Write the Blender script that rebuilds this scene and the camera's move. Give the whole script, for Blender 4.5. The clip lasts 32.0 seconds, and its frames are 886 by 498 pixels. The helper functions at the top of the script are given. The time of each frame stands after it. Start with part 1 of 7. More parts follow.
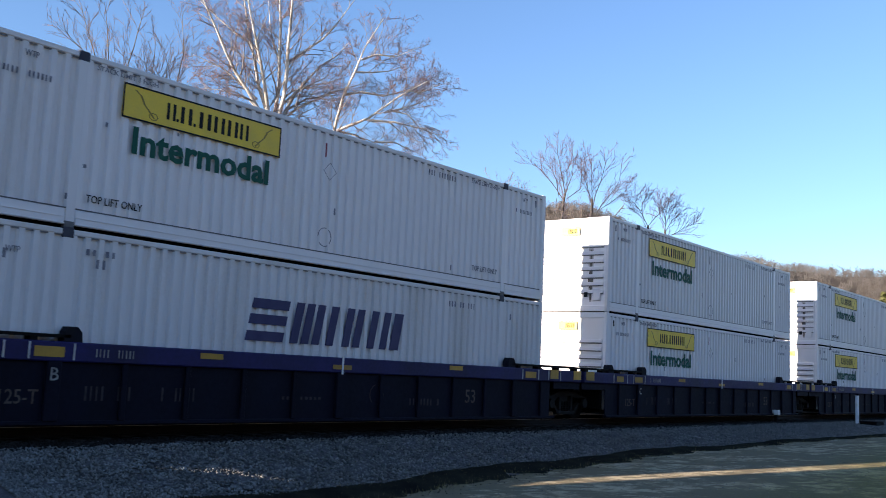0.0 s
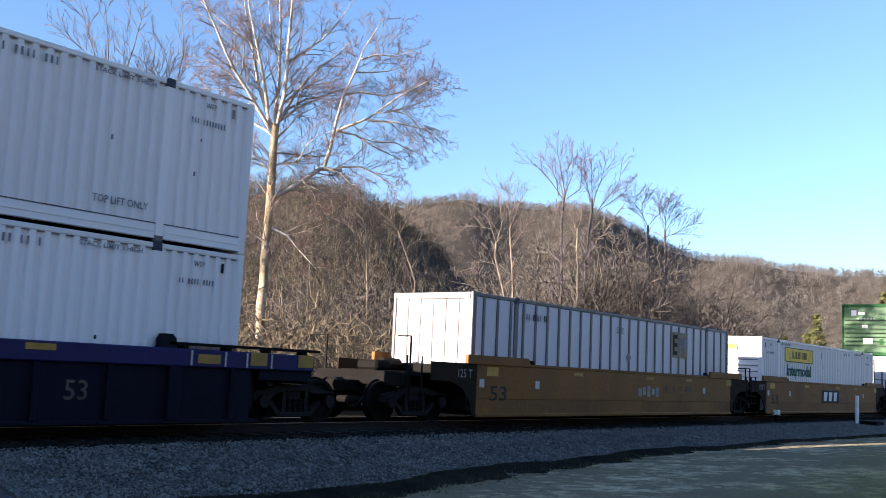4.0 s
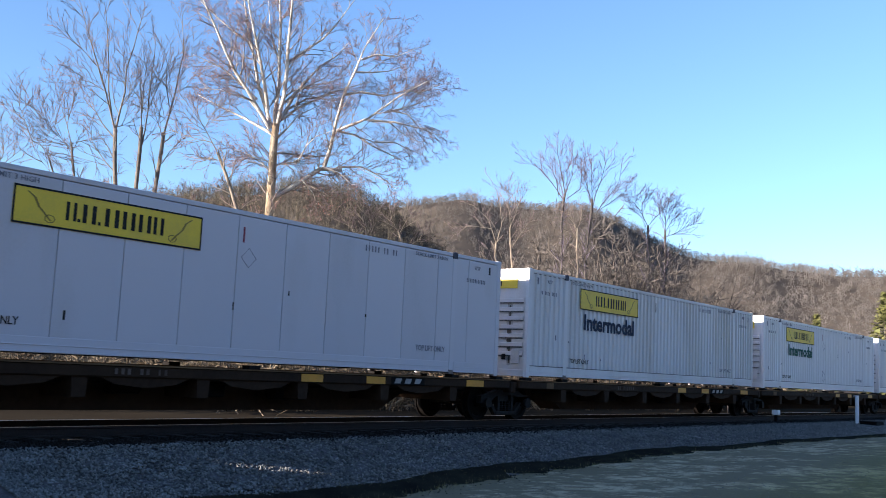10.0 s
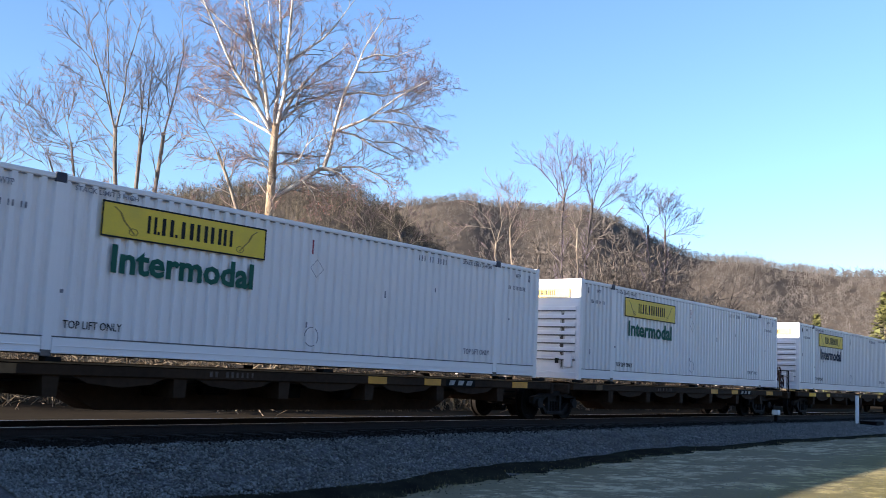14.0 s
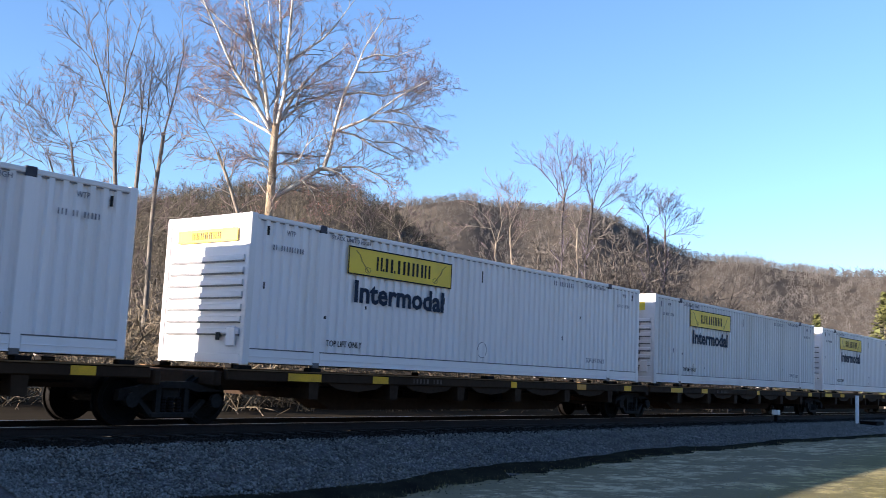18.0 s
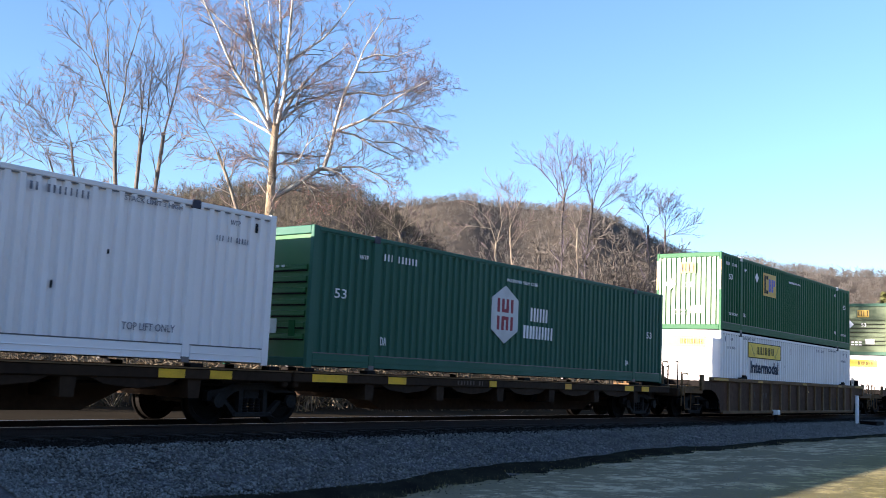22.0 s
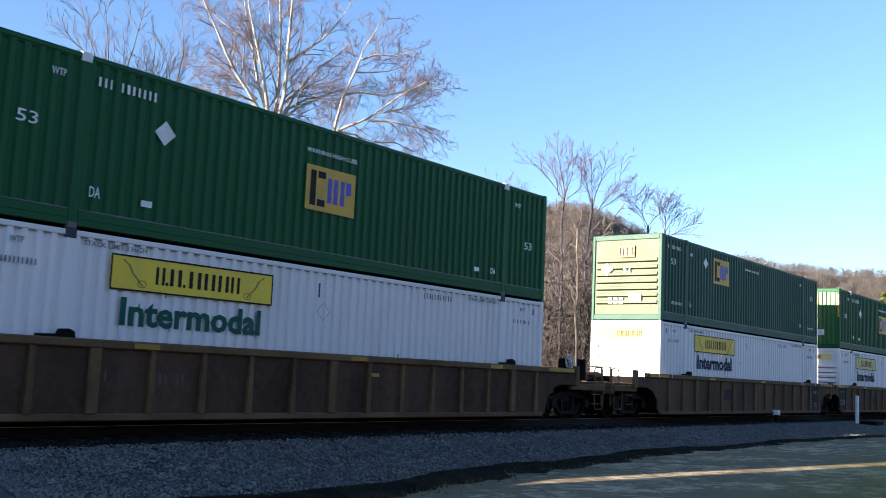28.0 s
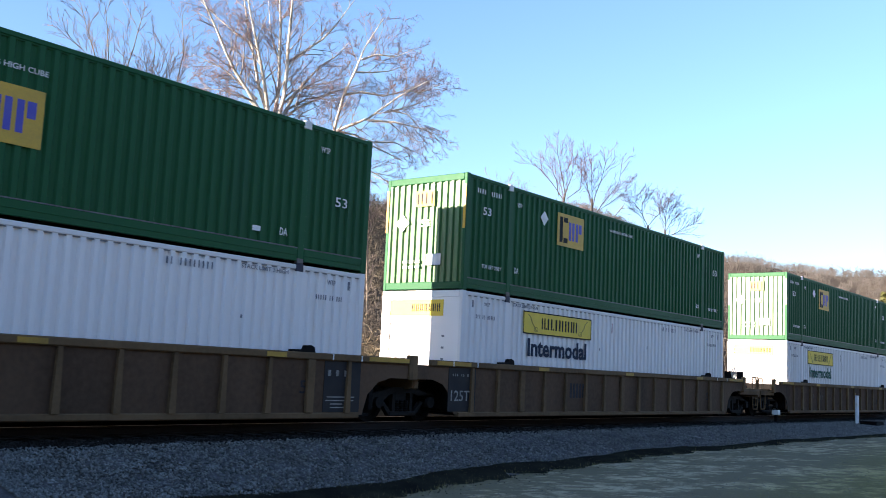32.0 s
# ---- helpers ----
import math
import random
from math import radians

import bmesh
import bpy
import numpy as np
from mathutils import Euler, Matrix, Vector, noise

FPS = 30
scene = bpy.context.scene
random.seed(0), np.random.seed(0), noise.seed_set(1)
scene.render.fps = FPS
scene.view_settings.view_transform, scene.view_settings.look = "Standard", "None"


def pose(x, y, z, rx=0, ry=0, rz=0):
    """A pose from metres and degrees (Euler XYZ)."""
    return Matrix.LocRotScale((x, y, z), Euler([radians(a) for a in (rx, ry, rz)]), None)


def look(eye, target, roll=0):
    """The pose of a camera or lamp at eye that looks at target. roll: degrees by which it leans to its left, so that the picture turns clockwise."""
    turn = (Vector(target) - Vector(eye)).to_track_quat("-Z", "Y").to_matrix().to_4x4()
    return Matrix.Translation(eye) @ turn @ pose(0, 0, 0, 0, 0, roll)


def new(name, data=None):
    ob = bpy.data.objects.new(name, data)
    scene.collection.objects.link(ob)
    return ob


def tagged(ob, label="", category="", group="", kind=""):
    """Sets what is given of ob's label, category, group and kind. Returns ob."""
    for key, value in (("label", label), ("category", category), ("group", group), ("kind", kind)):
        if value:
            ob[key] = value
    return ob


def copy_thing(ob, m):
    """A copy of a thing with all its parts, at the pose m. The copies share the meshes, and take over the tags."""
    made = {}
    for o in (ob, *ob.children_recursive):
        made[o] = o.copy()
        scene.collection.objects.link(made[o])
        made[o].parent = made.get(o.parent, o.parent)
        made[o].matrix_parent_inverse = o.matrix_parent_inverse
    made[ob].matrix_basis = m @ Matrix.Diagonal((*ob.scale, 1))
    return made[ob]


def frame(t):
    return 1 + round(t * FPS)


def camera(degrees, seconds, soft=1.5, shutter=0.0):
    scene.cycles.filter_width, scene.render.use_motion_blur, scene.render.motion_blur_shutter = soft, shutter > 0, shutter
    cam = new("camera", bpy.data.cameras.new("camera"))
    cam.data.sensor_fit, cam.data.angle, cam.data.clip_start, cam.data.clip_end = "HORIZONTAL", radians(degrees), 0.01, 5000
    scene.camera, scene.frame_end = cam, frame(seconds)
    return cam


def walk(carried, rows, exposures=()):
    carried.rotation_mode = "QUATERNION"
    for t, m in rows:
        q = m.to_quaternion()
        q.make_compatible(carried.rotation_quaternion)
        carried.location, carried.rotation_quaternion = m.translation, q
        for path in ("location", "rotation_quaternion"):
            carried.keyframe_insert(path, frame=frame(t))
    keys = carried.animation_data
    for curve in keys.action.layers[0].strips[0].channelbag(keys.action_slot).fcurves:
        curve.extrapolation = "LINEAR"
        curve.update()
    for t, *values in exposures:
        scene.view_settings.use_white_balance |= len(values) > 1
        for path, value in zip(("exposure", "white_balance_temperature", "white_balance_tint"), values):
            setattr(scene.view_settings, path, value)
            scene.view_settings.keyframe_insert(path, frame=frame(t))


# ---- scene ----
cam = camera(48.57, 32.0, soft=0.38, shutter=0.06)
EYE = Vector((0.0, 0.0, 1.154))
AIM = Vector((math.sin(radians(51.501)) * math.cos(radians(7.161)), math.cos(radians(51.501)) * math.cos(radians(7.161)), math.sin(radians(7.161))))
EXPOSURE = [(0.0, 1.8, 6500), (2.0, 1.93, 6550), (3.0, 2.05, 6650), (6.0, 1.9, 6220), (7.0, 1.83, 6080), (8.0, 2.08, 6500), (9.0, 2.03, 6400), (10.0, 1.98, 6300), (11.0, 2.17, 6450), (13.0, 2.12, 6450),
            (16.0, 1.97, 6280), (17.0, 1.99, 6300), (18.0, 1.95, 6250), (19.0, 2.1, 6450), (21.0, 2.18, 6450), (24.0, 1.96, 6350), (25.0, 2.05, 6450), (28.0, 2.05, 6500), (29.0, 1.93, 6250), (30.0, 2.3, 6750), (31.0, 2.28, 6750), (32.0, 2.3, 6750)]
CAM_POSE = look(EYE, EYE + AIM, 2.642)
walk(cam, [(0.0, CAM_POSE), (32.0, CAM_POSE)], exposures=[(t, e, k, 19) for t, e, k in EXPOSURE])

# ---- light: low winter sun beyond the train, clear sky ----
TO_SUN = Vector((-1.0, 0.465, 0.238)).normalized()
sun_data = bpy.data.lights.new("sun", "SUN")
sun_data.energy, sun_data.angle, sun_data.color = 5.0, radians(0.5), (1.0, 0.89, 0.72)
sun = new("sun", sun_data)
sun.matrix_world = Matrix.Translation((-60, 40, 30)) @ TO_SUN.to_track_quat("Z", "Y").to_matrix().to_4x4()
world = bpy.data.worlds.new("sky")
scene.world = world
world.use_nodes = True
wn = world.node_tree
sky = wn.nodes.new("ShaderNodeTexSky")
sky.sky_type, sky.sun_disc = "NISHITA", False
sky.sun_elevation = math.asin(TO_SUN.z)
sky.sun_rotation = math.atan2(TO_SUN.x, TO_SUN.y)
sky.air_density, sky.dust_density, sky.ozone_density = 1.0, 0.35, 3.9
wn.links.new(sky.outputs[0], wn.nodes["Background"].inputs[0])
wn.nodes["Background"].inputs[1].default_value = 0.086

# ---- materials ----


def surface(name, base, worn, scale=1.5, fine=30.0, rough=0.55, metal=0.0, bump=0.15, amount=0.5, streak=1.0, island=0.0, spread=0.0, grain=0.4, gloss=0.4):
    """A painted, rusty or earthy surface: two scales of variation, streaks and fine relief."""
    m = bpy.data.materials.new(name)
    m.use_nodes = True
    t, n = m.node_tree, m.node_tree.nodes
    bsdf = n["Principled BSDF"]
    co, info, geo = n.new("ShaderNodeTexCoord"), n.new("ShaderNodeObjectInfo"), n.new("ShaderNodeNewGeometry")
    shift = n.new("ShaderNodeVectorMath")
    shift.operation = "MULTIPLY_ADD"
    t.links.new(info.outputs["Random"], shift.inputs[0])
    shift.inputs[1].default_value = (57, 31, 43)
    t.links.new(co.outputs["Object"], shift.inputs[2])
    mp = n.new("ShaderNodeMapping")
    mp.inputs["Scale"].default_value = (1, 1, streak)
    t.links.new(shift.outputs[0], mp.inputs[0])
    big, small = n.new("ShaderNodeTexNoise"), n.new("ShaderNodeTexNoise")
    big.inputs["Scale"].default_value, big.inputs["Detail"].default_value = scale, 5
    small.inputs["Scale"].default_value, small.inputs["Detail"].default_value = fine, 4
    t.links.new(mp.outputs[0], big.inputs[0])
    t.links.new(shift.outputs[0], small.inputs[0])
    both = n.new("ShaderNodeMath")
    both.operation = "MULTIPLY_ADD"
    t.links.new(small.outputs[0], both.inputs[0])
    both.inputs[1].default_value = grain
    t.links.new(big.outputs[0], both.inputs[2])
    ramp = n.new("ShaderNodeValToRGB")
    ramp.color_ramp.elements[0].position, ramp.color_ramp.elements[1].position = 0.72 - 0.3 * amount, 1.12 - 0.2 * amount
    ramp.color_ramp.elements[0].color, ramp.color_ramp.elements[1].color = (*base, 1), (*worn, 1)
    t.links.new(both.outputs[0], ramp.inputs[0])
    hue = n.new("ShaderNodeHueSaturation")
    rnd = n.new("ShaderNodeMapRange")
    t.links.new(geo.outputs["Random Per Island"] if island else info.outputs["Random"], rnd.inputs[0])
    k = island or spread
    rnd.inputs[3].default_value, rnd.inputs[4].default_value = 1 - k, 1 + k
    t.links.new(rnd.outputs[0], hue.inputs["Value"])
    t.links.new(ramp.outputs[0], hue.inputs["Color"])
    t.links.new(hue.outputs[0], bsdf.inputs["Base Color"])
    rr = n.new("ShaderNodeMapRange")
    rr.inputs[3].default_value, rr.inputs[4].default_value = max(0.05, rough - 0.12), min(1.0, rough + 0.15)
    t.links.new(small.outputs[0], rr.inputs[0])
    t.links.new(rr.outputs[0], bsdf.inputs["Roughness"])
    bsdf.inputs["Metallic"].default_value = metal
    bsdf.inputs["Specular IOR Level"].default_value = gloss
    if bump:
        b = n.new("ShaderNodeBump")
        b.inputs["Strength"].default_value, b.inputs["Distance"].default_value = bump, 0.02
        t.links.new(small.outputs[0], b.inputs["Height"])
        t.links.new(b.outputs[0], bsdf.inputs["Normal"])
    return m


WHITE = surface("white_container_paint", (0.74, 0.71, 0.705), (0.6, 0.565, 0.53), 0.9, 22, 0.36, bump=0.03, amount=0.25, streak=0.2, spread=0.06, grain=0.15, gloss=0.35)
WHITE_PLATE = surface("white_plate", (0.54, 0.52, 0.55), (0.42, 0.4, 0.4), 0.8, 25, 0.4, bump=0.03, amount=0.3, streak=0.3, spread=0.04, grain=0.15)
OLD_WHITE = surface("dulled_white_paint", (0.67, 0.645, 0.635), (0.46, 0.42, 0.37), 0.9, 22, 0.5, bump=0.04, amount=0.45, streak=0.15, grain=0.2)
POST_GREY = surface("grey_aluminium", (0.12, 0.12, 0.13), (0.06, 0.055, 0.05), 2, 25, 0.4, 0.3, 0.05)
NAVY_STEEL = surface("dark_navy_casting", (0.02, 0.022, 0.045), (0.05, 0.05, 0.06), 3, 25, 0.6, 0.0, 0.05)
GREEN = surface("green_container_paint", (0.006, 0.086, 0.03), (0.014, 0.072, 0.036), 0.8, 22, 0.5, bump=0.03, amount=0.35, streak=0.25, spread=0.06, grain=0.15, gloss=0.18)
OLD_GREEN = surface("faded_green_paint", (0.02, 0.084, 0.053), (0.058, 0.118, 0.093), 0.7, 20, 0.55, bump=0.03, amount=0.6, streak=0.12, spread=0.06, grain=0.15, gloss=0.3)
TEAL = surface("teal_green_paint", (0.017, 0.088, 0.06), (0.045, 0.12, 0.092), 0.8, 22, 0.5, bump=0.03, amount=0.5, streak=0.15, grain=0.15, gloss=0.2)
DARKGREEN = surface("dark_green_paint", (0.006, 0.078, 0.02), (0.016, 0.07, 0.028), 0.8, 22, 0.5, bump=0.03, amount=0.4, streak=0.3, grain=0.15, gloss=0.12)
BANNER = surface("yellow_banner", (0.78, 0.54, 0.035), (0.62, 0.43, 0.05), 2, 30, 0.45, bump=0.03, spread=0.06)
FADED_BANNER = surface("faded_yellow_banner", (0.68, 0.56, 0.2), (0.55, 0.47, 0.2), 2, 30, 0.5, bump=0.03)
# two end-wall greens, paler than the sides: sunlight is put into the colour
PALE_END = surface("sunlit_pale_green_paint", (0.105, 0.142, 0.08), (0.066, 0.094, 0.05), 1.2, 14, 0.5, bump=0.05, amount=0.7, streak=0.3, gloss=0.22)
SUNLIT_END = surface("sunlit_glossy_green_paint", (0.025, 0.12, 0.035), (0.05, 0.13, 0.055), 0.9, 14, 0.4, bump=0.03, amount=0.6, streak=0.3, gloss=0.3)
DULL_EMBLEM = surface("dulled_brown_emblem", (0.2, 0.14, 0.08), (0.3, 0.24, 0.17), 4, 20, 0.6, bump=0.0)
# a third end-wall green, lightened for the sun that strikes it
END_GREEN = surface("sunlit_green_paint", (0.02, 0.125, 0.03), (0.05, 0.13, 0.045), 0.9, 14, 0.4, bump=0.03, amount=0.6, streak=0.3, gloss=0.42)
MUSTARD = surface("mustard_panel", (0.6, 0.36, 0.04), (0.42, 0.27, 0.05), 2, 30, 0.5, bump=0.03)
GOLD_LINE = surface("olive_drawing", (0.2, 0.14, 0.02), (0.3, 0.21, 0.03), 2, 30, 0.5, bump=0.0)
FOLD_SHADE = surface("grey_fold_shade", (0.2, 0.2, 0.22), (0.14, 0.14, 0.15), 2, 20, 0.6, bump=0.0)
BLACK = surface("black_ink", (0.012, 0.012, 0.014), (0.03, 0.03, 0.03), 3, 40, 0.6, bump=0.0, gloss=0.12)
INK_GREEN = surface("deep_green_ink", (0.005, 0.08, 0.058), (0.016, 0.1, 0.072), 3, 40, 0.6, bump=0.0, gloss=0.15)
INK_BLUE = surface("dark_blue_ink", (0.009, 0.02, 0.045), (0.02, 0.034, 0.065), 3, 40, 0.6, bump=0.0, gloss=0.12)
NAVY = surface("navy_ink", (0.01, 0.012, 0.075), (0.03, 0.03, 0.1), 3, 40, 0.5, bump=0.0)
GREY_INK = surface("grey_ink", (0.12, 0.12, 0.15), (0.26, 0.26, 0.29), 6, 40, 0.6, bump=0.0)
MAROON = surface("maroon_ink", (0.25, 0.008, 0.03), (0.2, 0.02, 0.04), 3, 40, 0.5, bump=0.0)
VIOLET = surface("violet_blue_ink", (0.06, 0.06, 0.4), (0.1, 0.1, 0.4), 3, 40, 0.5, bump=0.0)
PAPER = surface("white_marking", (0.75, 0.76, 0.77), (0.55, 0.55, 0.54), 4, 40, 0.5, bump=0.0)
EMBLEM_WHITE = surface("weathered_white_film", (0.52, 0.52, 0.53), (0.38, 0.38, 0.38), 2, 30, 0.6, bump=0.0)
DULL_WHITE = surface("dulled_white_strip", (0.42, 0.41, 0.4), (0.25, 0.24, 0.23), 4, 40, 0.6, bump=0.0)
NAVY_GRIME = surface("black_navy_bracket", (0.007, 0.007, 0.014), (0.012, 0.011, 0.013), 3, 25, 0.7, 0.0, 0.1, gloss=0.1)
DULL_MARK = surface("dulled_white_marking", (0.3, 0.29, 0.27), (0.12, 0.11, 0.1), 4, 25, 0.6, bump=0.0)
FAINT_MARK = surface("faint_marking", (0.11, 0.085, 0.07), (0.05, 0.035, 0.03), 4, 25, 0.7, bump=0.0, gloss=0.1)
GHOST = surface("ghost_marking", (0.05, 0.042, 0.045), (0.02, 0.017, 0.018), 4, 25, 0.7, bump=0.0, gloss=0.1)
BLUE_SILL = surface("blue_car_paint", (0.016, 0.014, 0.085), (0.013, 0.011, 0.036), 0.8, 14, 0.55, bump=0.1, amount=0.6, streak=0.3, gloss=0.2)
BLUE_DARK = surface("blackish_navy_steel", (0.006, 0.0062, 0.016), (0.0042, 0.0042, 0.008), 0.8, 14, 0.7, bump=0.15, amount=0.6, streak=0.3, gloss=0.1)
YELLOW_CAR = surface("ochre_yellow_car_paint", (0.21, 0.085, 0.012), (0.11, 0.045, 0.012), 0.5, 10, 0.55, bump=0.08, amount=0.55, streak=0.3, gloss=0.2)
YELLOW_EDGE = surface("bright_ochre_flange", (0.21, 0.092, 0.01), (0.11, 0.045, 0.01), 0.6, 12, 0.55, bump=0.1, gloss=0.2)
DARK_OCHRE = surface("blackish_ochre_paint", (0.014, 0.009, 0.006), (0.03, 0.016, 0.007), 0.9, 10, 0.75, bump=0.1, amount=0.5, gloss=0.1)
BROWN_CAR = surface("rusty_brown_car_paint", (0.112, 0.06, 0.038), (0.046, 0.026, 0.017), 0.8, 7, 0.75, bump=0.2, amount=0.85, streak=0.3, spread=0.06, gloss=0.1)
TAN_CAR = surface("weathered_ochre_car_paint", (0.122, 0.07, 0.042), (0.052, 0.031, 0.02), 0.6, 9, 0.7, bump=0.2, amount=0.65, streak=0.25, spread=0.06, gloss=0.1)
BROWN_EDGE = surface("worn_tan_steel_edge", (0.17, 0.098, 0.045), (0.066, 0.037, 0.019), 0.9, 12, 0.7, bump=0.2, amount=0.6, gloss=0.15)
TAN_EDGE = surface("worn_ochre_steel_edge", (0.155, 0.092, 0.046), (0.075, 0.045, 0.024), 0.9, 12, 0.7, bump=0.2, amount=0.6, gloss=0.15)
SPINE = surface("dark_rust_brown_steel", (0.04, 0.023, 0.013), (0.018, 0.0105, 0.007), 0.6, 9, 0.75, bump=0.2, amount=0.6, gloss=0.1)
# running gear near black: deep shade under the cars is put into these colours
BLACK_STEEL = surface("near_black_steel", (0.005, 0.0045, 0.0045), (0.01, 0.008, 0.007), 1.5, 16, 0.8, 0.0, 0.2, gloss=0.1)
TRUCK = surface("dark_cast_steel", (0.016, 0.0145, 0.013), (0.007, 0.006, 0.0055), 3, 18, 0.8, 0.0, 0.25, gloss=0.15)
WHEEL_FACE = surface("near_black_wheel_steel", (0.006, 0.005, 0.0045), (0.004, 0.0035, 0.003), 3, 18, 0.7, 0.0, 0.1, gloss=0.08)
LABEL = surface("yellow_label", (0.72, 0.39, 0.015), (0.45, 0.25, 0.02), 3, 30, 0.35, bump=0.0, spread=0.2)
LABEL_DULL = surface("dulled_yellow_label", (0.4, 0.22, 0.025), (0.25, 0.14, 0.025), 3, 30, 0.5, bump=0.0, spread=0.25)
BLACK_PANEL = surface("faded_black_panel", (0.02, 0.018, 0.02), (0.04, 0.034, 0.03), 1.5, 12, 0.7, bump=0.1, amount=0.6, gloss=0.2)
WORN_STEEL = surface("worn_pale_steel", (0.5, 0.48, 0.44), (0.24, 0.22, 0.19), 4, 30, 0.45, bump=0.1, amount=0.6)
LABEL_ORANGE = surface("orange_label", (0.6, 0.27, 0.03), (0.4, 0.18, 0.03), 3, 30, 0.4, bump=0.0)
DOOR_STAIN = surface("soot_stain", (0.08, 0.065, 0.055), (0.2, 0.17, 0.14), 3, 14, 0.8, bump=0.0)
PALE_STAIN = surface("faint_soot_stain", (0.42, 0.39, 0.36), (0.58, 0.56, 0.53), 3, 14, 0.8, bump=0.0)
RED_STEEL = surface("red_oxide_steel", (0.05, 0.01, 0.008), (0.025, 0.008, 0.006), 3, 14, 0.7, bump=0.1)
RAIL_TOP = surface("polished_rail_steel", (0.42, 0.4, 0.38), (0.25, 0.22, 0.2), 3, 40, 0.28, 0.9, 0.03)
RAIL_SIDE = surface("rusty_rail_steel", (0.016, 0.009, 0.006), (0.009, 0.006, 0.005), 3, 25, 0.85, 0.0, 0.2)
TIE_WOOD = surface("creosoted_timber", (0.011, 0.009, 0.007), (0.022, 0.018, 0.014), 2, 25, 0.85, bump=0.4, spread=0.25)
BALLAST = surface("crushed_grey_stone", (0.085, 0.086, 0.08), (0.18, 0.18, 0.168), 3.0, 17, 0.9, bump=0.8, amount=0.8, island=0.5, gloss=0.2)
BALLAST_BED = surface("ballast_bed", (0.04, 0.038, 0.04), (0.12, 0.116, 0.118), 8.0, 26, 0.95, bump=1.0, amount=0.9, gloss=0.1)
DARK_STONE = surface("near_black_ballast", (0.008, 0.0065, 0.005), (0.016, 0.013, 0.011), 5.0, 24, 0.95, bump=1.0, amount=0.8, island=0.4, gloss=0.1)


def lot_ground():
    """Pale dust and fine gravel over earth, going over into thin dry turf away from the track."""
    m = bpy.data.materials.new("pale_gravel_lot")
    m.use_nodes = True
    t, n = m.node_tree, m.node_tree.nodes
    bsdf, co = n["Principled BSDF"], n.new("ShaderNodeTexCoord")

    def noise(scale, detail, rough):
        k = n.new("ShaderNodeTexNoise")
        k.inputs["Scale"].default_value, k.inputs["Detail"].default_value, k.inputs["Roughness"].default_value = scale, detail, rough
        t.links.new(co.outputs["Object"], k.inputs["Vector"])
        return k.outputs[0]

    def add(a, b, k):
        q = n.new("ShaderNodeMath")
        q.operation = "MULTIPLY_ADD"
        t.links.new(b, q.inputs[0])
        q.inputs[1].default_value = k
        t.links.new(a, q.inputs[2])
        return q.outputs[0]

    def mix(fac, a, b, lo, hi):
        r = n.new("ShaderNodeValToRGB")
        r.color_ramp.elements[0].position, r.color_ramp.elements[1].position = lo, hi
        r.color_ramp.elements[0].color, r.color_ramp.elements[1].color = (*a, 1), (*b, 1)
        t.links.new(fac, r.inputs[0])
        return r.outputs[0]

    wide, patch, grit = noise(0.45, 5, 0.6), noise(2.6, 6, 0.7), noise(34, 3, 0.6)
    level = add(add(patch, wide, 0.7), grit, 0.3)
    bare = mix(level, (0.46, 0.385, 0.25), (0.18, 0.152, 0.096), 0.84, 1.22)
    turf = mix(level, (0.42, 0.35, 0.15), (0.17, 0.15, 0.062), 0.8, 1.2)
    axis = n.new("ShaderNodeSeparateXYZ")
    t.links.new(co.outputs["Object"], axis.inputs[0])
    slant = add(axis.outputs[1], axis.outputs[0], -0.11)
    worn = add(slant, patch, 3.4)
    edge = n.new("ShaderNodeMapRange")
    edge.inputs[1].default_value, edge.inputs[2].default_value = 6.9, 4.3
    t.links.new(worn, edge.inputs[0])
    both = n.new("ShaderNodeMixRGB")
    t.links.new(edge.outputs[0], both.inputs[0])
    t.links.new(bare, both.inputs[1])
    t.links.new(turf, both.inputs[2])
    t.links.new(both.outputs[0], bsdf.inputs["Base Color"])
    bsdf.inputs["Roughness"].default_value, bsdf.inputs["Specular IOR Level"].default_value = 0.95, 0.05
    b = n.new("ShaderNodeBump")
    b.inputs["Strength"].default_value, b.inputs["Distance"].default_value = 0.9, 0.025
    t.links.new(add(grit, patch, 2.0), b.inputs["Height"])
    t.links.new(b.outputs[0], bsdf.inputs["Normal"])
    return m


LOT = lot_ground()
VERGE = surface("dark_verge_soil", (0.013, 0.0125, 0.011), (0.03, 0.029, 0.02), 1.5, 18, 0.95, bump=0.8, amount=0.7, gloss=0.0)
GRASS = surface("winter_grass", (0.16, 0.145, 0.05), (0.22, 0.18, 0.07), 3, 30, 0.9, bump=0.0, island=0.45)
LITTER = surface("leaf_litter_ground", (0.034, 0.028, 0.02), (0.022, 0.018, 0.013), 0.35, 6, 0.95, bump=0.6, amount=0.9, gloss=0.0)
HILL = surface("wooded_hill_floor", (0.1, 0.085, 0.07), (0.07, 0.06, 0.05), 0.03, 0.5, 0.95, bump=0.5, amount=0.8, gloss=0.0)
PALE_BARK = surface("sycamore_bark", (0.66, 0.64, 0.6), (0.2, 0.165, 0.125), 2.4, 9, 0.8, bump=0.2, amount=0.8, streak=0.5, gloss=0.1)
BOLE_BARK = surface("blotched_sycamore_bark", (0.5, 0.44, 0.34), (0.15, 0.105, 0.062), 3.2, 14, 0.85, bump=0.4, amount=1.15, streak=0.5, gloss=0.1)
SAPLING_BARK = surface("pale_grey_bark", (0.26, 0.225, 0.18), (0.14, 0.115, 0.09), 2, 9, 0.85, bump=0.1, amount=0.8, gloss=0.1)
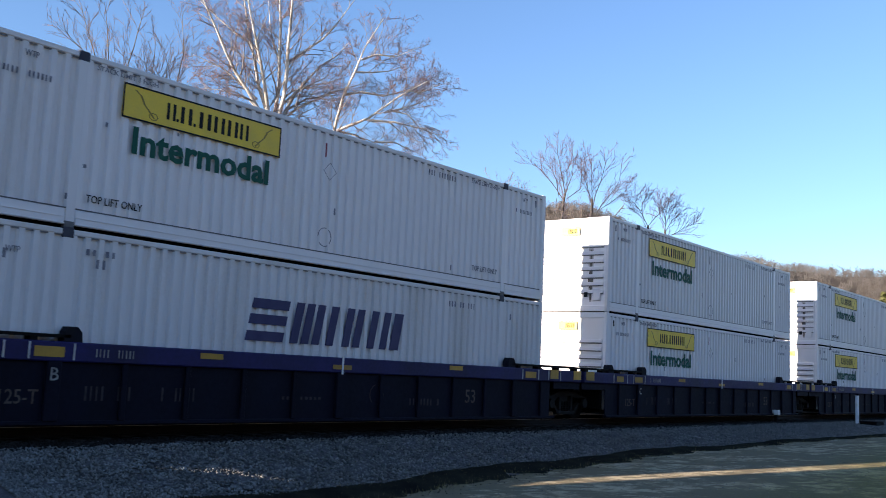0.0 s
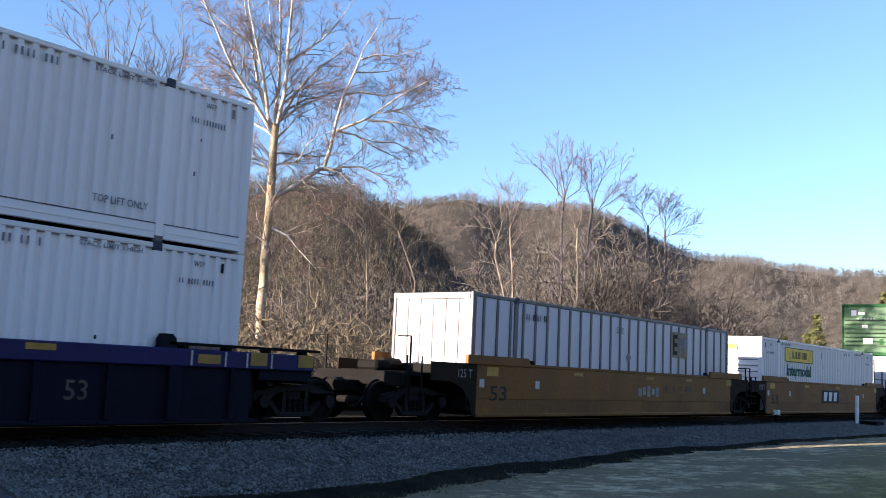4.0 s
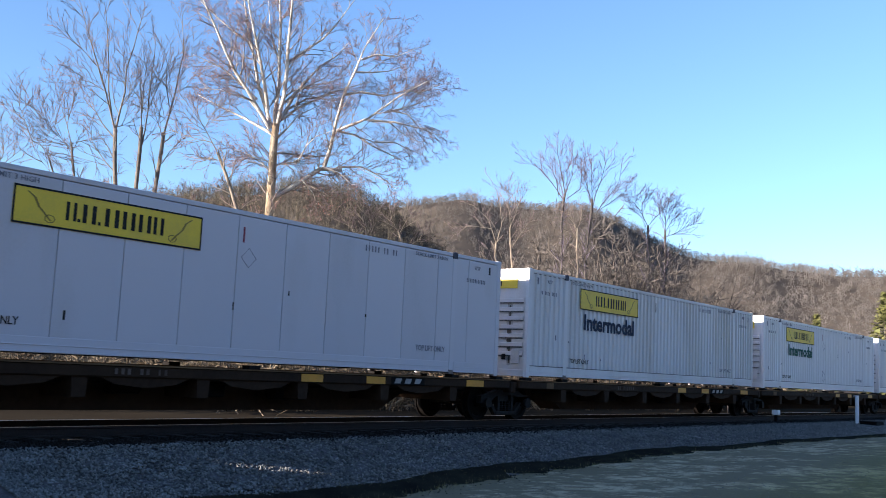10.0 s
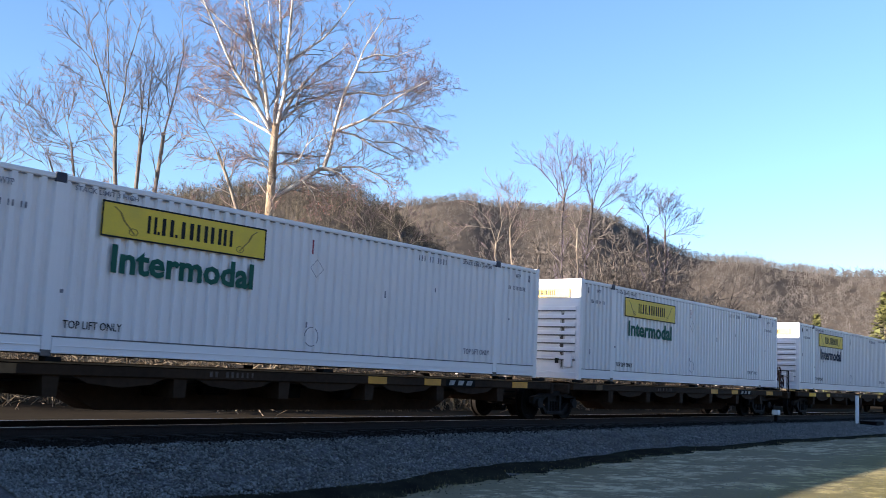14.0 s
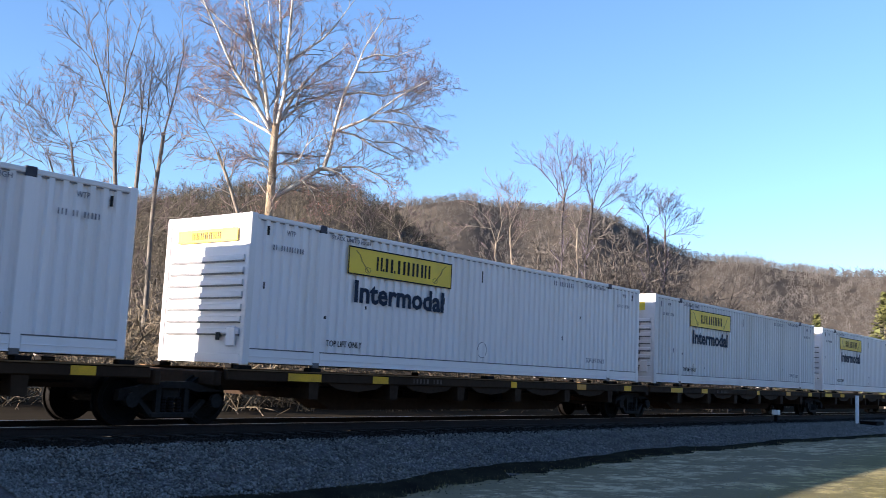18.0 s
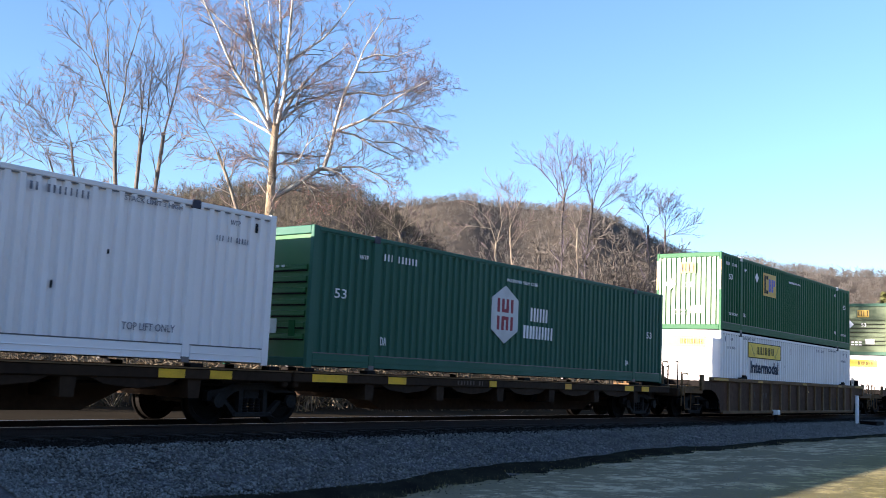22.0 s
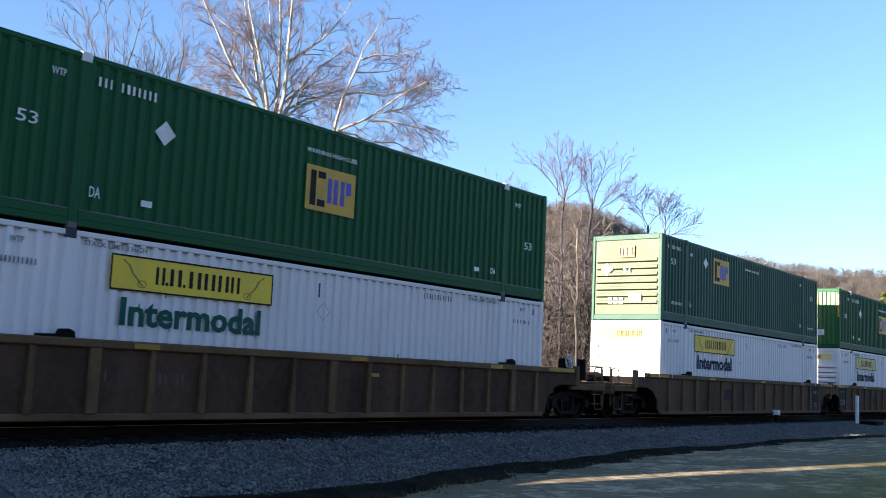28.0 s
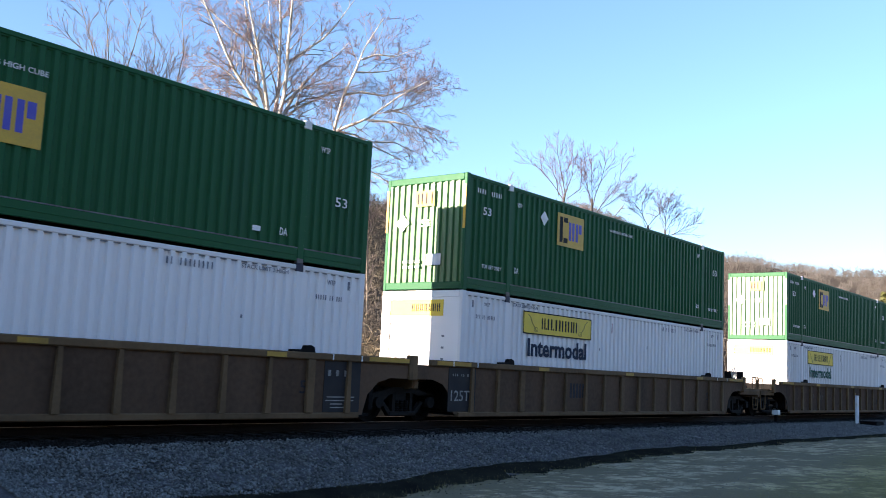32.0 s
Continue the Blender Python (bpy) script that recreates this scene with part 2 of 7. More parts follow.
PALE_TWIG = surface("pale_branches", (0.27, 0.235, 0.21), (0.12, 0.1, 0.09), 2, 12, 0.9, bump=0.0, island=0.4, gloss=0.1)
TWIG = surface("reddish_twigs", (0.165, 0.125, 0.124), (0.09, 0.068, 0.07), 2, 12, 0.9, bump=0.0, island=0.45, gloss=0.1)
SEED = surface("dry_seed_balls", (0.24, 0.11, 0.09), (0.3, 0.15, 0.11), 2, 12, 0.9, bump=0.0, island=0.4)
FAR_TWIG = surface("grey_violet_twigs", (0.15, 0.128, 0.16), (0.09, 0.078, 0.092), 2, 12, 0.9, bump=0.0, island=0.45, gloss=0.1)
BARK = surface("grey_brown_bark", (0.2, 0.18, 0.155), (0.09, 0.078, 0.066), 2, 12, 0.9, bump=0.3, amount=0.8, gloss=0.1)
YOUNG_BARK = surface("young_tree_bark", (0.095, 0.084, 0.075), (0.052, 0.046, 0.041), 0.6, 8, 0.9, bump=0.0, island=0.6, gloss=0.1)
DARK_BARK = surface("dark_grey_bark", (0.095, 0.085, 0.078), (0.05, 0.045, 0.042), 2, 12, 0.9, bump=0.3, amount=0.8, gloss=0.1)
BRUSH = surface("bare_brushwood", (0.15, 0.122, 0.085), (0.07, 0.057, 0.04), 0.7, 8, 0.9, bump=0.0, island=0.5, gloss=0.1)
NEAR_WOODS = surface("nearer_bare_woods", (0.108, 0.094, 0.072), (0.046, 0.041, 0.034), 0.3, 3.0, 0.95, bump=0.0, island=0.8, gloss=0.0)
# paler and greyer than the nearer woods: distance haze is put into the colour
WOODS = surface("hazed_far_bare_woods", (0.136, 0.125, 0.116), (0.08, 0.074, 0.069), 0.1, 0.5, 0.95, bump=0.0, island=0.25, amount=0.8, gloss=0.0)
NEEDLES = surface("pine_needles", (0.1, 0.1, 0.03), (0.06, 0.075, 0.025), 1, 8, 0.8, bump=0.0, island=0.4)
POST_WHITE = surface("white_post_paint", (0.78, 0.79, 0.8), (0.55, 0.54, 0.52), 3, 20, 0.5, bump=0.05)

# ---- mesh tools ----


class Mesh:
    """Collects simple solids and joins them into one mesh."""

    def __init__(self):
        self.v, self.f = [], []

    def add(self, verts, faces):
        k = len(self.v)
        self.v += verts
        self.f += [tuple(i + k for i in face) for face in faces]
        return self

    def box(self, x0, x1, y0, y1, z0, z1, c=0.0):
        """A box, with chamfered edges if c is given."""
        if not c:
            vs = [(x, y, z) for x in (x0, x1) for y in (y0, y1) for z in (z0, z1)]
            return self.add(vs, [(0, 1, 3, 2), (4, 6, 7, 5), (0, 4, 5, 1), (2, 3, 7, 6), (0, 2, 6, 4), (1, 5, 7, 3)])
        c = min(c, (x1 - x0) / 2.2, (y1 - y0) / 2.2, (z1 - z0) / 2.2)
        lo, hi = (x0, y0, z0), (x1, y1, z1)
        vs, at = [], {}
        for s in [(a, b, d) for a in (0, 1) for b in (0, 1) for d in (0, 1)]:
            for axis in range(3):
                at[s, axis] = len(vs)
                vs.append(tuple((hi[i] if s[i] else lo[i]) if i == axis else (hi[i] - c if s[i] else lo[i] + c) for i in range(3)))
        fs = []
        for axis in range(3):
            i, j = [k for k in range(3) if k != axis]
            for side in (0, 1):
                ring = []
                for a, b in ((0, 0), (1, 0), (1, 1), (0, 1)):
                    s = [0, 0, 0]
                    s[axis], s[i], s[j] = side, a, b
                    ring.append(at[tuple(s), axis])
                fs.append(tuple(ring) if side == (axis != 1) else tuple(reversed(ring)))
            for a in (0, 1):
                for b in (0, 1):
                    s0, s1 = [0, 0, 0], [0, 0, 0]
                    s0[axis], s0[i], s0[j] = 0, a, b
                    s1[axis], s1[i], s1[j] = 1, a, b
                    s0, s1 = tuple(s0), tuple(s1)
                    fs.append((at[s0, i], at[s1, i], at[s1, j], at[s0, j]))
        for s in [(a, b, d) for a in (0, 1) for b in (0, 1) for d in (0, 1)]:
            fs.append((at[s, 0], at[s, 1], at[s, 2]))
        return self.add(vs, fs)

    def prism(self, outline, y0, y1):
        """An outline in x and z, drawn out along y."""
        n = len(outline)
        vs = [(x, y0, z) for x, z in outline] + [(x, y1, z) for x, z in outline]
        fs = [tuple(range(n)), tuple(reversed(range(n, 2 * n)))] + [(i, i + n, (i + 1) % n + n, (i + 1) % n) for i in range(n)]
        return self.add(vs, fs)

    def cyl(self, c, axis, r, length, n=14, r1=None):
        """A cylinder or cone along the axis 0, 1 or 2, centred at c."""
        r1 = r if r1 is None else r1
        i, j = [k for k in range(3) if k != axis]
        vs = []
        for side, rad in ((-0.5, r), (0.5, r1)):
            for k in range(n):
                p = [0, 0, 0]
                p[axis] = c[axis] + side * length
                p[i], p[j] = c[i] + rad * math.cos(2 * math.pi * k / n), c[j] + rad * math.sin(2 * math.pi * k / n)
                vs.append(tuple(p))
        fs = [tuple(range(n)), tuple(range(n, 2 * n))] + [(k, (k + 1) % n, (k + 1) % n + n, k + n) for k in range(n)]
        return self.add(vs, fs)

    def data(self, name, material, smooth=False):
        me = bpy.data.meshes.new(name)
        me.from_pydata(self.v, [], self.f)
        bm = bmesh.new()
        bm.from_mesh(me)
        bmesh.ops.recalc_face_normals(bm, faces=bm.faces)
        bm.to_mesh(me)
        bm.free()
        me.materials.append(material)
        if smooth:
            me.shade_smooth()
        return me


def part(name, mesh, material, parent, label="", at=(0, 0, 0), turn=0.0, smooth=False, kind=""):
    """ONE mesh object under a thing or a part. mesh: a Mesh, or mesh data to be shared."""
    me = mesh.data(name, material, smooth) if isinstance(mesh, Mesh) else mesh
    ob = new(name, me)
    ob.parent = parent
    ob.matrix_basis = pose(*at, 0, 0, turn)
    return tagged(ob, label, kind=kind or ("stuff" if name in ("lettering", "scuff", "drawing") else ""))


def box(*a, c=0.0):
    return Mesh().box(*a, c=c)


def fast_mesh(name, verts, quads, material):
    """Mesh data from numpy arrays of vertices and faces (all of one size)."""
    me = bpy.data.meshes.new(name)
    n, k = quads.shape
    me.vertices.add(len(verts))
    me.vertices.foreach_set("co", np.ascontiguousarray(verts, dtype=np.float32).ravel())
    me.loops.add(n * k)
    me.loops.foreach_set("vertex_index", np.ascontiguousarray(quads, dtype=np.int32).ravel())
    me.polygons.add(n)
    me.polygons.foreach_set("loop_start", np.arange(0, n * k, k, dtype=np.int32))
    me.update(calc_edges=True)
    me.materials.append(material)
    return me


WORDS = {}


def word(text, w, h, material, bold=0.012):
    """A word of the built-in font, w wide and h high, upright and facing -y, its lower left corner at the origin."""
    key = (text, w, h, material.name, bold)
    if key not in WORDS:
        cu = bpy.data.curves.new("lettering", "FONT")
        cu.body, cu.extrude, cu.resolution_u, cu.offset = text, 0.002, 2, bold
        ob = bpy.data.objects.new("lettering", cu)
        me = bpy.data.meshes.new_from_object(ob)
        bpy.data.objects.remove(ob)
        co = np.zeros(len(me.vertices) * 3)
        me.vertices.foreach_get("co", co)
        co = co.reshape(-1, 3)
        lo, hi = co.min(0), co.max(0)
        size = np.maximum(hi - lo, 1e-6)
        q = (co - lo) / size
        out = np.stack([q[:, 0] * w, (0.5 - q[:, 2]) * 0.004, q[:, 1] * h], 1)
        me.vertices.foreach_set("co", out.ravel())
        me.update()
        me.materials.clear()
        me.materials.append(material)
        WORDS[key] = me
    return WORDS[key]


def bars(x0, x1, z0, z1, n, y, seed, fill=0.72):
    """A row of plain upright bars that stands for writing."""
    rng = random.Random(seed)
    m, step = Mesh(), (x1 - x0) / n
    for i in range(n):
        if rng.random() < 0.12 and 0 < i < n - 1:
            continue
        w = step * fill * rng.uniform(0.4, 0.72)
        m.box(x0 + i * step, x0 + i * step + w, y - 0.002, y + 0.002, z0, z1)
    return m

# ---- the train: sizes ----
SPEED = 12.35            # metres a second, towards -x
TRACK_Y = 15.62          # middle of the track
LONG, HIGH, HALF = 16.15, 2.896, 1.295
WELL_FLOOR, DECK = 0.27, 1.125
FITTED = 0.987           # true length of the containers over their drawing
MOVERS = []              # thing, place along the train, height


def corrugated(x0, x1, z0, z1, y_out, depth, pitch, out=-1):
    """A folded sheet along x: flat crests at y_out, troughs depth further in."""
    n = max(1, round((x1 - x0) / pitch))
    step = (x1 - x0) / n
    line = []
    for i in range(n):
        a = x0 + i * step
        line += [(a, 0), (a + 0.36 * step, 0), (a + 0.5 * step, 1), (a + 0.86 * step, 1)]
    line.append((x1, 0))
    vs, fs = [], []
    for x, d in line:
        y = y_out - out * depth * d
        vs += [(x, y, z0), (x, y, z1)]
    for i in range(len(line) - 1):
        fs.append((2 * i, 2 * i + 2, 2 * i + 3, 2 * i + 1))
    return Mesh().add(vs, fs)


def container_shell(paint, label, side="folded", end="ribs", thing="shipping_container", post=None, panel=None, front=None):
    """A 53-foot box: base frame, posts, folded or panelled walls, roof, end wall and doors."""
    root = tagged(new(thing), label, "container")
    post = post or paint
    panel = panel or paint
    front = front or panel
    if side == "folded":
        for a, b in ((0.16, 1.87), (2.03, 14.12), (14.28, 15.99)):
            part("side_panel", corrugated(a, b, 0.3, 2.79, -1.283, 0.046, 0.25), panel, root)
        part("far_side_panel", corrugated(0.16, 15.99, 0.3, 2.79, 1.283, 0.036, 0.262, 1), panel, root)
        # on white boxes this grey strip stands in for shade atop the folds
        part("top_plate", box(0.17, 15.98, -1.27, -1.25, 2.768, 2.79), FOLD_SHADE if paint in (WHITE, OLD_WHITE) else paint, root, "strip behind the fold tops, shade grey on white boxes")
        # the shadow in the gap over the bottom rail, drawn as a dark strip
        part("seam", box(0.17, 15.98, -1.287, -1.27, 0.3, 0.322), POST_GREY, root, "dark strip drawn as the shadow line above the bottom rail")
    elif side == "plate":
        part("side_panel", box(0.16, 15.99, -1.262, -1.24, 0.25, 2.8), panel, root)
        part("far_side_panel", box(0.16, 15.99, 1.24, 1.262, 0.25, 2.8), panel, root)
        rib = box(-0.05, 0.05, -0.026, 0.0, 0.27, 2.78, c=0.006).data("side_post", POST_GREY)
        x = 0.5
        while x < 15.8:
            if min(abs(x - 1.95), abs(x - 14.2)) > 0.16:
                part("side_post", rib, POST_GREY, root, "grey upright post", at=(x, -1.262, 0))
            x += 0.6
    else:
        for k in range(13):
            a = 0.16 + k * 15.83 / 13
            part("side_panel", box(a + 0.006, a + 15.83 / 13 - 0.006, -1.284, -1.26, 0.28, 2.78, c=0.004), panel, root)
        part("far_side_panel", box(0.16, 15.99, 1.26, 1.284, 0.28, 2.78), panel, root)
    roof = Mesh()
    roof.box(0.1, 16.05, -1.2, 1.2, 2.845, 2.87)
    for k in range(26):
        roof.box(0.35 + k * 0.605, 0.6 + k * 0.605, -1.1, 1.1, 2.868, 2.882)
    part("roof", roof, paint, root)
    part("floor", box(0.1, 16.05, -1.2, 1.2, 0.1, 0.16), BLACK_STEEL, root)
    cross = box(-0.04, 0.04, -1.17, 1.17, 0.03, 0.1).data("floor_beam", BLACK_STEEL)
    for k in range(12):
        part("floor_beam", cross, BLACK_STEEL, root, at=(0.9 + k * 1.3, 0, 0))
    for s in (-1, 1):
        y0, y1 = (-1.29, -1.2) if s < 0 else (1.2, 1.29)
        for a, b in ((0.16, 1.86), (2.04, 14.11), (14.29, 15.99)):
            part("bottom_rail", box(a, b, y0, y1, 0.045, 0.3, c=0.012), paint, root)
            if s < 0:
                part("rail_ledge", box(a, b, y0 - 0.01, y0 + 0.004, 0.16, 0.176, c=0.003), paint, root)
                part("rail_ledge", box(a, b, y0 - 0.01, y0 + 0.004, 0.05, 0.07, c=0.003), paint, root)
        part("top_rail", box(0.16, 15.99, y0, y1, 2.79, 2.88, c=0.012), paint, root)
        for x in (1.95, 14.2):
            part("lift_post", box(x - 0.085, x + 0.085, y0 - 0.004 * (s < 0), y1 + 0.004 * (s > 0), 0.02, 2.875, c=0.01), paint, root)
            part("corner_casting", box(x - 0.1, x + 0.1, y0 - 0.012, y1 + 0.012, 2.74, 2.905, c=0.012), NAVY_STEEL if paint is not GREEN else PAPER, root, "lifting casting on the top rail")
            part("corner_casting", box(x - 0.09, x + 0.09, y0 - 0.006, y1 + 0.006, -0.004, 0.11, c=0.012), POST_GREY, root, "dark locking casting at the foot")
        for x0, x1 in ((0.0, 0.165), (15.985, 16.15)):
            part("corner_post", box(x0, x1, y0 - 0.005, y1 + 0.005, 0.0, 2.896, c=0.014), paint, root)
    part("end_header", box(0.0, 0.1, -1.2, 1.2, 2.72, 2.89, c=0.012), paint, root)
    part("end_sill", box(0.0, 0.1, -1.2, 1.2, 0.02, 0.2, c=0.012), paint, root)
    if end == "ribs":
        part("end_wall", box(0.045, 0.07, -1.2, 1.2, 0.2, 2.72), front, root)
        rib = Mesh().prism([(0.0, -0.055), (-0.041, -0.045), (-0.041, 0.045), (0.0, 0.055)], -1.13, 1.13).data("end_rib", front)
        for k in range(7):
            part("end_rib", rib, front, root, at=(0.045, 0, 0.62 + k * 0.235))
        seams = Mesh()
        for k in range(7):
            seams.box(0.006, 0.045, -1.12, 1.12, 0.54 + k * 0.235, 0.567 + k * 0.235)
        part("rib_seam", seams, POST_GREY if front in (WHITE, OLD_WHITE) else BLACK_STEEL, root, "grimy seams under the ribs", kind="stuff")
    elif end == "folded":
        m = corrugated(-1.2, 1.2, 0.2, 2.72, 0.008, 0.05, 0.2)
        m.v = [(y, -x, z) for x, y, z in m.v]
        part("end_wall", m, front, root)
    elif end == "posts":
        part("end_wall", box(0.03, 0.06, -1.2, 1.2, 0.2, 2.72), front, root)
        rib = box(-0.02, 0.0, -0.04, 0.04, 0.2, 2.72, c=0.005).data("end_post", POST_GREY)
        for k in range(5):
            part("end_post", rib, POST_GREY, root, "grey upright post", at=(0.03, -0.82 + k * 0.41, 0))
    else:
        part("end_wall", box(0.012, 0.05, -1.2, 1.2, 0.2, 2.72, c=0.006), front, root)
    for y in (-1, 1):
        part("door", box(16.06, 16.1, min(0.01 * y, 1.19 * y), max(0.01 * y, 1.19 * y), 0.1, 2.8, c=0.006), panel, root)
    part("end_sill", box(16.02, 16.14, -1.2, 1.2, 0.02, 0.12), paint, root)
    part("end_header", box(16.02, 16.14, -1.2, 1.2, 2.8, 2.89), paint, root)
    return root


def put_word(root, text, x, z, w, h, material, y=-1.292, name="lettering", turn=0.0, bold=0.006):
    return part(name, word(text, w, h, material, bold), material, root, at=(x, y, z), turn=turn)


def end_plate(root, y0, y1, z0, z1, material, name="sign_panel", x=-0.006, label=""):
    return part(name, box(x, x + 0.012, y0, y1, z0, z1), material, root, label)


def diamond(x, z, r, y=-1.29, hollow=0.0):
    m = Mesh()
    if not hollow:
        return m.prism([(x - r, z), (x, z - r), (x + r, z), (x, z + r)], y, y + 0.006)
    q = r - hollow
    for i in range(4):
        a, b = [((x - r * math.cos(k * math.pi / 2), z - r * math.sin(k * math.pi / 2)), (x - q * math.cos(k * math.pi / 2), z - q * math.sin(k * math.pi / 2))) for k in (i, i + 1)]
        m.prism([a[0], b[0], b[1], a[1]], y, y + 0.004)
    return m


def ring(x, z, r, y=-1.29, n=18):
    m = Mesh()
    for i in range(n):
        if i in (3, 9, 10, 15):
            continue
        a, b = 2 * math.pi * i / n, 2 * math.pi * (i + 1) / n
        m.prism([(x + r * math.cos(a), z + r * math.sin(a)), (x + r * math.cos(b), z + r * math.sin(b)), (x + (r - 0.018) * math.cos(b), z + (r - 0.018) * math.sin(b)), (x + (r - 0.018) * math.cos(a), z + (r - 0.018) * math.sin(a))], y, y + 0.004)
    return m


def name_blocks(x0, z0, w, h, n, y=-1.302, gap=0.3, seed=0):
    """Plain upright blocks, in pairs, that stand for a company's name."""
    rng = random.Random(seed)
    m, step = Mesh(), w / n
    for i in range(n):
        a, b = x0 + i * step, x0 + (i + 1 - gap) * step
        t = (b - a) * rng.uniform(0.34, 0.42)
        m.box(a, a + t, y - 0.002, y + 0.002, z0, z0 + h)
        m.box(b - t, b, y - 0.002, y + 0.002, z0, z0 + h)
    return m


def yellow_board(root, x0, x1, z0, z1, material, seed):
    """The long yellow board with its dark border, blocks of lettering and two small drawings."""
    board = part("sign_board", box(x0, x1, -1.296, -1.286, z0, z1), material, root, "long yellow sign board with dark border")
    rim = Mesh()
    for a in ((x0, x1, z0, z0 + 0.03), (x0, x1, z1 - 0.03, z1), (x0, x0 + 0.03, z0 + 0.03, z1 - 0.03), (x1 - 0.03, x1, z0 + 0.03, z1 - 0.03)):
        rim.box(a[0], a[1], -1.3, -1.2961, a[2], a[3])
    part("border", rim, BLACK, board)
    w, h = x1 - x0, z1 - z0
    m = Mesh()
    for a, b in ((0.0, 0.1), (0.16, 0.29), (0.38, 0.52), (0.56, 0.69), (0.73, 0.86), (0.89, 1.0)):
        a, b = x0 + w * (0.25 + 0.52 * a), x0 + w * (0.25 + 0.52 * b)
        t = (b - a) * 0.3
        m.box(a, a + t, -1.301, -1.297, z0 + h * 0.26, z0 + h * 0.76).box(b - t, b, -1.301, -1.297, z0 + h * 0.26, z0 + h * 0.76)
    for a in (0.125, 0.325):
        m.box(x0 + w * (0.25 + 0.52 * a) - 0.025, x0 + w * (0.25 + 0.52 * a) + 0.025, -1.301, -1.297, z0 + h * 0.26, z0 + h * 0.35)
    part("lettering", m, BLACK, board)
    scroll = Mesh()
    for s, c in ((1, x0 + w * 0.12), (-1, x0 + w * 0.88)):
        line = [(-0.055, 0.86), (-0.02, 0.72), (0.0, 0.5), (0.03, 0.34), (0.06, 0.16)]
        for (a, za), (b, zb) in zip(line, line[1:]):
            scroll.prism([(c + s * a * w - 0.02, z0 + h * za), (c + s * a * w + 0.02, z0 + h * za), (c + s * b * w + 0.02, z0 + h * zb), (c + s * b * w - 0.02, z0 + h * zb)], -1.2985, -1.2962)
        for k in range(7):
            a = 2 * math.pi * k / 7
            scroll.prism([(c + s * 0.055 * w + 0.1 * math.cos(a), z0 + h * 0.22 + 0.07 * math.sin(a)), (c + s * 0.055 * w + 0.1 * math.cos(a + 0.9), z0 + h * 0.22 + 0.07 * math.sin(a + 0.9)), (c + s * 0.055 * w + 0.08 * math.cos(a + 0.9), z0 + h * 0.22 + 0.055 * math.sin(a + 0.9)), (c + s * 0.055 * w + 0.08 * math.cos(a), z0 + h * 0.22 + 0.055 * math.sin(a))], -1.2982, -1.2963)
    part("drawing", scroll, GOLD_LINE, board)


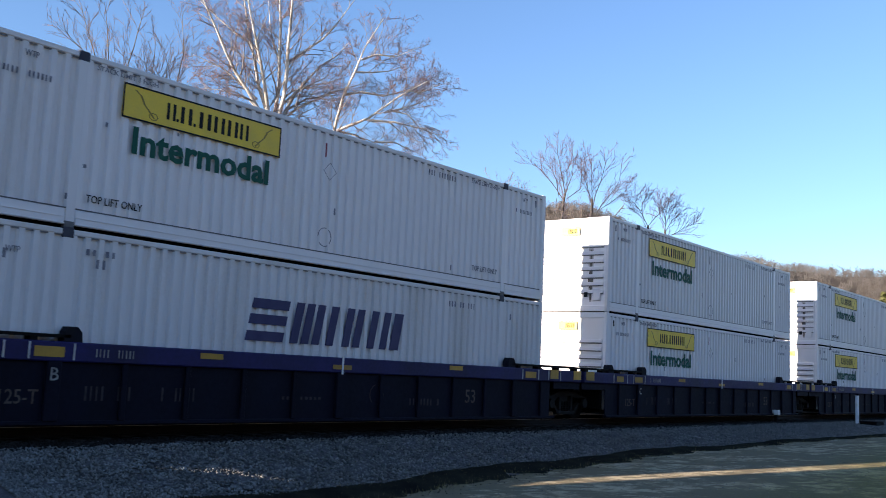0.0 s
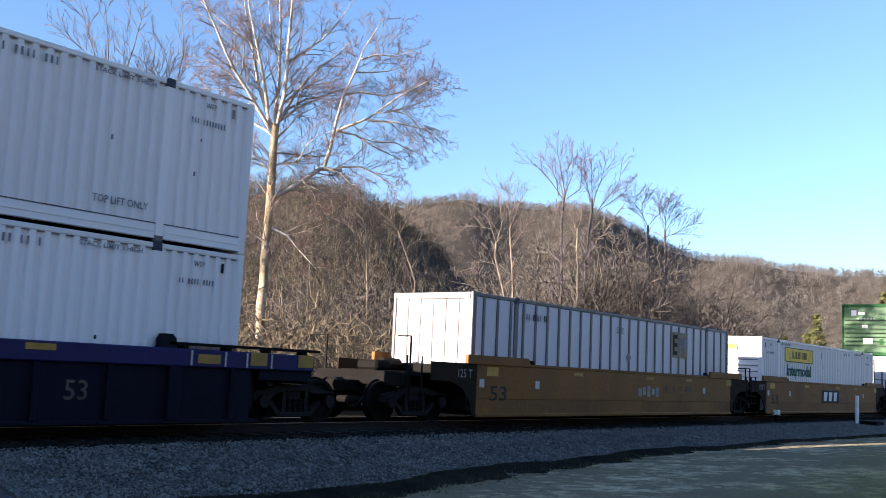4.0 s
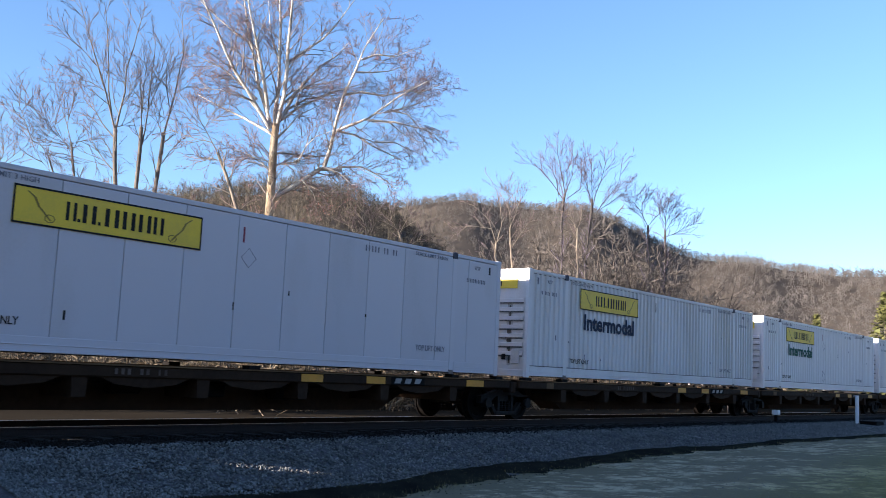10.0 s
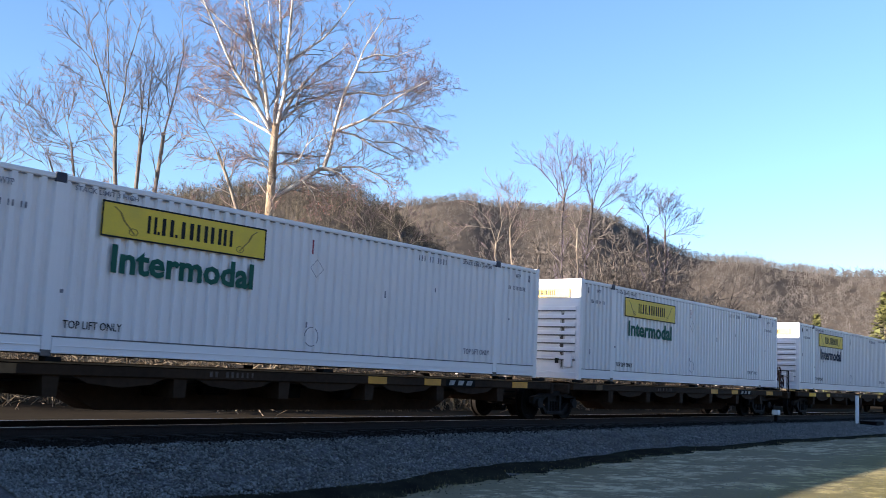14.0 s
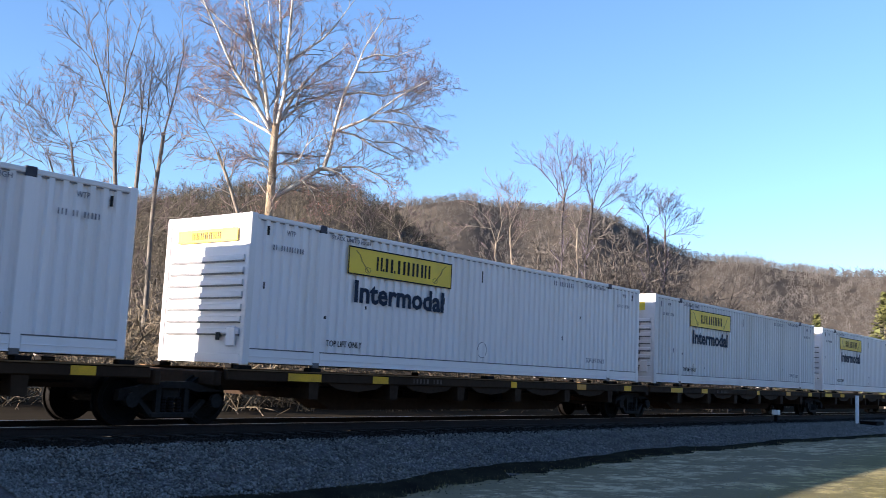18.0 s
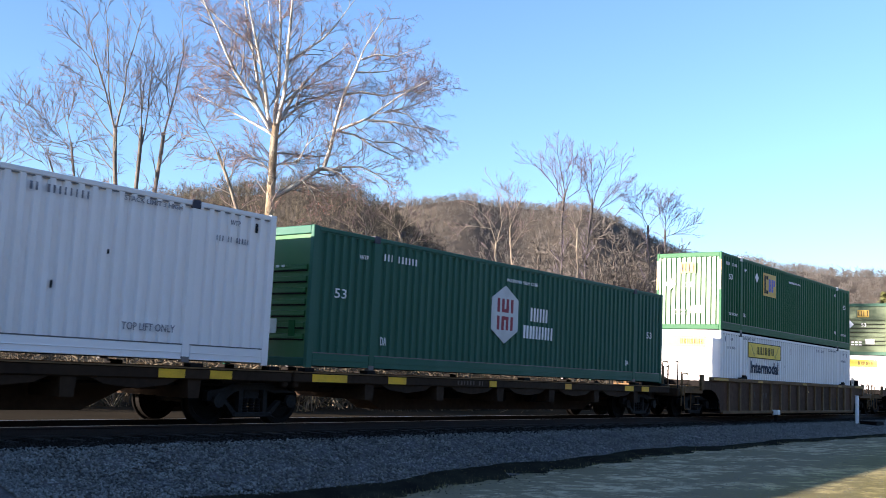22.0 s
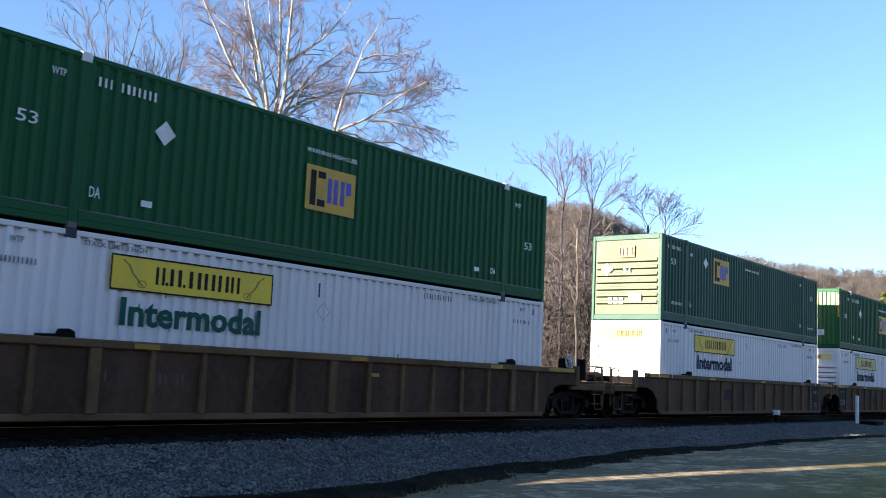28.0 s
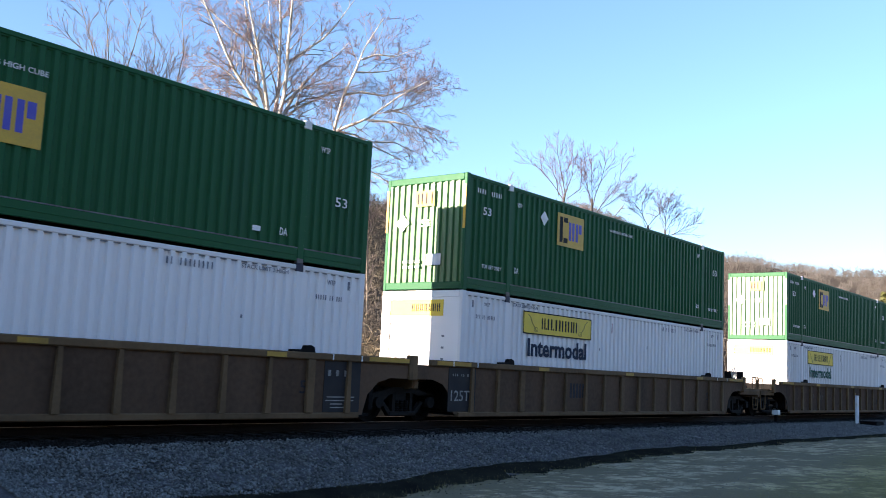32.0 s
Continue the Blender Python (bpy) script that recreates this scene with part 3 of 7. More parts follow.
def white_container(label, ink=INK_BLUE, paint=WHITE, side="folded", board=BANNER, words=True, x0=2.72, seed=1, marks=2, end_sign="mid", stain=False, end="ribs"):
    """The white container with a yellow board on its side."""
    root = container_shell(paint, label, side, "plain" if side == "smooth" else end, post=paint)
    rng = random.Random(seed)
    yellow_board(root, x0, x0 + 3.6, 2.0, 2.6, board, seed)
    if words:
        put_word(root, "Intermodal", x0 + 0.25, 1.41, 3.1, 0.48, ink, bold=0.03)
    put_word(root, "TOP LIFT ONLY", 2.2, 0.45, 1.08, 0.13, BLACK)
    put_word(root, "TOP LIFT ONLY", 12.85, 0.5, 1.08, 0.13, GREY_INK)
    put_word(root, "STACK LIMIT 3 HIGH", 2.2, 2.66, 1.2, 0.085, GREY_INK)
    put_word(root, "STACK LIMIT 3 HIGH", 12.7, 2.66, 1.2, 0.085, GREY_INK)
    put_word(root, "WTP", 0.93, 2.56, 0.24, 0.1, GREY_INK)
    put_word(root, "WTP", 15.0, 2.56, 0.24, 0.1, GREY_INK)
    part("lettering", bars(0.6, 1.45, 2.24, 2.34, 12, -1.29, seed), GREY_INK, root)
    part("lettering", bars(14.7, 15.5, 2.24, 2.34, 12, -1.29, seed + 1), GREY_INK, root)
    part("lettering", bars(11.0, 12.1, 2.55, 2.68, 11, -1.29, seed + 2, 0.6), GREY_INK, root)
    part("red_tag", box(7.58, 7.62, -1.29, -1.284, 2.28, 2.57), MAROON if seed % 2 else BLACK, root, "narrow red mark")
    if marks in (1, 2):
        part("placard_holder", diamond(7.75, 2.0, 0.19, hollow=0.012), GREY_INK, root)
    if marks > 1:
        part("placard_holder", ring(7.7, 0.62, 0.2), GREY_INK, root)
    dots = Mesh()
    for k in range(5):
        dx, dz = rng.uniform(0.4, 15.6), rng.uniform(0.4, 2.0)
        dots.box(dx, dx + rng.uniform(0.03, 0.05), -1.287, -1.283, dz, dz + rng.uniform(0.05, 0.16))
    dots.box(2.1, 2.16, -1.29, -1.284, 1.0, 1.06)
    dots.box(0.42, 0.48, -1.29, -1.284, 2.5, 2.68)
    dots.box(15.62, 15.68, -1.29, -1.284, 2.5, 2.68)
    part("scuff", dots, GREY_INK if seed % 3 else BLACK, root)
    wide = (-0.92, 0.92) if end_sign == "wide" else (-0.28, 0.36)
    if end == "plain":
        sign = end_plate(root, -0.72, 0.98, 2.26, 2.66, board, "sign_panel", -0.004, "yellow sign panel on the end wall")
        blocks = name_blocks(-0.28, 2.37, 0.95, 0.19, 7, -0.006, 0.34, 3)
        blocks.v = [(y, -x, z) for x, y, z in blocks.v]
        part("lettering", blocks, BLACK, sign)
        part("sign_edge", box(-0.008, 0.014, 0.98, 0.998, 2.26, 2.66), BLACK, sign)
        for k in range(5):
            part("lashing_slot", box(-0.003, 0.02, 0.975, 1.0, 0.75 + k * 0.3, 0.9 + k * 0.3), BLACK, root, "short dark slot in the end wall")
        for y in (-0.74, 0.74):
            for k in range(4):
                part("hinge", box(-0.006, 0.014, y - 0.035, y + 0.035, 0.9 + k * 0.28, 0.95 + k * 0.28), FOLD_SHADE, root, "small fitting on the end wall")
    elif end_sign:
        sign = end_plate(root, wide[0], wide[1], 2.36, 2.62, board, "sign_panel", -0.004, "yellow sign panel on the end wall")
        blocks = name_blocks(wide[0] + 0.25 * (wide[1] - wide[0]), 2.42, 0.5 * (wide[1] - wide[0]), 0.14, 7, -0.006, 0.3, 3)
        blocks.v = [(y, -x, z) for x, y, z in blocks.v]
        part("lettering", blocks, BLACK, sign)
    part("hatch", box(-0.012, 0.03, -1.05, -0.78, 0.34, 0.72, c=0.02), paint, root, "small hatch at the foot of the end wall")
    part("vent", box(-0.02, -0.012, -0.62, -0.5, 0.45, 0.6), BLACK, root)
    if stain:
        for wide_, c, z0, z1, x, mat in ((0.11, -0.68, 0.3, 2.05, 0.014, PALE_STAIN), (0.05, -0.69, 0.35, 1.9, 0.01, DOOR_STAIN), (0.09, -0.67, 0.72, 1.25, 0.012, DOOR_STAIN)):
            left, right = [], []
            for k in range(10):
                z = z0 + (z1 - z0) * k / 9
                w = wide_ * (0.35 + 0.65 * math.sin(math.pi * (0.12 + 0.76 * k / 9))) * rng.uniform(0.6, 1.1)
                left.append((c - w, z))
                right.append((c + w * rng.uniform(0.6, 1.0), z))
            m = Mesh().prism(left + right[::-1], -x, -x - 0.003)
            m.v = [(-y + 0.028, xx, z) for xx, y, z in m.v]
            part("stain", m, mat, root, "soot stain")
    return root


def slanted_container(label):
    """The white container with large slanted navy blocks."""
    root = container_shell(OLD_WHITE, label, "folded", "ribs", "shipping_container")
    m, slant = Mesh(), 0.2

    def slab(x0, x1, z0, z1):
        m.prism([(x0 + slant * z0, z0 + 1.32), (x1 + slant * z0, z0 + 1.32), (x1 + slant * z1, z1 + 1.32), (x0 + slant * z1, z1 + 1.32)], -1.292, -1.286)
    for z in (0.0, 0.32, 0.62):
        slab(5.76, 6.72, z, z + 0.19)
    for x in (6.9, 7.2, 7.5, 7.9, 8.38, 8.7, 9.16, 9.56):
        slab(x, x + 0.22, 0.0, 0.81)
    slab(9.9, 10.2, 0.0, 0.81)
    part("name_block", m, NAVY, root, "large slanted navy blue lettering blocks", kind="stuff")
    part("lettering", bars(12.0, 13.1, 2.45, 2.58, 10, -1.29, 5, 0.6), GREY_INK, root)
    put_word(root, "WTP", 0.93, 2.4, 0.24, 0.1, GREY_INK)
    part("lettering", bars(2.3, 2.9, 2.5, 2.6, 5, -1.29, 8), GREY_INK, root)
    dots = Mesh()
    for x in (0.9, 2.5, 2.62, 14.6):
        dots.box(x, x + 0.05, -1.289, -1.283, 2.3, 2.45)
    part("scuff", dots, GREY_INK, root)
    return root


def green_container(label, style="near", paint=GREEN, end="folded", thing="shipping_container", seed=1):
    """The green container with a small mustard emblem panel, white diamonds and numbers."""
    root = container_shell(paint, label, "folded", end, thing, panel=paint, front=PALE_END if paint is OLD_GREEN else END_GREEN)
    x0, z0 = (4.28, 1.64) if style == "near" else (7.03, 1.13)
    plate = part("emblem_panel", box(x0, x0 + 1.45, -1.296, -1.286, z0, z0 + 0.92), MUSTARD, root, "square mustard panel with dark and blue blocks")
    m = Mesh()
    m.box(x0 + 0.12, x0 + 0.28, -1.3, -1.2961, z0 + 0.1, z0 + 0.82)
    for k in (0.1, 0.68):
        m.box(x0 + 0.33, x0 + 0.55, -1.3, -1.2961, z0 + k, z0 + k + 0.14)
    part("dark_block", m, BLACK, plate, kind="stuff")
    m = Mesh()
    for a, b, lo, hi in ((0.62, 0.74, 0.2, 0.72), (0.8, 0.92, 0.2, 0.72), (1.0, 1.12, 0.2, 0.72), (1.17, 1.32, 0.45, 0.72)):
        m.box(x0 + a, x0 + b, -1.3, -1.2961, z0 + lo, z0 + hi)
    part("blue_block", m, VIOLET, plate, kind="stuff")
    if style == "near":
        part("placard", diamond(3.6, 2.28, 0.2), PAPER, root, "white diamond placard")
        part("lettering", bars(0.46, 1.57, 2.46, 2.58, 11, -1.29, seed, 0.66), PAPER, root)
        put_word(root, "53", 0.72, 1.94, 0.36, 0.2, PAPER)
        put_word(root, "WP", 2.25, 2.36, 0.22, 0.13, PAPER)
        put_word(root, "DA", 2.2, 0.62, 0.2, 0.15, PAPER)
        put_word(root, "TOP LIFT ONLY", 0.75, 0.6, 0.85, 0.1, PAPER)
        put_word(root, "DA", 13.7, 0.62, 0.2, 0.15, PAPER)
        put_word(root, "TOP LIFT ONLY", 14.7, 0.6, 0.85, 0.1, PAPER)
        put_word(root, "WARNING HIGH CUBE", 7.3, 2.42, 1.5, 0.085, PAPER)
        put_word(root, "53", 15.1, 1.9, 0.36, 0.2, PAPER)
        put_word(root, "WP", 13.7, 2.4, 0.22, 0.13, PAPER)
    else:
        part("placard", diamond(3.58, 1.9, 0.22), PAPER, root, "white diamond placard")
        part("lettering", bars(2.2, 3.4, 2.4, 2.56, 11, -1.29, seed, 0.66), PAPER, root)
        put_word(root, "53", 0.84, 1.52, 0.36, 0.2, PAPER)
        put_word(root, "WTP", 1.35, 2.4, 0.26, 0.12, PAPER)
        put_word(root, "DA", 2.2, 0.55, 0.2, 0.18, PAPER)
        put_word(root, "WARNING HIGH CUBE", 7.0, 2.3, 1.5, 0.09, PAPER)
        part("label_plate", box(3.2, 3.42, -1.292, -1.286, 0.55, 0.66), PAPER, root)
        put_word(root, "DA", 13.6, 0.5, 0.2, 0.15, PAPER)
        part("label_plate", box(12.9, 13.1, -1.292, -1.286, 0.5, 0.6), PAPER, root)
        put_word(root, "53", 15.1, 1.3, 0.36, 0.2, PAPER)
        put_word(root, "WTP", 14.6, 2.35, 0.26, 0.12, PAPER)
    # the end wall's placard, number, plate and labels
    m = diamond(0, 1.72, 0.22)
    m.v = [(y + 1.27, -x + 0.72, z) for x, y, z in m.v]
    part("placard", m, PAPER, root, "white diamond placard on the end wall")
    sign = end_plate(root, -0.3, 0.3, 2.12, 2.52, MUSTARD, "emblem_panel", -0.02)
    m = Mesh()
    for a, b in ((-0.24, -0.2), (-0.06, -0.02), (0.08, 0.12), (0.2, 0.25)):
        m.box(-0.024, -0.0201, a, b, 2.18, 2.46)
    part("dark_block", m, BLACK, sign)
    put_word(root, "53", 0, 1.55, 0.26, 0.18, PAPER, 0, turn=-90).location = (-0.022, 0.1, 1.6)
    end_plate(root, -0.58, -0.12, 0.62, 0.9, PAPER, "label_plate", -0.03, "white label plate")
    m = Mesh()
    for k in range(3):
        m.box(-0.024, -0.02, 0.1 + 0.2 * k, 0.24 + 0.2 * k, 0.55, 0.62)
        m.box(-0.024, -0.02, 0.1 + 0.2 * k, 0.24 + 0.2 * k, 0.68, 0.76)
    part("lettering", m, PAPER, root)
    if end == "folded":
        for y in (-1.25, 1.25):
            part("reflector_strip", box(-0.02, -0.006, y - 0.035, y + 0.035, 1.5, 2.6), LABEL, root, "yellow reflecting strip")
    return root


def hexagon_container(label, paint):
    """The green container with a white hexagon emblem and white block lettering."""
    root = container_shell(paint, label, "folded", "ribs", "shipping_container", front=SUNLIT_END)
    c = (6.97, 1.57)
    hexa = [(c[0], c[1] - 0.74), (c[0] + 0.6, c[1] - 0.4), (c[0] + 0.6, c[1] + 0.4), (c[0], c[1] + 0.74), (c[0] - 0.6, c[1] + 0.4), (c[0] - 0.6, c[1] - 0.4)]
    plate = part("emblem", Mesh().prism(hexa, -1.298, -1.286), EMBLEM_WHITE, root, "white hexagon emblem with maroon bars")
    for x in (-0.36, -0.155, 0.045, 0.25):
        for z0 in (-0.4, 0.05):
            part("maroon_bar", Mesh().box(c[0] + x, c[0] + x + 0.11, -1.302, -1.2981, c[1] + z0, c[1] + z0 + 0.35), MAROON, plate)
    for z0 in (-0.14, 0.05):
        part("maroon_bar", Mesh().box(c[0] - 0.045, c[0] + 0.045, -1.302, -1.2981, c[1] + z0, c[1] + z0 + 0.09), MAROON, plate)
    part("name_block", name_blocks(8.18, 1.48, 0.9, 0.36, 3, -1.291, 0.2, 4), PAPER, root, "white lettering blocks", kind="stuff")
    part("name_block", name_blocks(7.86, 1.02, 1.5, 0.34, 5, -1.291, 0.2, 6), PAPER, root, "white lettering blocks", kind="stuff")
    part("lettering", bars(2.2, 3.4, 2.4, 2.55, 10, -1.29, 3, 0.66), PAPER, root)
    put_word(root, "53", 0.7, 1.46, 0.36, 0.2, PAPER)
    put_word(root, "WTP", 1.4, 2.34, 0.28, 0.1, PAPER)
    put_word(root, "DA", 2.2, 0.55, 0.2, 0.18, PAPER)
    put_word(root, "DA", 13.6, 0.5, 0.2, 0.15, PAPER)
    put_word(root, "WARNING HIGH CUBE", 7.0, 2.42, 1.5, 0.09, PAPER)
    put_word(root, "53", 15.0, 1.4, 0.36, 0.2, PAPER)
    end_plate(root, -0.35, 0.15, 0.68, 0.98, PAPER, "label_plate", -0.008, "white label plate")
    end_plate(root, -0.9, -0.72, 0.62, 0.95, DARKGREEN, "hatch", -0.012)
    m = Mesh()
    for k in range(6):
        m.box(-0.014, -0.01, -0.5 + 0.17 * k, -0.4 + 0.17 * k, 2.04, 2.09)
    m.box(-0.014, -0.01, -0.1, 0.2, 1.55, 1.72)
    m.box(-0.014, -0.01, 0.5, 0.78, 2.25, 2.55)
    m.box(-0.014, -0.01, 0.05, 0.4, 2.3, 2.45)
    part("lettering", m, PAPER, root)
    return root


def plate_container(label, logo, frame_paint):
    """The white plate container with grey upright posts."""
    root = container_shell(frame_paint, label, "plate", "posts", "shipping_container", panel=WHITE_PLATE)
    x0, z0, w, h = logo
    plate = part("emblem_panel", box(x0, x0 + w, -1.296, -1.289, z0, z0 + h), DULL_EMBLEM, root, "dull brown panel with dark blocks")
    m = Mesh()
    m.box(x0 + 0.1 * w, x0 + 0.2 * w, -1.3, -1.2961, z0 + 0.1 * h, z0 + 0.9 * h)
    for k in (0.1, 0.42, 0.74):
        m.box(x0 + 0.2 * w, x0 + 0.38 * w, -1.3, -1.2961, z0 + k * h, z0 + (k + 0.16) * h)
    part("dark_block", m, BLACK, plate)
    m = Mesh()
    for a, b, lo, hi in ((0.46, 0.53, 0.2, 0.8), (0.55, 0.6, 0.4, 0.7), (0.62, 0.69, 0.2, 0.8), (0.75, 0.82, 0.2, 0.8), (0.82, 0.93, 0.45, 0.8)):
        m.box(x0 + a * w, x0 + b * w, -1.3, -1.2961, z0 + lo * h, z0 + hi * h)
    part("blue_block", m, GREY_INK, plate)
    part("lettering", bars(2.42, 3.5, 2.35, 2.52, 10, -1.291, 4, 0.66), BLACK, root)
    part("placard_holder", diamond(8.26, 1.6, 0.17, -1.291), GREY_INK, root, "grey diamond placard")
    put_word(root, "53 102", 7.44, 2.3, 0.44, 0.2, GREY_INK)
    m = Mesh()
    for x in (7.3, 7.9, 11.6, 12.2):
        m.prism([(x, 0.62), (x + 0.35, 0.62), (x + 0.35, 0.82), (x + 0.2, 0.92), (x, 0.8)], -1.264, -1.2625)
    part("scuff", m, GREY_INK, root)
    return root


# ---- railway trucks and cars ----
WHEEL_R = 0.45


def build_truck(parent, x, name="truck"):
    """A two-axle truck under a car: bolster, two cast side frames, axles, wheels, springs and bearings."""
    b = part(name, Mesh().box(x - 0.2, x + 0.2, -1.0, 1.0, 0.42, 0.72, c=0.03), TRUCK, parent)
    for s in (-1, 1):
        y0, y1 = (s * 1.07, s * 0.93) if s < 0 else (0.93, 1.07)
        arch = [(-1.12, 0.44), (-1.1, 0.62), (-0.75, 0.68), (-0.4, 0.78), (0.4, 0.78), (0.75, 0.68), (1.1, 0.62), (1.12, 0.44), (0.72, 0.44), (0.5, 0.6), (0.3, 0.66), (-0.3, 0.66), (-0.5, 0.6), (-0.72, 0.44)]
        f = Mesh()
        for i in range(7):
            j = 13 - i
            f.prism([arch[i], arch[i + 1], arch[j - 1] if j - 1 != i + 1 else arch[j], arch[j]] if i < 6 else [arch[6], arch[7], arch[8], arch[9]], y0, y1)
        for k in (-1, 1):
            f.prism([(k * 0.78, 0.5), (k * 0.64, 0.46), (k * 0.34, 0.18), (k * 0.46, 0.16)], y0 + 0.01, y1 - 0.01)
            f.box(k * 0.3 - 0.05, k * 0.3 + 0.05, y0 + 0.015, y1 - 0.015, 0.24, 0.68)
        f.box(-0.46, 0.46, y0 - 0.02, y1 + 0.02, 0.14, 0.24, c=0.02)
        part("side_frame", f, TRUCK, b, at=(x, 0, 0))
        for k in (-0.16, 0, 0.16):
            part("spring", SPRING, BLACK_STEEL, b, at=(x + k, s * 1.0, 0.24))
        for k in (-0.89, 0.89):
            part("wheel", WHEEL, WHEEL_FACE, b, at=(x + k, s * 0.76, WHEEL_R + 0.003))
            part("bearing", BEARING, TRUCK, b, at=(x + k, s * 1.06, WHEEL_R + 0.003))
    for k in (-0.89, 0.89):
        part("axle", AXLE, BLACK_STEEL, b, at=(x + k, 0, WHEEL_R))
    return b


def lathe_wheel():
    m, n = Mesh(), 28
    prof = [(-0.07, 0.0), (-0.07, 0.11), (-0.02, 0.14), (-0.01, 0.33), (-0.065, 0.37), (-0.065, 0.45), (0.065, 0.45), (0.07, 0.49), (0.1, 0.49), (0.1, 0.37), (0.04, 0.33), (0.03, 0.14), (0.07, 0.11), (0.07, 0.0)]
    vs = [(r * math.cos(2 * math.pi * k / n), y, r * math.sin(2 * math.pi * k / n)) for k in range(n) for y, r in prof]
    q = len(prof)
    fs = [(k * q + i, k * q + i + 1, (k + 1) % n * q + i + 1, (k + 1) % n * q + i) for k in range(n) for i in range(q - 1)]
    return m.add(vs, fs)


def lathe_spring():
    m, n, q = Mesh(), 8, 11
    vs = [((0.066 if i % 2 else 0.05) * math.cos(2 * math.pi * k / n), (0.066 if i % 2 else 0.05) * math.sin(2 * math.pi * k / n), i * 0.026) for k in range(n) for i in range(q)]
    return m.add(vs, [(k * q + i, k * q + i + 1, (k + 1) % n * q + i + 1, (k + 1) % n * q + i) for k in range(n) for i in range(q - 1)])


SPRING = lathe_spring().data("spring", BLACK_STEEL)
WHEEL = lathe_wheel().data("wheel", WHEEL_FACE)
AXLE = Mesh().cyl((0, 0, 0), 1, 0.085, 1.5, 10).data("axle", BLACK_STEEL)
BEARING = Mesh().cyl((0, 0, 0), 1, 0.13, 0.2, 12, 0.11).data("bearing", TRUCK)
LADDER_RUNG = Mesh().box(0, 0.42, -0.015, 0.015, -0.012, 0.012).data("ladder_rung", BLACK_STEEL)


def bent_pipe(points, r, n=6):
    """One pipe along points in an x, z plane."""
    m = Mesh()
    vs = []
    for k, (x, y, z) in enumerate(points):
        a, b = points[max(0, k - 1)], points[min(len(points) - 1, k + 1)]
        d = Vector((b[0] - a[0], 0, b[2] - a[2])).normalized()
        for q in range(n):
            c, s = r * math.cos(2 * math.pi * q / n), r * math.sin(2 * math.pi * q / n)
            vs.append((x - d.z * c, y + s, z + d.x * c))
    fs = [(k * n + q, k * n + (q + 1) % n, (k + 1) * n + (q + 1) % n, (k + 1) * n + q) for k in range(len(points) - 1) for q in range(n)]
    return m.add(vs, fs + [tuple(range(n)), tuple(range(len(vs) - n, len(vs)))])


def coupler(parent, x, s):
    m = Mesh().box(min(x, x + s * 0.55), max(x, x + s * 0.55), -0.1, 0.1, 0.66, 0.9, c=0.03)
    m.box(min(x + s * 0.5, x + s * 0.85), max(x + s * 0.5, x + s * 0.85), -0.19, 0.17, 0.6, 0.95, c=0.06)
    part("coupler", m, BLACK_STEEL, parent)
    hose = bent_pipe([(x + s * (0.1 + 0.65 * k / 7), -0.42, 0.62 - 0.3 * math.sin(math.pi * k / 7 * 0.8)) for k in range(8)], 0.025)
    part("brake_hose", hose, BLACK, parent)


def handrail(parent, x, y, z0, z1, material=BLACK_STEEL):
    part("handrail", Mesh().box(x - 0.018, x + 0.018, y - 0.018, y + 0.018, z0, z1).box(x - 0.018, x + 0.018, y - 0.018, y + 0.4, z1 - 0.03, z1), material, parent)


def brake_wheel(parent, x, y, z, material=BLACK_STEEL, stand=True, r=0.27):
    """A hand wheel: rim, spokes and hub, on its stand."""
    m = Mesh()
    n = 18
    q = r - 0.035
    for k in range(n):
        a, b = 2 * math.pi * k / n, 2 * math.pi * (k + 1) / n
        m.prism([(x + r * math.cos(a), z + r * math.sin(a)), (x + r * math.cos(b), z + r * math.sin(b)), (x + q * math.cos(b), z + q * math.sin(b)), (x + q * math.cos(a), z + q * math.sin(a))], y - 0.02, y + 0.02)
    for k in range(3):
        a = math.pi * k / 3 + 0.3
        dx, dz = q * math.cos(a), q * math.sin(a)
        nx, nz = -0.014 * math.sin(a), 0.014 * math.cos(a)
        m.prism([(x - dx - nx, z - dz - nz), (x - dx + nx, z - dz + nz), (x + dx + nx, z + dz + nz), (x + dx - nx, z + dz - nz)], y - 0.01, y + 0.01)
    m.cyl((x, y, z), 1, 0.05, 0.1, 10)
    part("brake_wheel", m, material, parent)
    if stand:
        part("brake_stand", box(x - 0.05, x + 0.05, y + 0.02, y + 0.14, 0.95, z + 0.05), BLACK_STEEL, parent)


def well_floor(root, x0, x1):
    part("well_floor", Mesh().box(x0, x1, -1.3, 1.3, 0.16, 0.22), BLACK_STEEL, root)
    cross = box(-0.1, 0.1, -1.38, 1.38, 0.22, WELL_FLOOR).data("cross_bearer", BLACK_STEEL)
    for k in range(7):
        part("cross_bearer", cross, BLACK_STEEL, root, at=(0.5 + k * 2.5, 0, 0))


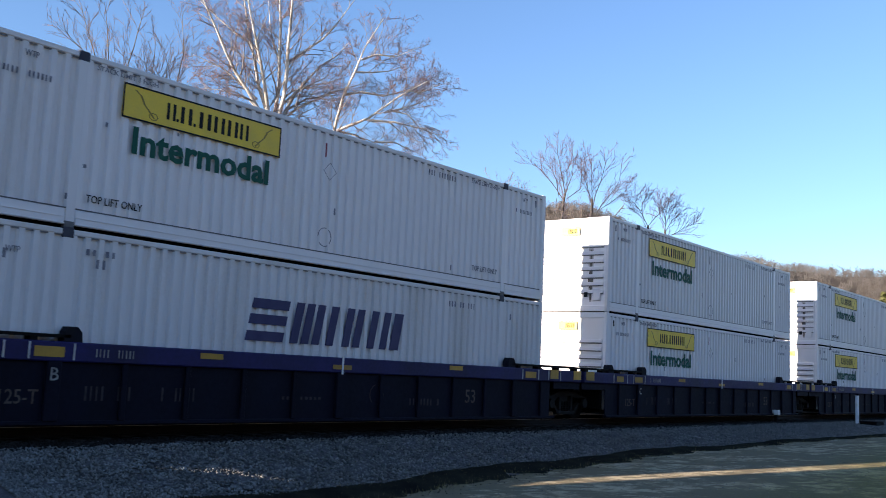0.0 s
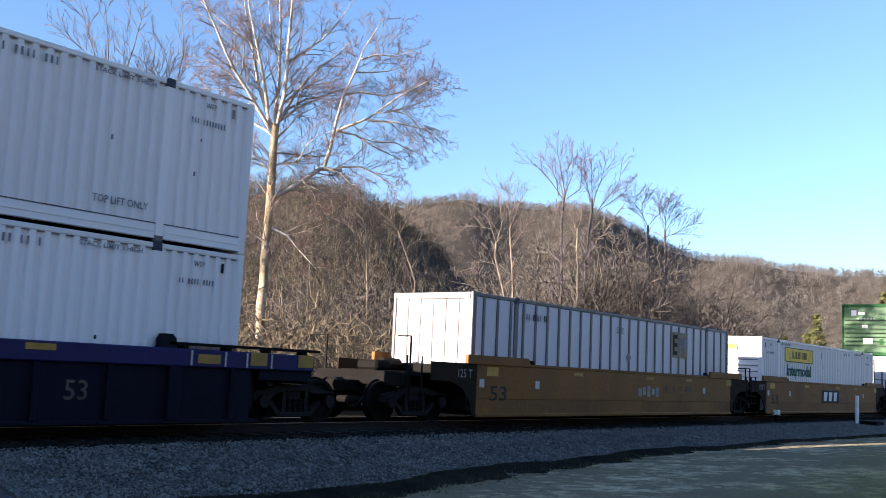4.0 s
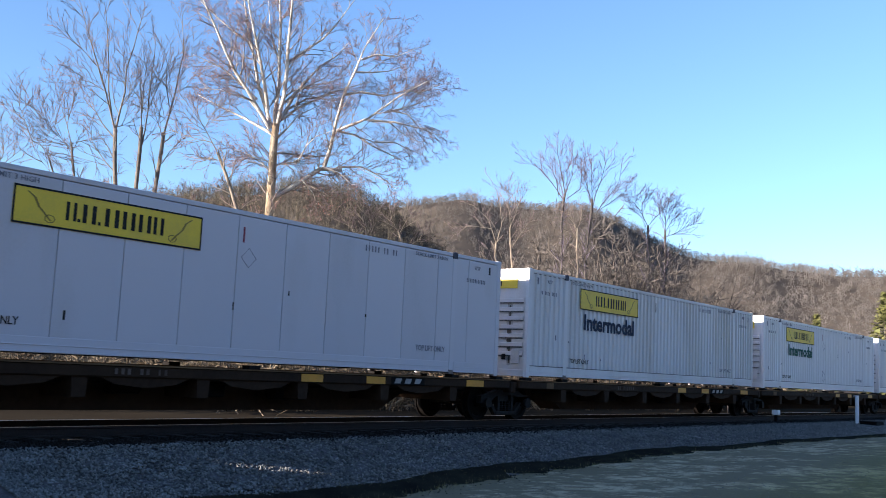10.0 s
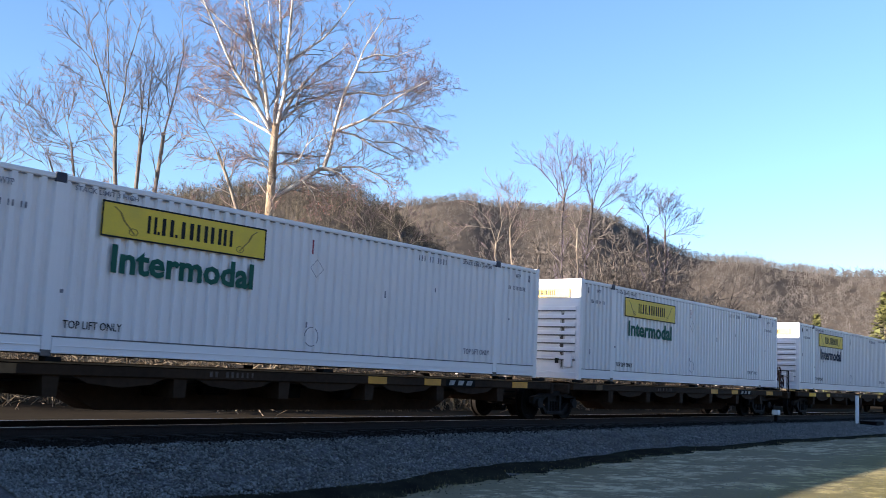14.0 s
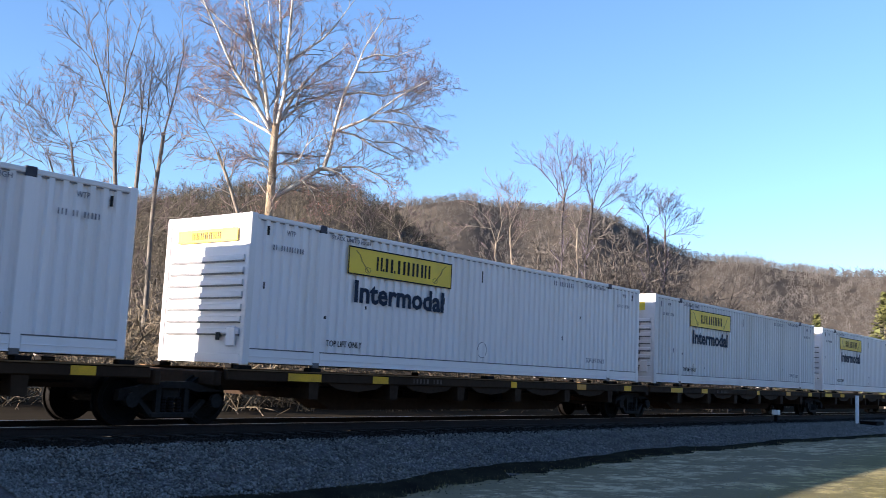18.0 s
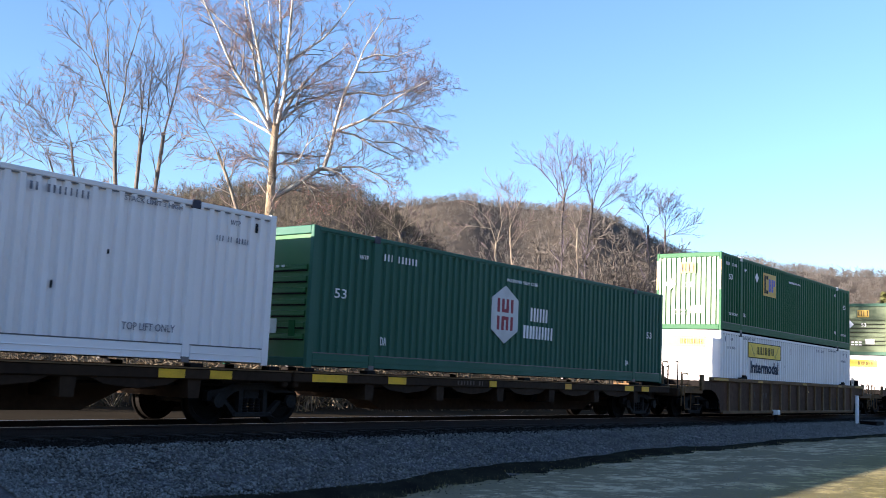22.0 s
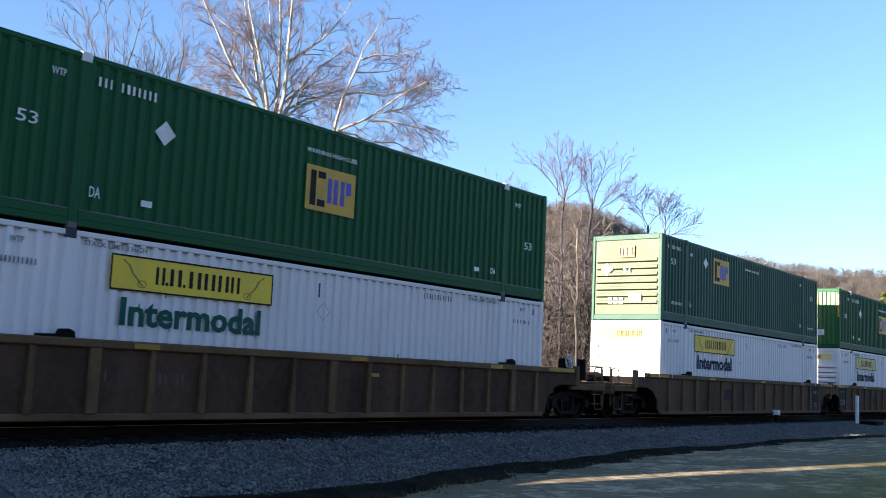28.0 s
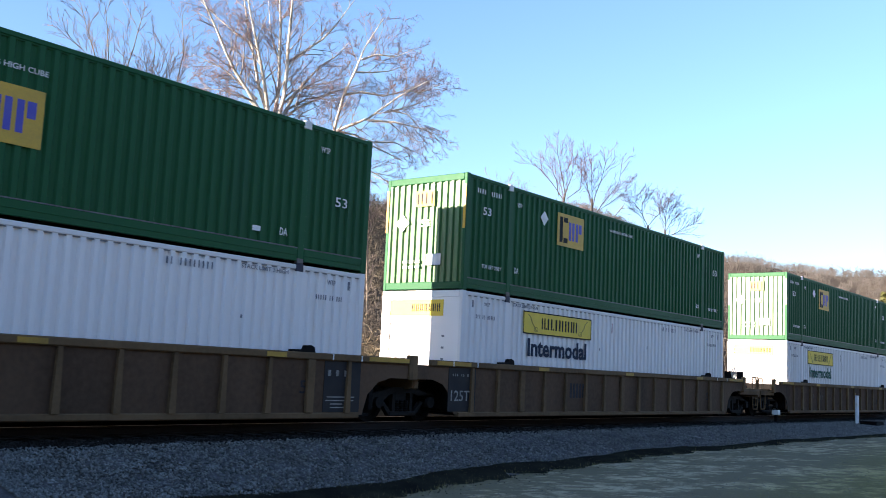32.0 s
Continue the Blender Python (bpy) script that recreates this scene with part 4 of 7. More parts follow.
def end_platform(root, x0, x1, paint, z=1.02, s=-1, rails=True):
    """The short deck above the truck at a car's end, with its bolster beams and steps."""
    a, b = min(x0, x1), max(x0, x1)
    part("end_deck", Mesh().box(a, b, -0.55, 0.55, z - 0.14, z + 0.05, c=0.02).box(a, b, -1.25, 1.25, z - 0.02, z + 0.03), paint, root)
    part("end_beam", box(a, a + 0.18, -1.35, 1.35, z - 0.3, z + 0.02, c=0.03) if s < 0 else box(b - 0.18, b, -1.35, 1.35, z - 0.3, z + 0.02, c=0.03), paint, root)
    part("end_bulkhead", box(max(a, b - 0.12) if s < 0 else a, b if s < 0 else a + 0.12, -1.3, 1.3, 0.3, z + 0.25), BLACK_STEEL, root)
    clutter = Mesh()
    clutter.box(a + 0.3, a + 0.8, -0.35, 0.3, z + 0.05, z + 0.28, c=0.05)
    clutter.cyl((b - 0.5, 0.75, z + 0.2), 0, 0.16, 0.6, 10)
    part("brake_gear", clutter, BLACK_STEEL, root, kind="stuff")


def label_box(root, x, z, w=0.42, h=0.14, material=LABEL, y=-1.5, name="label_plate", label="yellow reflecting label"):
    part(name, box(x, x + w, y - 0.004, y + 0.002, z, z + h), material, root, label)


def ribbed_well_car(label, paint, edge, ends, trucks, black_ends=False, seed=0):
    """A well car with upright side posts. ends: 'c' for a coupled end or 'j' for a shared, jointed end."""
    root = tagged(new("well_car"), label, "rail car")
    rng = random.Random(seed)
    well_floor(root, -0.1, 16.3)
    for s in (-1, 1):
        y = s * 1.44
        lo, hi = min(y, y + s * 0.025), max(y, y + s * 0.025)
        part("side_sheet", box(-0.1, 15.7, lo, hi, 0.2, 1.3), paint, root)
        part("top_chord", box(-1.3, 17.35, min(y - s * 0.02, y + s * 0.09), max(y - s * 0.02, y + s * 0.09), 1.29, 1.43, c=0.02), edge, root)
        part("bottom_chord", box(-0.2, 15.8, min(y - s * 0.05, y + s * 0.07), max(y - s * 0.05, y + s * 0.07), 0.13, 0.25, c=0.02), edge, root)
        rib = Mesh().prism([(-0.07, 0.25), (0.07, 0.25), (0.04, 1.29), (-0.04, 1.29)], min(0, s * 0.08), max(0, s * 0.08)).data("side_post", edge)
        broad = box(-0.1, 0.1, min(0, s * 0.085), max(0, s * 0.085), 0.25, 1.29, c=0.012).data("side_post", edge)
        for k in range(15):
            x = 0.3 + k * 1.08
            part("side_post", broad if k in (2, 7, 13) else rib, edge, root, at=(x, y + s * 0.02, 0))
        for q, e in ((-1, ends[0]), (1, ends[1])):
            def at(x):
                return -x if q < 0 else 15.6 + x
            arch = [(at(0.1), 0.2), (at(0.1), 1.3), (at(2.05), 1.3), (at(2.05), 0.98), (at(1.15), 0.98), (at(0.78), 0.88), (at(0.46), 0.62), (at(0.32), 0.2)]
            m = Mesh()
            for i in ((0, 1, 6, 7), (1, 5, 6), (1, 4, 5), (1, 2, 3, 4)):
                m.prism([arch[k] for k in i], lo, hi)
            part("end_side_plate", m, paint, root)
            x = at(2.05)
            part("grab_plate", box(min(x, at(1.85)), max(x, at(1.85)), lo - 0.05, hi + 0.05, 0.95, 1.5, c=0.02), edge, root)
    for q, e in ((-1, ends[0]), (1, ends[1])):
        far = 3.25 if e == "c" else 1.68
        if q < 0:
            end_platform(root, -far, -0.15, edge, 1.05, -1)
        else:
            end_platform(root, 16.3, 16.2 + far, edge, 1.05, 1)
        if e == "c":
            coupler(root, -far if q < 0 else 16.2 + far, q)
            for y in (-1.25, 1.25):
                handrail(root, -far + 0.1 if q < 0 else 16.1 + far, y, 0.4, 1.55, BROWN_EDGE)
            if q > 0:
                brake_wheel(root, 16.2 + far - 1.1, -0.75, 1.64, WORN_STEEL, r=0.22)
                part("brake_housing", box(16.2 + far - 1.2, 16.2 + far - 1.0, -0.68, -0.4, 1.3, 1.72, c=0.04), BLACK_STEEL, root)
                part("reservoir", Mesh().cyl((16.2 + far - 0.35, -0.7, 1.42), 2, 0.15, 0.62, 12, 0.13), BLACK_STEEL, root, "dark upright air tank")
            tip = -far if q < 0 else 16.2 + far
            inner = -1.7 if q < 0 else 17.4
            for y in (-1.34, 1.34):
                part("side_sill", box(min(inner, tip - q * 0.1), max(inner, tip - q * 0.1), y - 0.05, y + 0.05, 0.84, 1.02, c=0.015), edge, root)
                part("stirrup", bent_pipe([(tip - q * 0.15, y, 0.9), (tip - q * 0.17, y, 0.36), (tip - q * 0.2, y, 0.3), (tip - q * 0.62, y, 0.3), (tip - q * 0.65, y, 0.36), (tip - q * 0.67, y, 0.9)], 0.02), edge, root, "bent steel foot step")
            part("uncoupling_lever", bent_pipe([(tip + q * 0.05, -1.3, 0.95), (tip + q * 0.12, -1.0, 0.86), (tip + q * 0.12, -0.3, 0.86), (tip + q * 0.2, -0.1, 0.95)], 0.016), edge, root)
            part("end_post", bent_pipe([(tip - q * 0.1, -1.28, 1.05), (tip - q * 0.1, -1.28, 1.42), (tip - q * 0.16, -1.28, 1.5), (tip - q * 0.5, -1.28, 1.5), (tip - q * 0.56, -1.28, 1.42), (tip - q * 0.56, -1.28, 1.05)], 0.02), edge, root, "bent grab rail")
        m = Mesh()
        for z in (0.45, 0.72, 0.99):
            m.box(-2.6 if q < 0 else 18.4, -2.2 if q < 0 else 18.8, -1.5, -1.46, z, z + 0.025)
        if e == "c":
            part("ladder", m, edge, root)
    guide = Mesh().prism([(-0.5, 1.43), (0.14, 1.43), (0.12, 1.53), (0.02, 1.57), (-0.12, 1.56), (-0.16, 1.48), (-0.5, 1.47)], -1.5, -1.4).data("guide_bracket", BLACK_STEEL)
    for x in (1.95, 14.3):
        part("guide_bracket", guide, BLACK_STEEL, root, at=(x, 0, 0))
    for x in (3.3, 8.2, 13.2):
        label_box(root, x + rng.uniform(-0.2, 0.2), 1.31, 0.5, 0.09, LABEL_DULL, -1.535)
    label_box(root, -1.1, 1.32, 1.3, 0.09, LABEL_DULL, -1.535)
    label_box(root, 16.0, 1.32, 1.3, 0.09, LABEL_DULL, -1.535)
    if black_ends:
        for x in ((14.75,) if ends == "cj" else (-0.58, 14.75) if ends == "jj" else (-0.58,)):
            board = part("sign_board", box(x, x + 1.06, -1.478, -1.466, 0.26, 1.28), BLACK_PANEL, root, "black panel with white lettering")
            if x < 2:
                put_word(board, "125T", x + 0.1, 0.5, 0.72, 0.25, DULL_MARK, -1.482)
                part("lettering", bars(x + 0.15, x + 0.8, 1.08, 1.14, 8, -1.481, 7), DULL_MARK, board)
            else:
                part("lettering", bars(x + 0.1, x + 0.8, 0.98, 1.1, 3, -1.481, 7), DULL_MARK, board)
                m = Mesh()
                for k, (a, b) in enumerate(((0.1, 0.9), (0.06, 0.88), (0.2, 0.55), (0.2, 0.66))):
                    m.box(x + a, x + b, -1.483, -1.479, 0.55 - 0.07 * k, 0.572 - 0.07 * k)
                part("lettering", m, DULL_MARK, board)
        for x in (-0.5, 0.45, 14.9, 15.75):
            label_box(root, x, 1.3, 0.03, 0.12, PAPER, -1.54, "reflector", "narrow white upright strip")
        put_word(root, "53", 14.1, 0.62, 0.42, 0.26, GHOST, -1.468)
        part("name_block", name_blocks(4.9, 0.62, 1.0, 0.4, 3, -1.468, 0.15, 5), GHOST, root, "faded dark lettering blocks", kind="stuff")
    else:
        part("lettering", bars(2.55, 3.05, 0.75, 0.95, 4, -1.468, seed + 3), FAINT_MARK, root)
        part("lettering", bars(3.6, 4.3, 0.72, 0.92, 6, -1.468, seed + 4), FAINT_MARK, root)
        label_box(root, 9.0, 1.0, 0.3, 0.07, LABEL_DULL, -1.47)
        put_word(root, "53", 13.0, 0.55, 0.35, 0.25, GHOST, -1.468)
    for x in trucks:
        build_truck(root, x)
    return root


def blue_well_car(label, letter, trucks, seed=0):
    """The blue well car: a bright blue top sill, dark posts and panels below, black brackets above."""
    root = tagged(new("well_car"), label, "rail car")
    rng = random.Random(seed)
    well_floor(root, -0.1, 16.3)
    for s in (-1, 1):
        y = s * 1.44
        lo, hi = min(y, y + s * 0.025), max(y, y + s * 0.025)
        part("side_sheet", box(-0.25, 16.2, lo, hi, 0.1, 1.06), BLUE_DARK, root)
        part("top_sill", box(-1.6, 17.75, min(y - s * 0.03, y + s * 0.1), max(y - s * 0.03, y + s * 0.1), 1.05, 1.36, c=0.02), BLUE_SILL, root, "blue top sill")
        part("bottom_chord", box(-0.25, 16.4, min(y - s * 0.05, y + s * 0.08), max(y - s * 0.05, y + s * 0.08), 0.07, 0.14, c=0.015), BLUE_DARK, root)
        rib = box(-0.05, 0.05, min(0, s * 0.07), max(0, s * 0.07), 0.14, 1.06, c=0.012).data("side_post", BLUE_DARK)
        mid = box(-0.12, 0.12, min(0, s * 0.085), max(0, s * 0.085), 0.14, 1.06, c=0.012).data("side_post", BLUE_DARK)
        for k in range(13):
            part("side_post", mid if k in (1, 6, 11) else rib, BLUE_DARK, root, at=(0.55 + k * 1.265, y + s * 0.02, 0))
        for x0, x1 in ((-1.6, -0.25), (16.4, 17.75)):
            part("end_side_plate", box(x0, x1, lo, hi, 0.86, 1.06), BLUE_DARK, root)
    for x0, x1, q in ((-1.66, -0.15, -1), (16.3, 17.8, 1)):
        end_platform(root, x0, x1, BLACK_STEEL, 1.1, q)
        plate = Mesh().box(x0 - 0.1, x1 + 2.2 if q < 0 else x1 + 0.1, -1.52, -1.3, 1.42, 1.47) if q < 0 else Mesh().box(x0 - 2.0, x1 + 0.1, -1.52, -1.3, 1.42, 1.47)
        for k in range(4):
            xx = (x0 if q < 0 else x0 - 1.9) + 0.2 + k * 0.95
            plate.box(xx, xx + 0.12, -1.5, -1.32, 1.36, 1.42)
        part("walkway", plate, BLACK_STEEL, root)
    guide = Mesh().prism([(-0.16, 1.36), (0.16, 1.36), (0.14, 1.52), (0.06, 1.6), (-0.1, 1.6), (-0.15, 1.52)], -1.52, -1.34).data("guide_bracket", NAVY_GRIME)
    for x in (-0.02, 2.1, 14.3):
        part("guide_bracket", guide, NAVY_GRIME, root, "black container guide bracket", at=(x, 0, 0))
    part("reflector", box(8.12, 8.17, -1.55, -1.54, 1.02, 1.38), PAPER, root, "narrow white upright strip")
    label_box(root, 7.86, 1.12, 0.55, 0.09, LABEL_DULL, -1.545)
    label_box(root, 4.55, 1.2, 0.5, 0.1, LABEL_DULL, -1.545)
    label_box(root, 11.7, 1.22, 0.5, 0.1, LABEL_DULL, -1.545)
    for x, w in ((-1.5, 0.45), (0.3, 0.42), (1.45, 0.5), (14.9, 0.5), (16.1, 0.4), (17.3, 0.4)):
        label_box(root, x, 1.12, w, 0.16 if abs(x - 8) < 8 else 0.24, LABEL_DULL, -1.545)
    for x in (0.1, 0.95, 1.35, 2.1, 14.75, 15.5, 16.0, 16.6):
        label_box(root, x, 1.08, 0.035, 0.26, DULL_WHITE, -1.545, "reflector", "narrow white upright strip")
    put_word(root, letter, 1.74, 0.76, 0.14, 0.2, DULL_MARK, -1.56)
    part("lettering", bars(2.4, 3.3, 0.45, 0.68, 9, -1.468, seed, 0.6), GHOST, root)
    part("lettering", bars(3.85, 4.6, 0.45, 0.68, 8, -1.468, seed + 1, 0.6), GHOST, root)
    part("lettering", bars(6.6, 7.7, 0.5, 0.56, 9, -1.468, seed + 2, 0.85), GHOST, root)
    part("emblem", ring(9.3, 0.62, 0.22, -1.47, 14), GHOST, root, kind="stuff")
    part("name_block", bars(10.4, 11.5, 0.4, 0.55, 9, -1.468, seed + 3, 0.8), GHOST, root, kind="stuff")
    put_word(root, "53", 12.45, 0.46, 0.4, 0.32, FAINT_MARK, -1.468)
    part("lettering", bars(2.5, 3.25, 1.14, 1.27, 11, -1.545, seed, 0.5), DULL_MARK, root)
    put_word(root, "125-T", 1.0, 0.4, 0.62, 0.22, FAINT_MARK, -1.468)
    for x in trucks:
        build_truck(root, x)
    return root


def yellow_well_car(label, ends, trucks, board=False, seed=0):
    """The smooth-sided yellow well car, with raised end sills and black ends."""
    root = tagged(new("well_car"), label, "rail car")
    well_floor(root, -0.1, 16.3)
    for s in (-1, 1):
        y = s * 1.46
        lo, hi = min(y, y + s * 0.03), max(y, y + s * 0.03)
        part("side_sheet", box(0.05, 15.75, lo, hi, 0.56, 1.4, c=0.008), YELLOW_CAR, root)
        part("lower_side_sheet", Mesh().prism([(0.05, 0.2), (15.75, 0.2), (15.75, 0.56), (0.05, 0.56)], lo + 0.012 * (s < 0), hi - 0.012 * (s > 0)), YELLOW_CAR, root)
        part("top_chord", box(0.05, 15.75, min(y - s * 0.04, y + s * 0.05), max(y - s * 0.04, y + s * 0.05), 1.38, 1.46, c=0.015), YELLOW_CAR, root)
        part("bottom_flange", box(0.05, 15.75, min(y - s * 0.04, y + s * 0.07), max(y - s * 0.04, y + s * 0.07), 0.12, 0.21, c=0.015), YELLOW_EDGE, root, "brighter lower flange")
        for x0, x1, q in ((-0.4, 2.35, 1), (13.8, 16.7, -1)):
            out = [(x0, 1.4), (x1, 1.4), (x1 - 0.12 if q > 0 else x1, 1.61), (x0 if q > 0 else x0 + 0.12, 1.61)]
            part("end_sill", Mesh().prism(out, lo - 0.06 * (s < 0), hi + 0.06 * (s > 0)), YELLOW_CAR, root, "raised end sill")
        for q, x in ((-1, 0.05), (1, 15.75)):
            m = Mesh()
            arch = [(x, 0.15), (x, 1.4), (x + q * 1.75, 1.4), (x + q * 1.75, 0.98), (x + q * 0.95, 0.95), (x + q * 0.55, 0.8), (x + q * 0.26, 0.5), (x + q * 0.12, 0.15)]
            for i in ((0, 1, 6, 7), (1, 5, 6), (1, 4, 5), (1, 2, 3, 4)):
                m.prism([arch[k] for k in i], lo, hi)
            part("end_side_plate", m, YELLOW_CAR if (q > 0 and ends[1] == "c") else DARK_OCHRE, root, "dark end plate arched over the truck")
    for q, e in ((-1, ends[0]), (1, ends[1])):
        far = 2.6 if e == "c" else 1.65
        if q < 0:
            end_platform(root, -far, -0.1, BLACK_STEEL, 1.1, -1)
        else:
            end_platform(root, 16.25, 16.2 + far, BLACK_STEEL, 1.1, 1)
        x = -far + 0.3 if q < 0 else 15.9 + far
        for y in (-1.35, 1.3):
            handrail(root, x, y, 0.5, 1.95 if e == "c" else 1.85)
        if e == "c":
            coupler(root, -far if q < 0 else 16.2 + far, q)
            if q > 0:
                brake_wheel(root, 18.1, -0.9, 1.8)
                part("brake_cylinder", Mesh().cyl((16.9, -0.8, 1.98), 0, 0.2, 1.0, 14), BLACK_STEEL, root)
        m = Mesh()
        for z in (0.5, 0.78, 1.06):
            m.box(x - 0.25, x + 0.25, -1.5, -1.47, z, z + 0.03)
        m.box(x - 0.27, x - 0.24, -1.5, -1.47, 0.45, 1.5).box(x + 0.24, x + 0.27, -1.5, -1.47, 0.45, 1.5)
        part("ladder", m, BLACK_STEEL, root)
    guide = Mesh().prism([(-0.1, 1.46), (0.1, 1.46), (0.06, 1.56), (-0.06, 1.56)], -1.5, -1.4).data("guide_bracket", BLACK_STEEL)
    for x in (2.5, 13.6):
        part("guide_bracket", guide, BLACK_STEEL, root, at=(x, 0, 0))
    for x in (4.6, 9.0, 11.9):
        label_box(root, x, 1.22, 0.5, 0.1, LABEL_DULL, -1.496)
    label_box(root, 0.45, 1.12, 0.5, 0.22, LABEL_DULL, -1.496)
    label_box(root, 15.3, 1.14, 0.5, 0.22, LABEL_DULL, -1.496)
    for x in (0.16, 2.65, 13.3):
        label_box(root, x, 0.84, 0.2, 0.2, PALE_STAIN, -1.496, "label_plate", "small white label plate")
    put_word(root, "125 T", -0.7, 1.06, 0.55, 0.2, DULL_MARK, -1.5)
    put_word(root, "53", 0.62, 0.52, 0.72, 0.36, GHOST, -1.494)
    if board:
        plate = part("sign_board", box(6.92, 9.4, -1.5, -1.491, 0.58, 1.14), BLACK, root, "black board with white lettering blocks")
        m = Mesh()
        for k in range(3):
            x = 7.1 + k * 0.72
            m.prism([(x + 0.08, 0.66), (x + 0.46, 0.66), (x + 0.62, 1.06), (x + 0.1, 1.06)], -1.503, -1.5001)
        part("white_block", m, PAPER, plate, kind="stuff")
        m = Mesh().prism([(5.4, 0.98), (6.75, 0.96), (6.75, 0.8), (5.7, 0.82)], -1.4925, -1.491)
        m.prism([(9.5, 0.98), (10.5, 0.98), (10.55, 0.84), (9.5, 0.82)], -1.4925, -1.491)
        part("scuff", m, YELLOW_EDGE, root, "pale scuffed patch")
    else:
        plate = part("sign_board", box(10.2, 12.6, -1.498, -1.491, 0.82, 1.12), YELLOW_EDGE, root, "small panel with faded lettering")
        part("lettering", bars(10.35, 11.15, 0.88, 1.06, 4, -1.5, seed, 0.8), FAINT_MARK, plate)
        part("lettering", bars(11.35, 12.4, 0.88, 1.06, 6, -1.5, seed + 2, 0.8), FAINT_MARK, plate)
    if seed == 2:
        m = Mesh()
        for k in range(5):
            m.box(8.5 + k * 0.3, 8.7 + k * 0.3, -1.4925, -1.491, 0.7 + 0.05 * (k % 2), 0.95 + 0.04 * (k % 3))
        part("scuff", m, DULL_MARK, root, "faded painted scrawl")
    for x in trucks:
        build_truck(root, x)
    return root


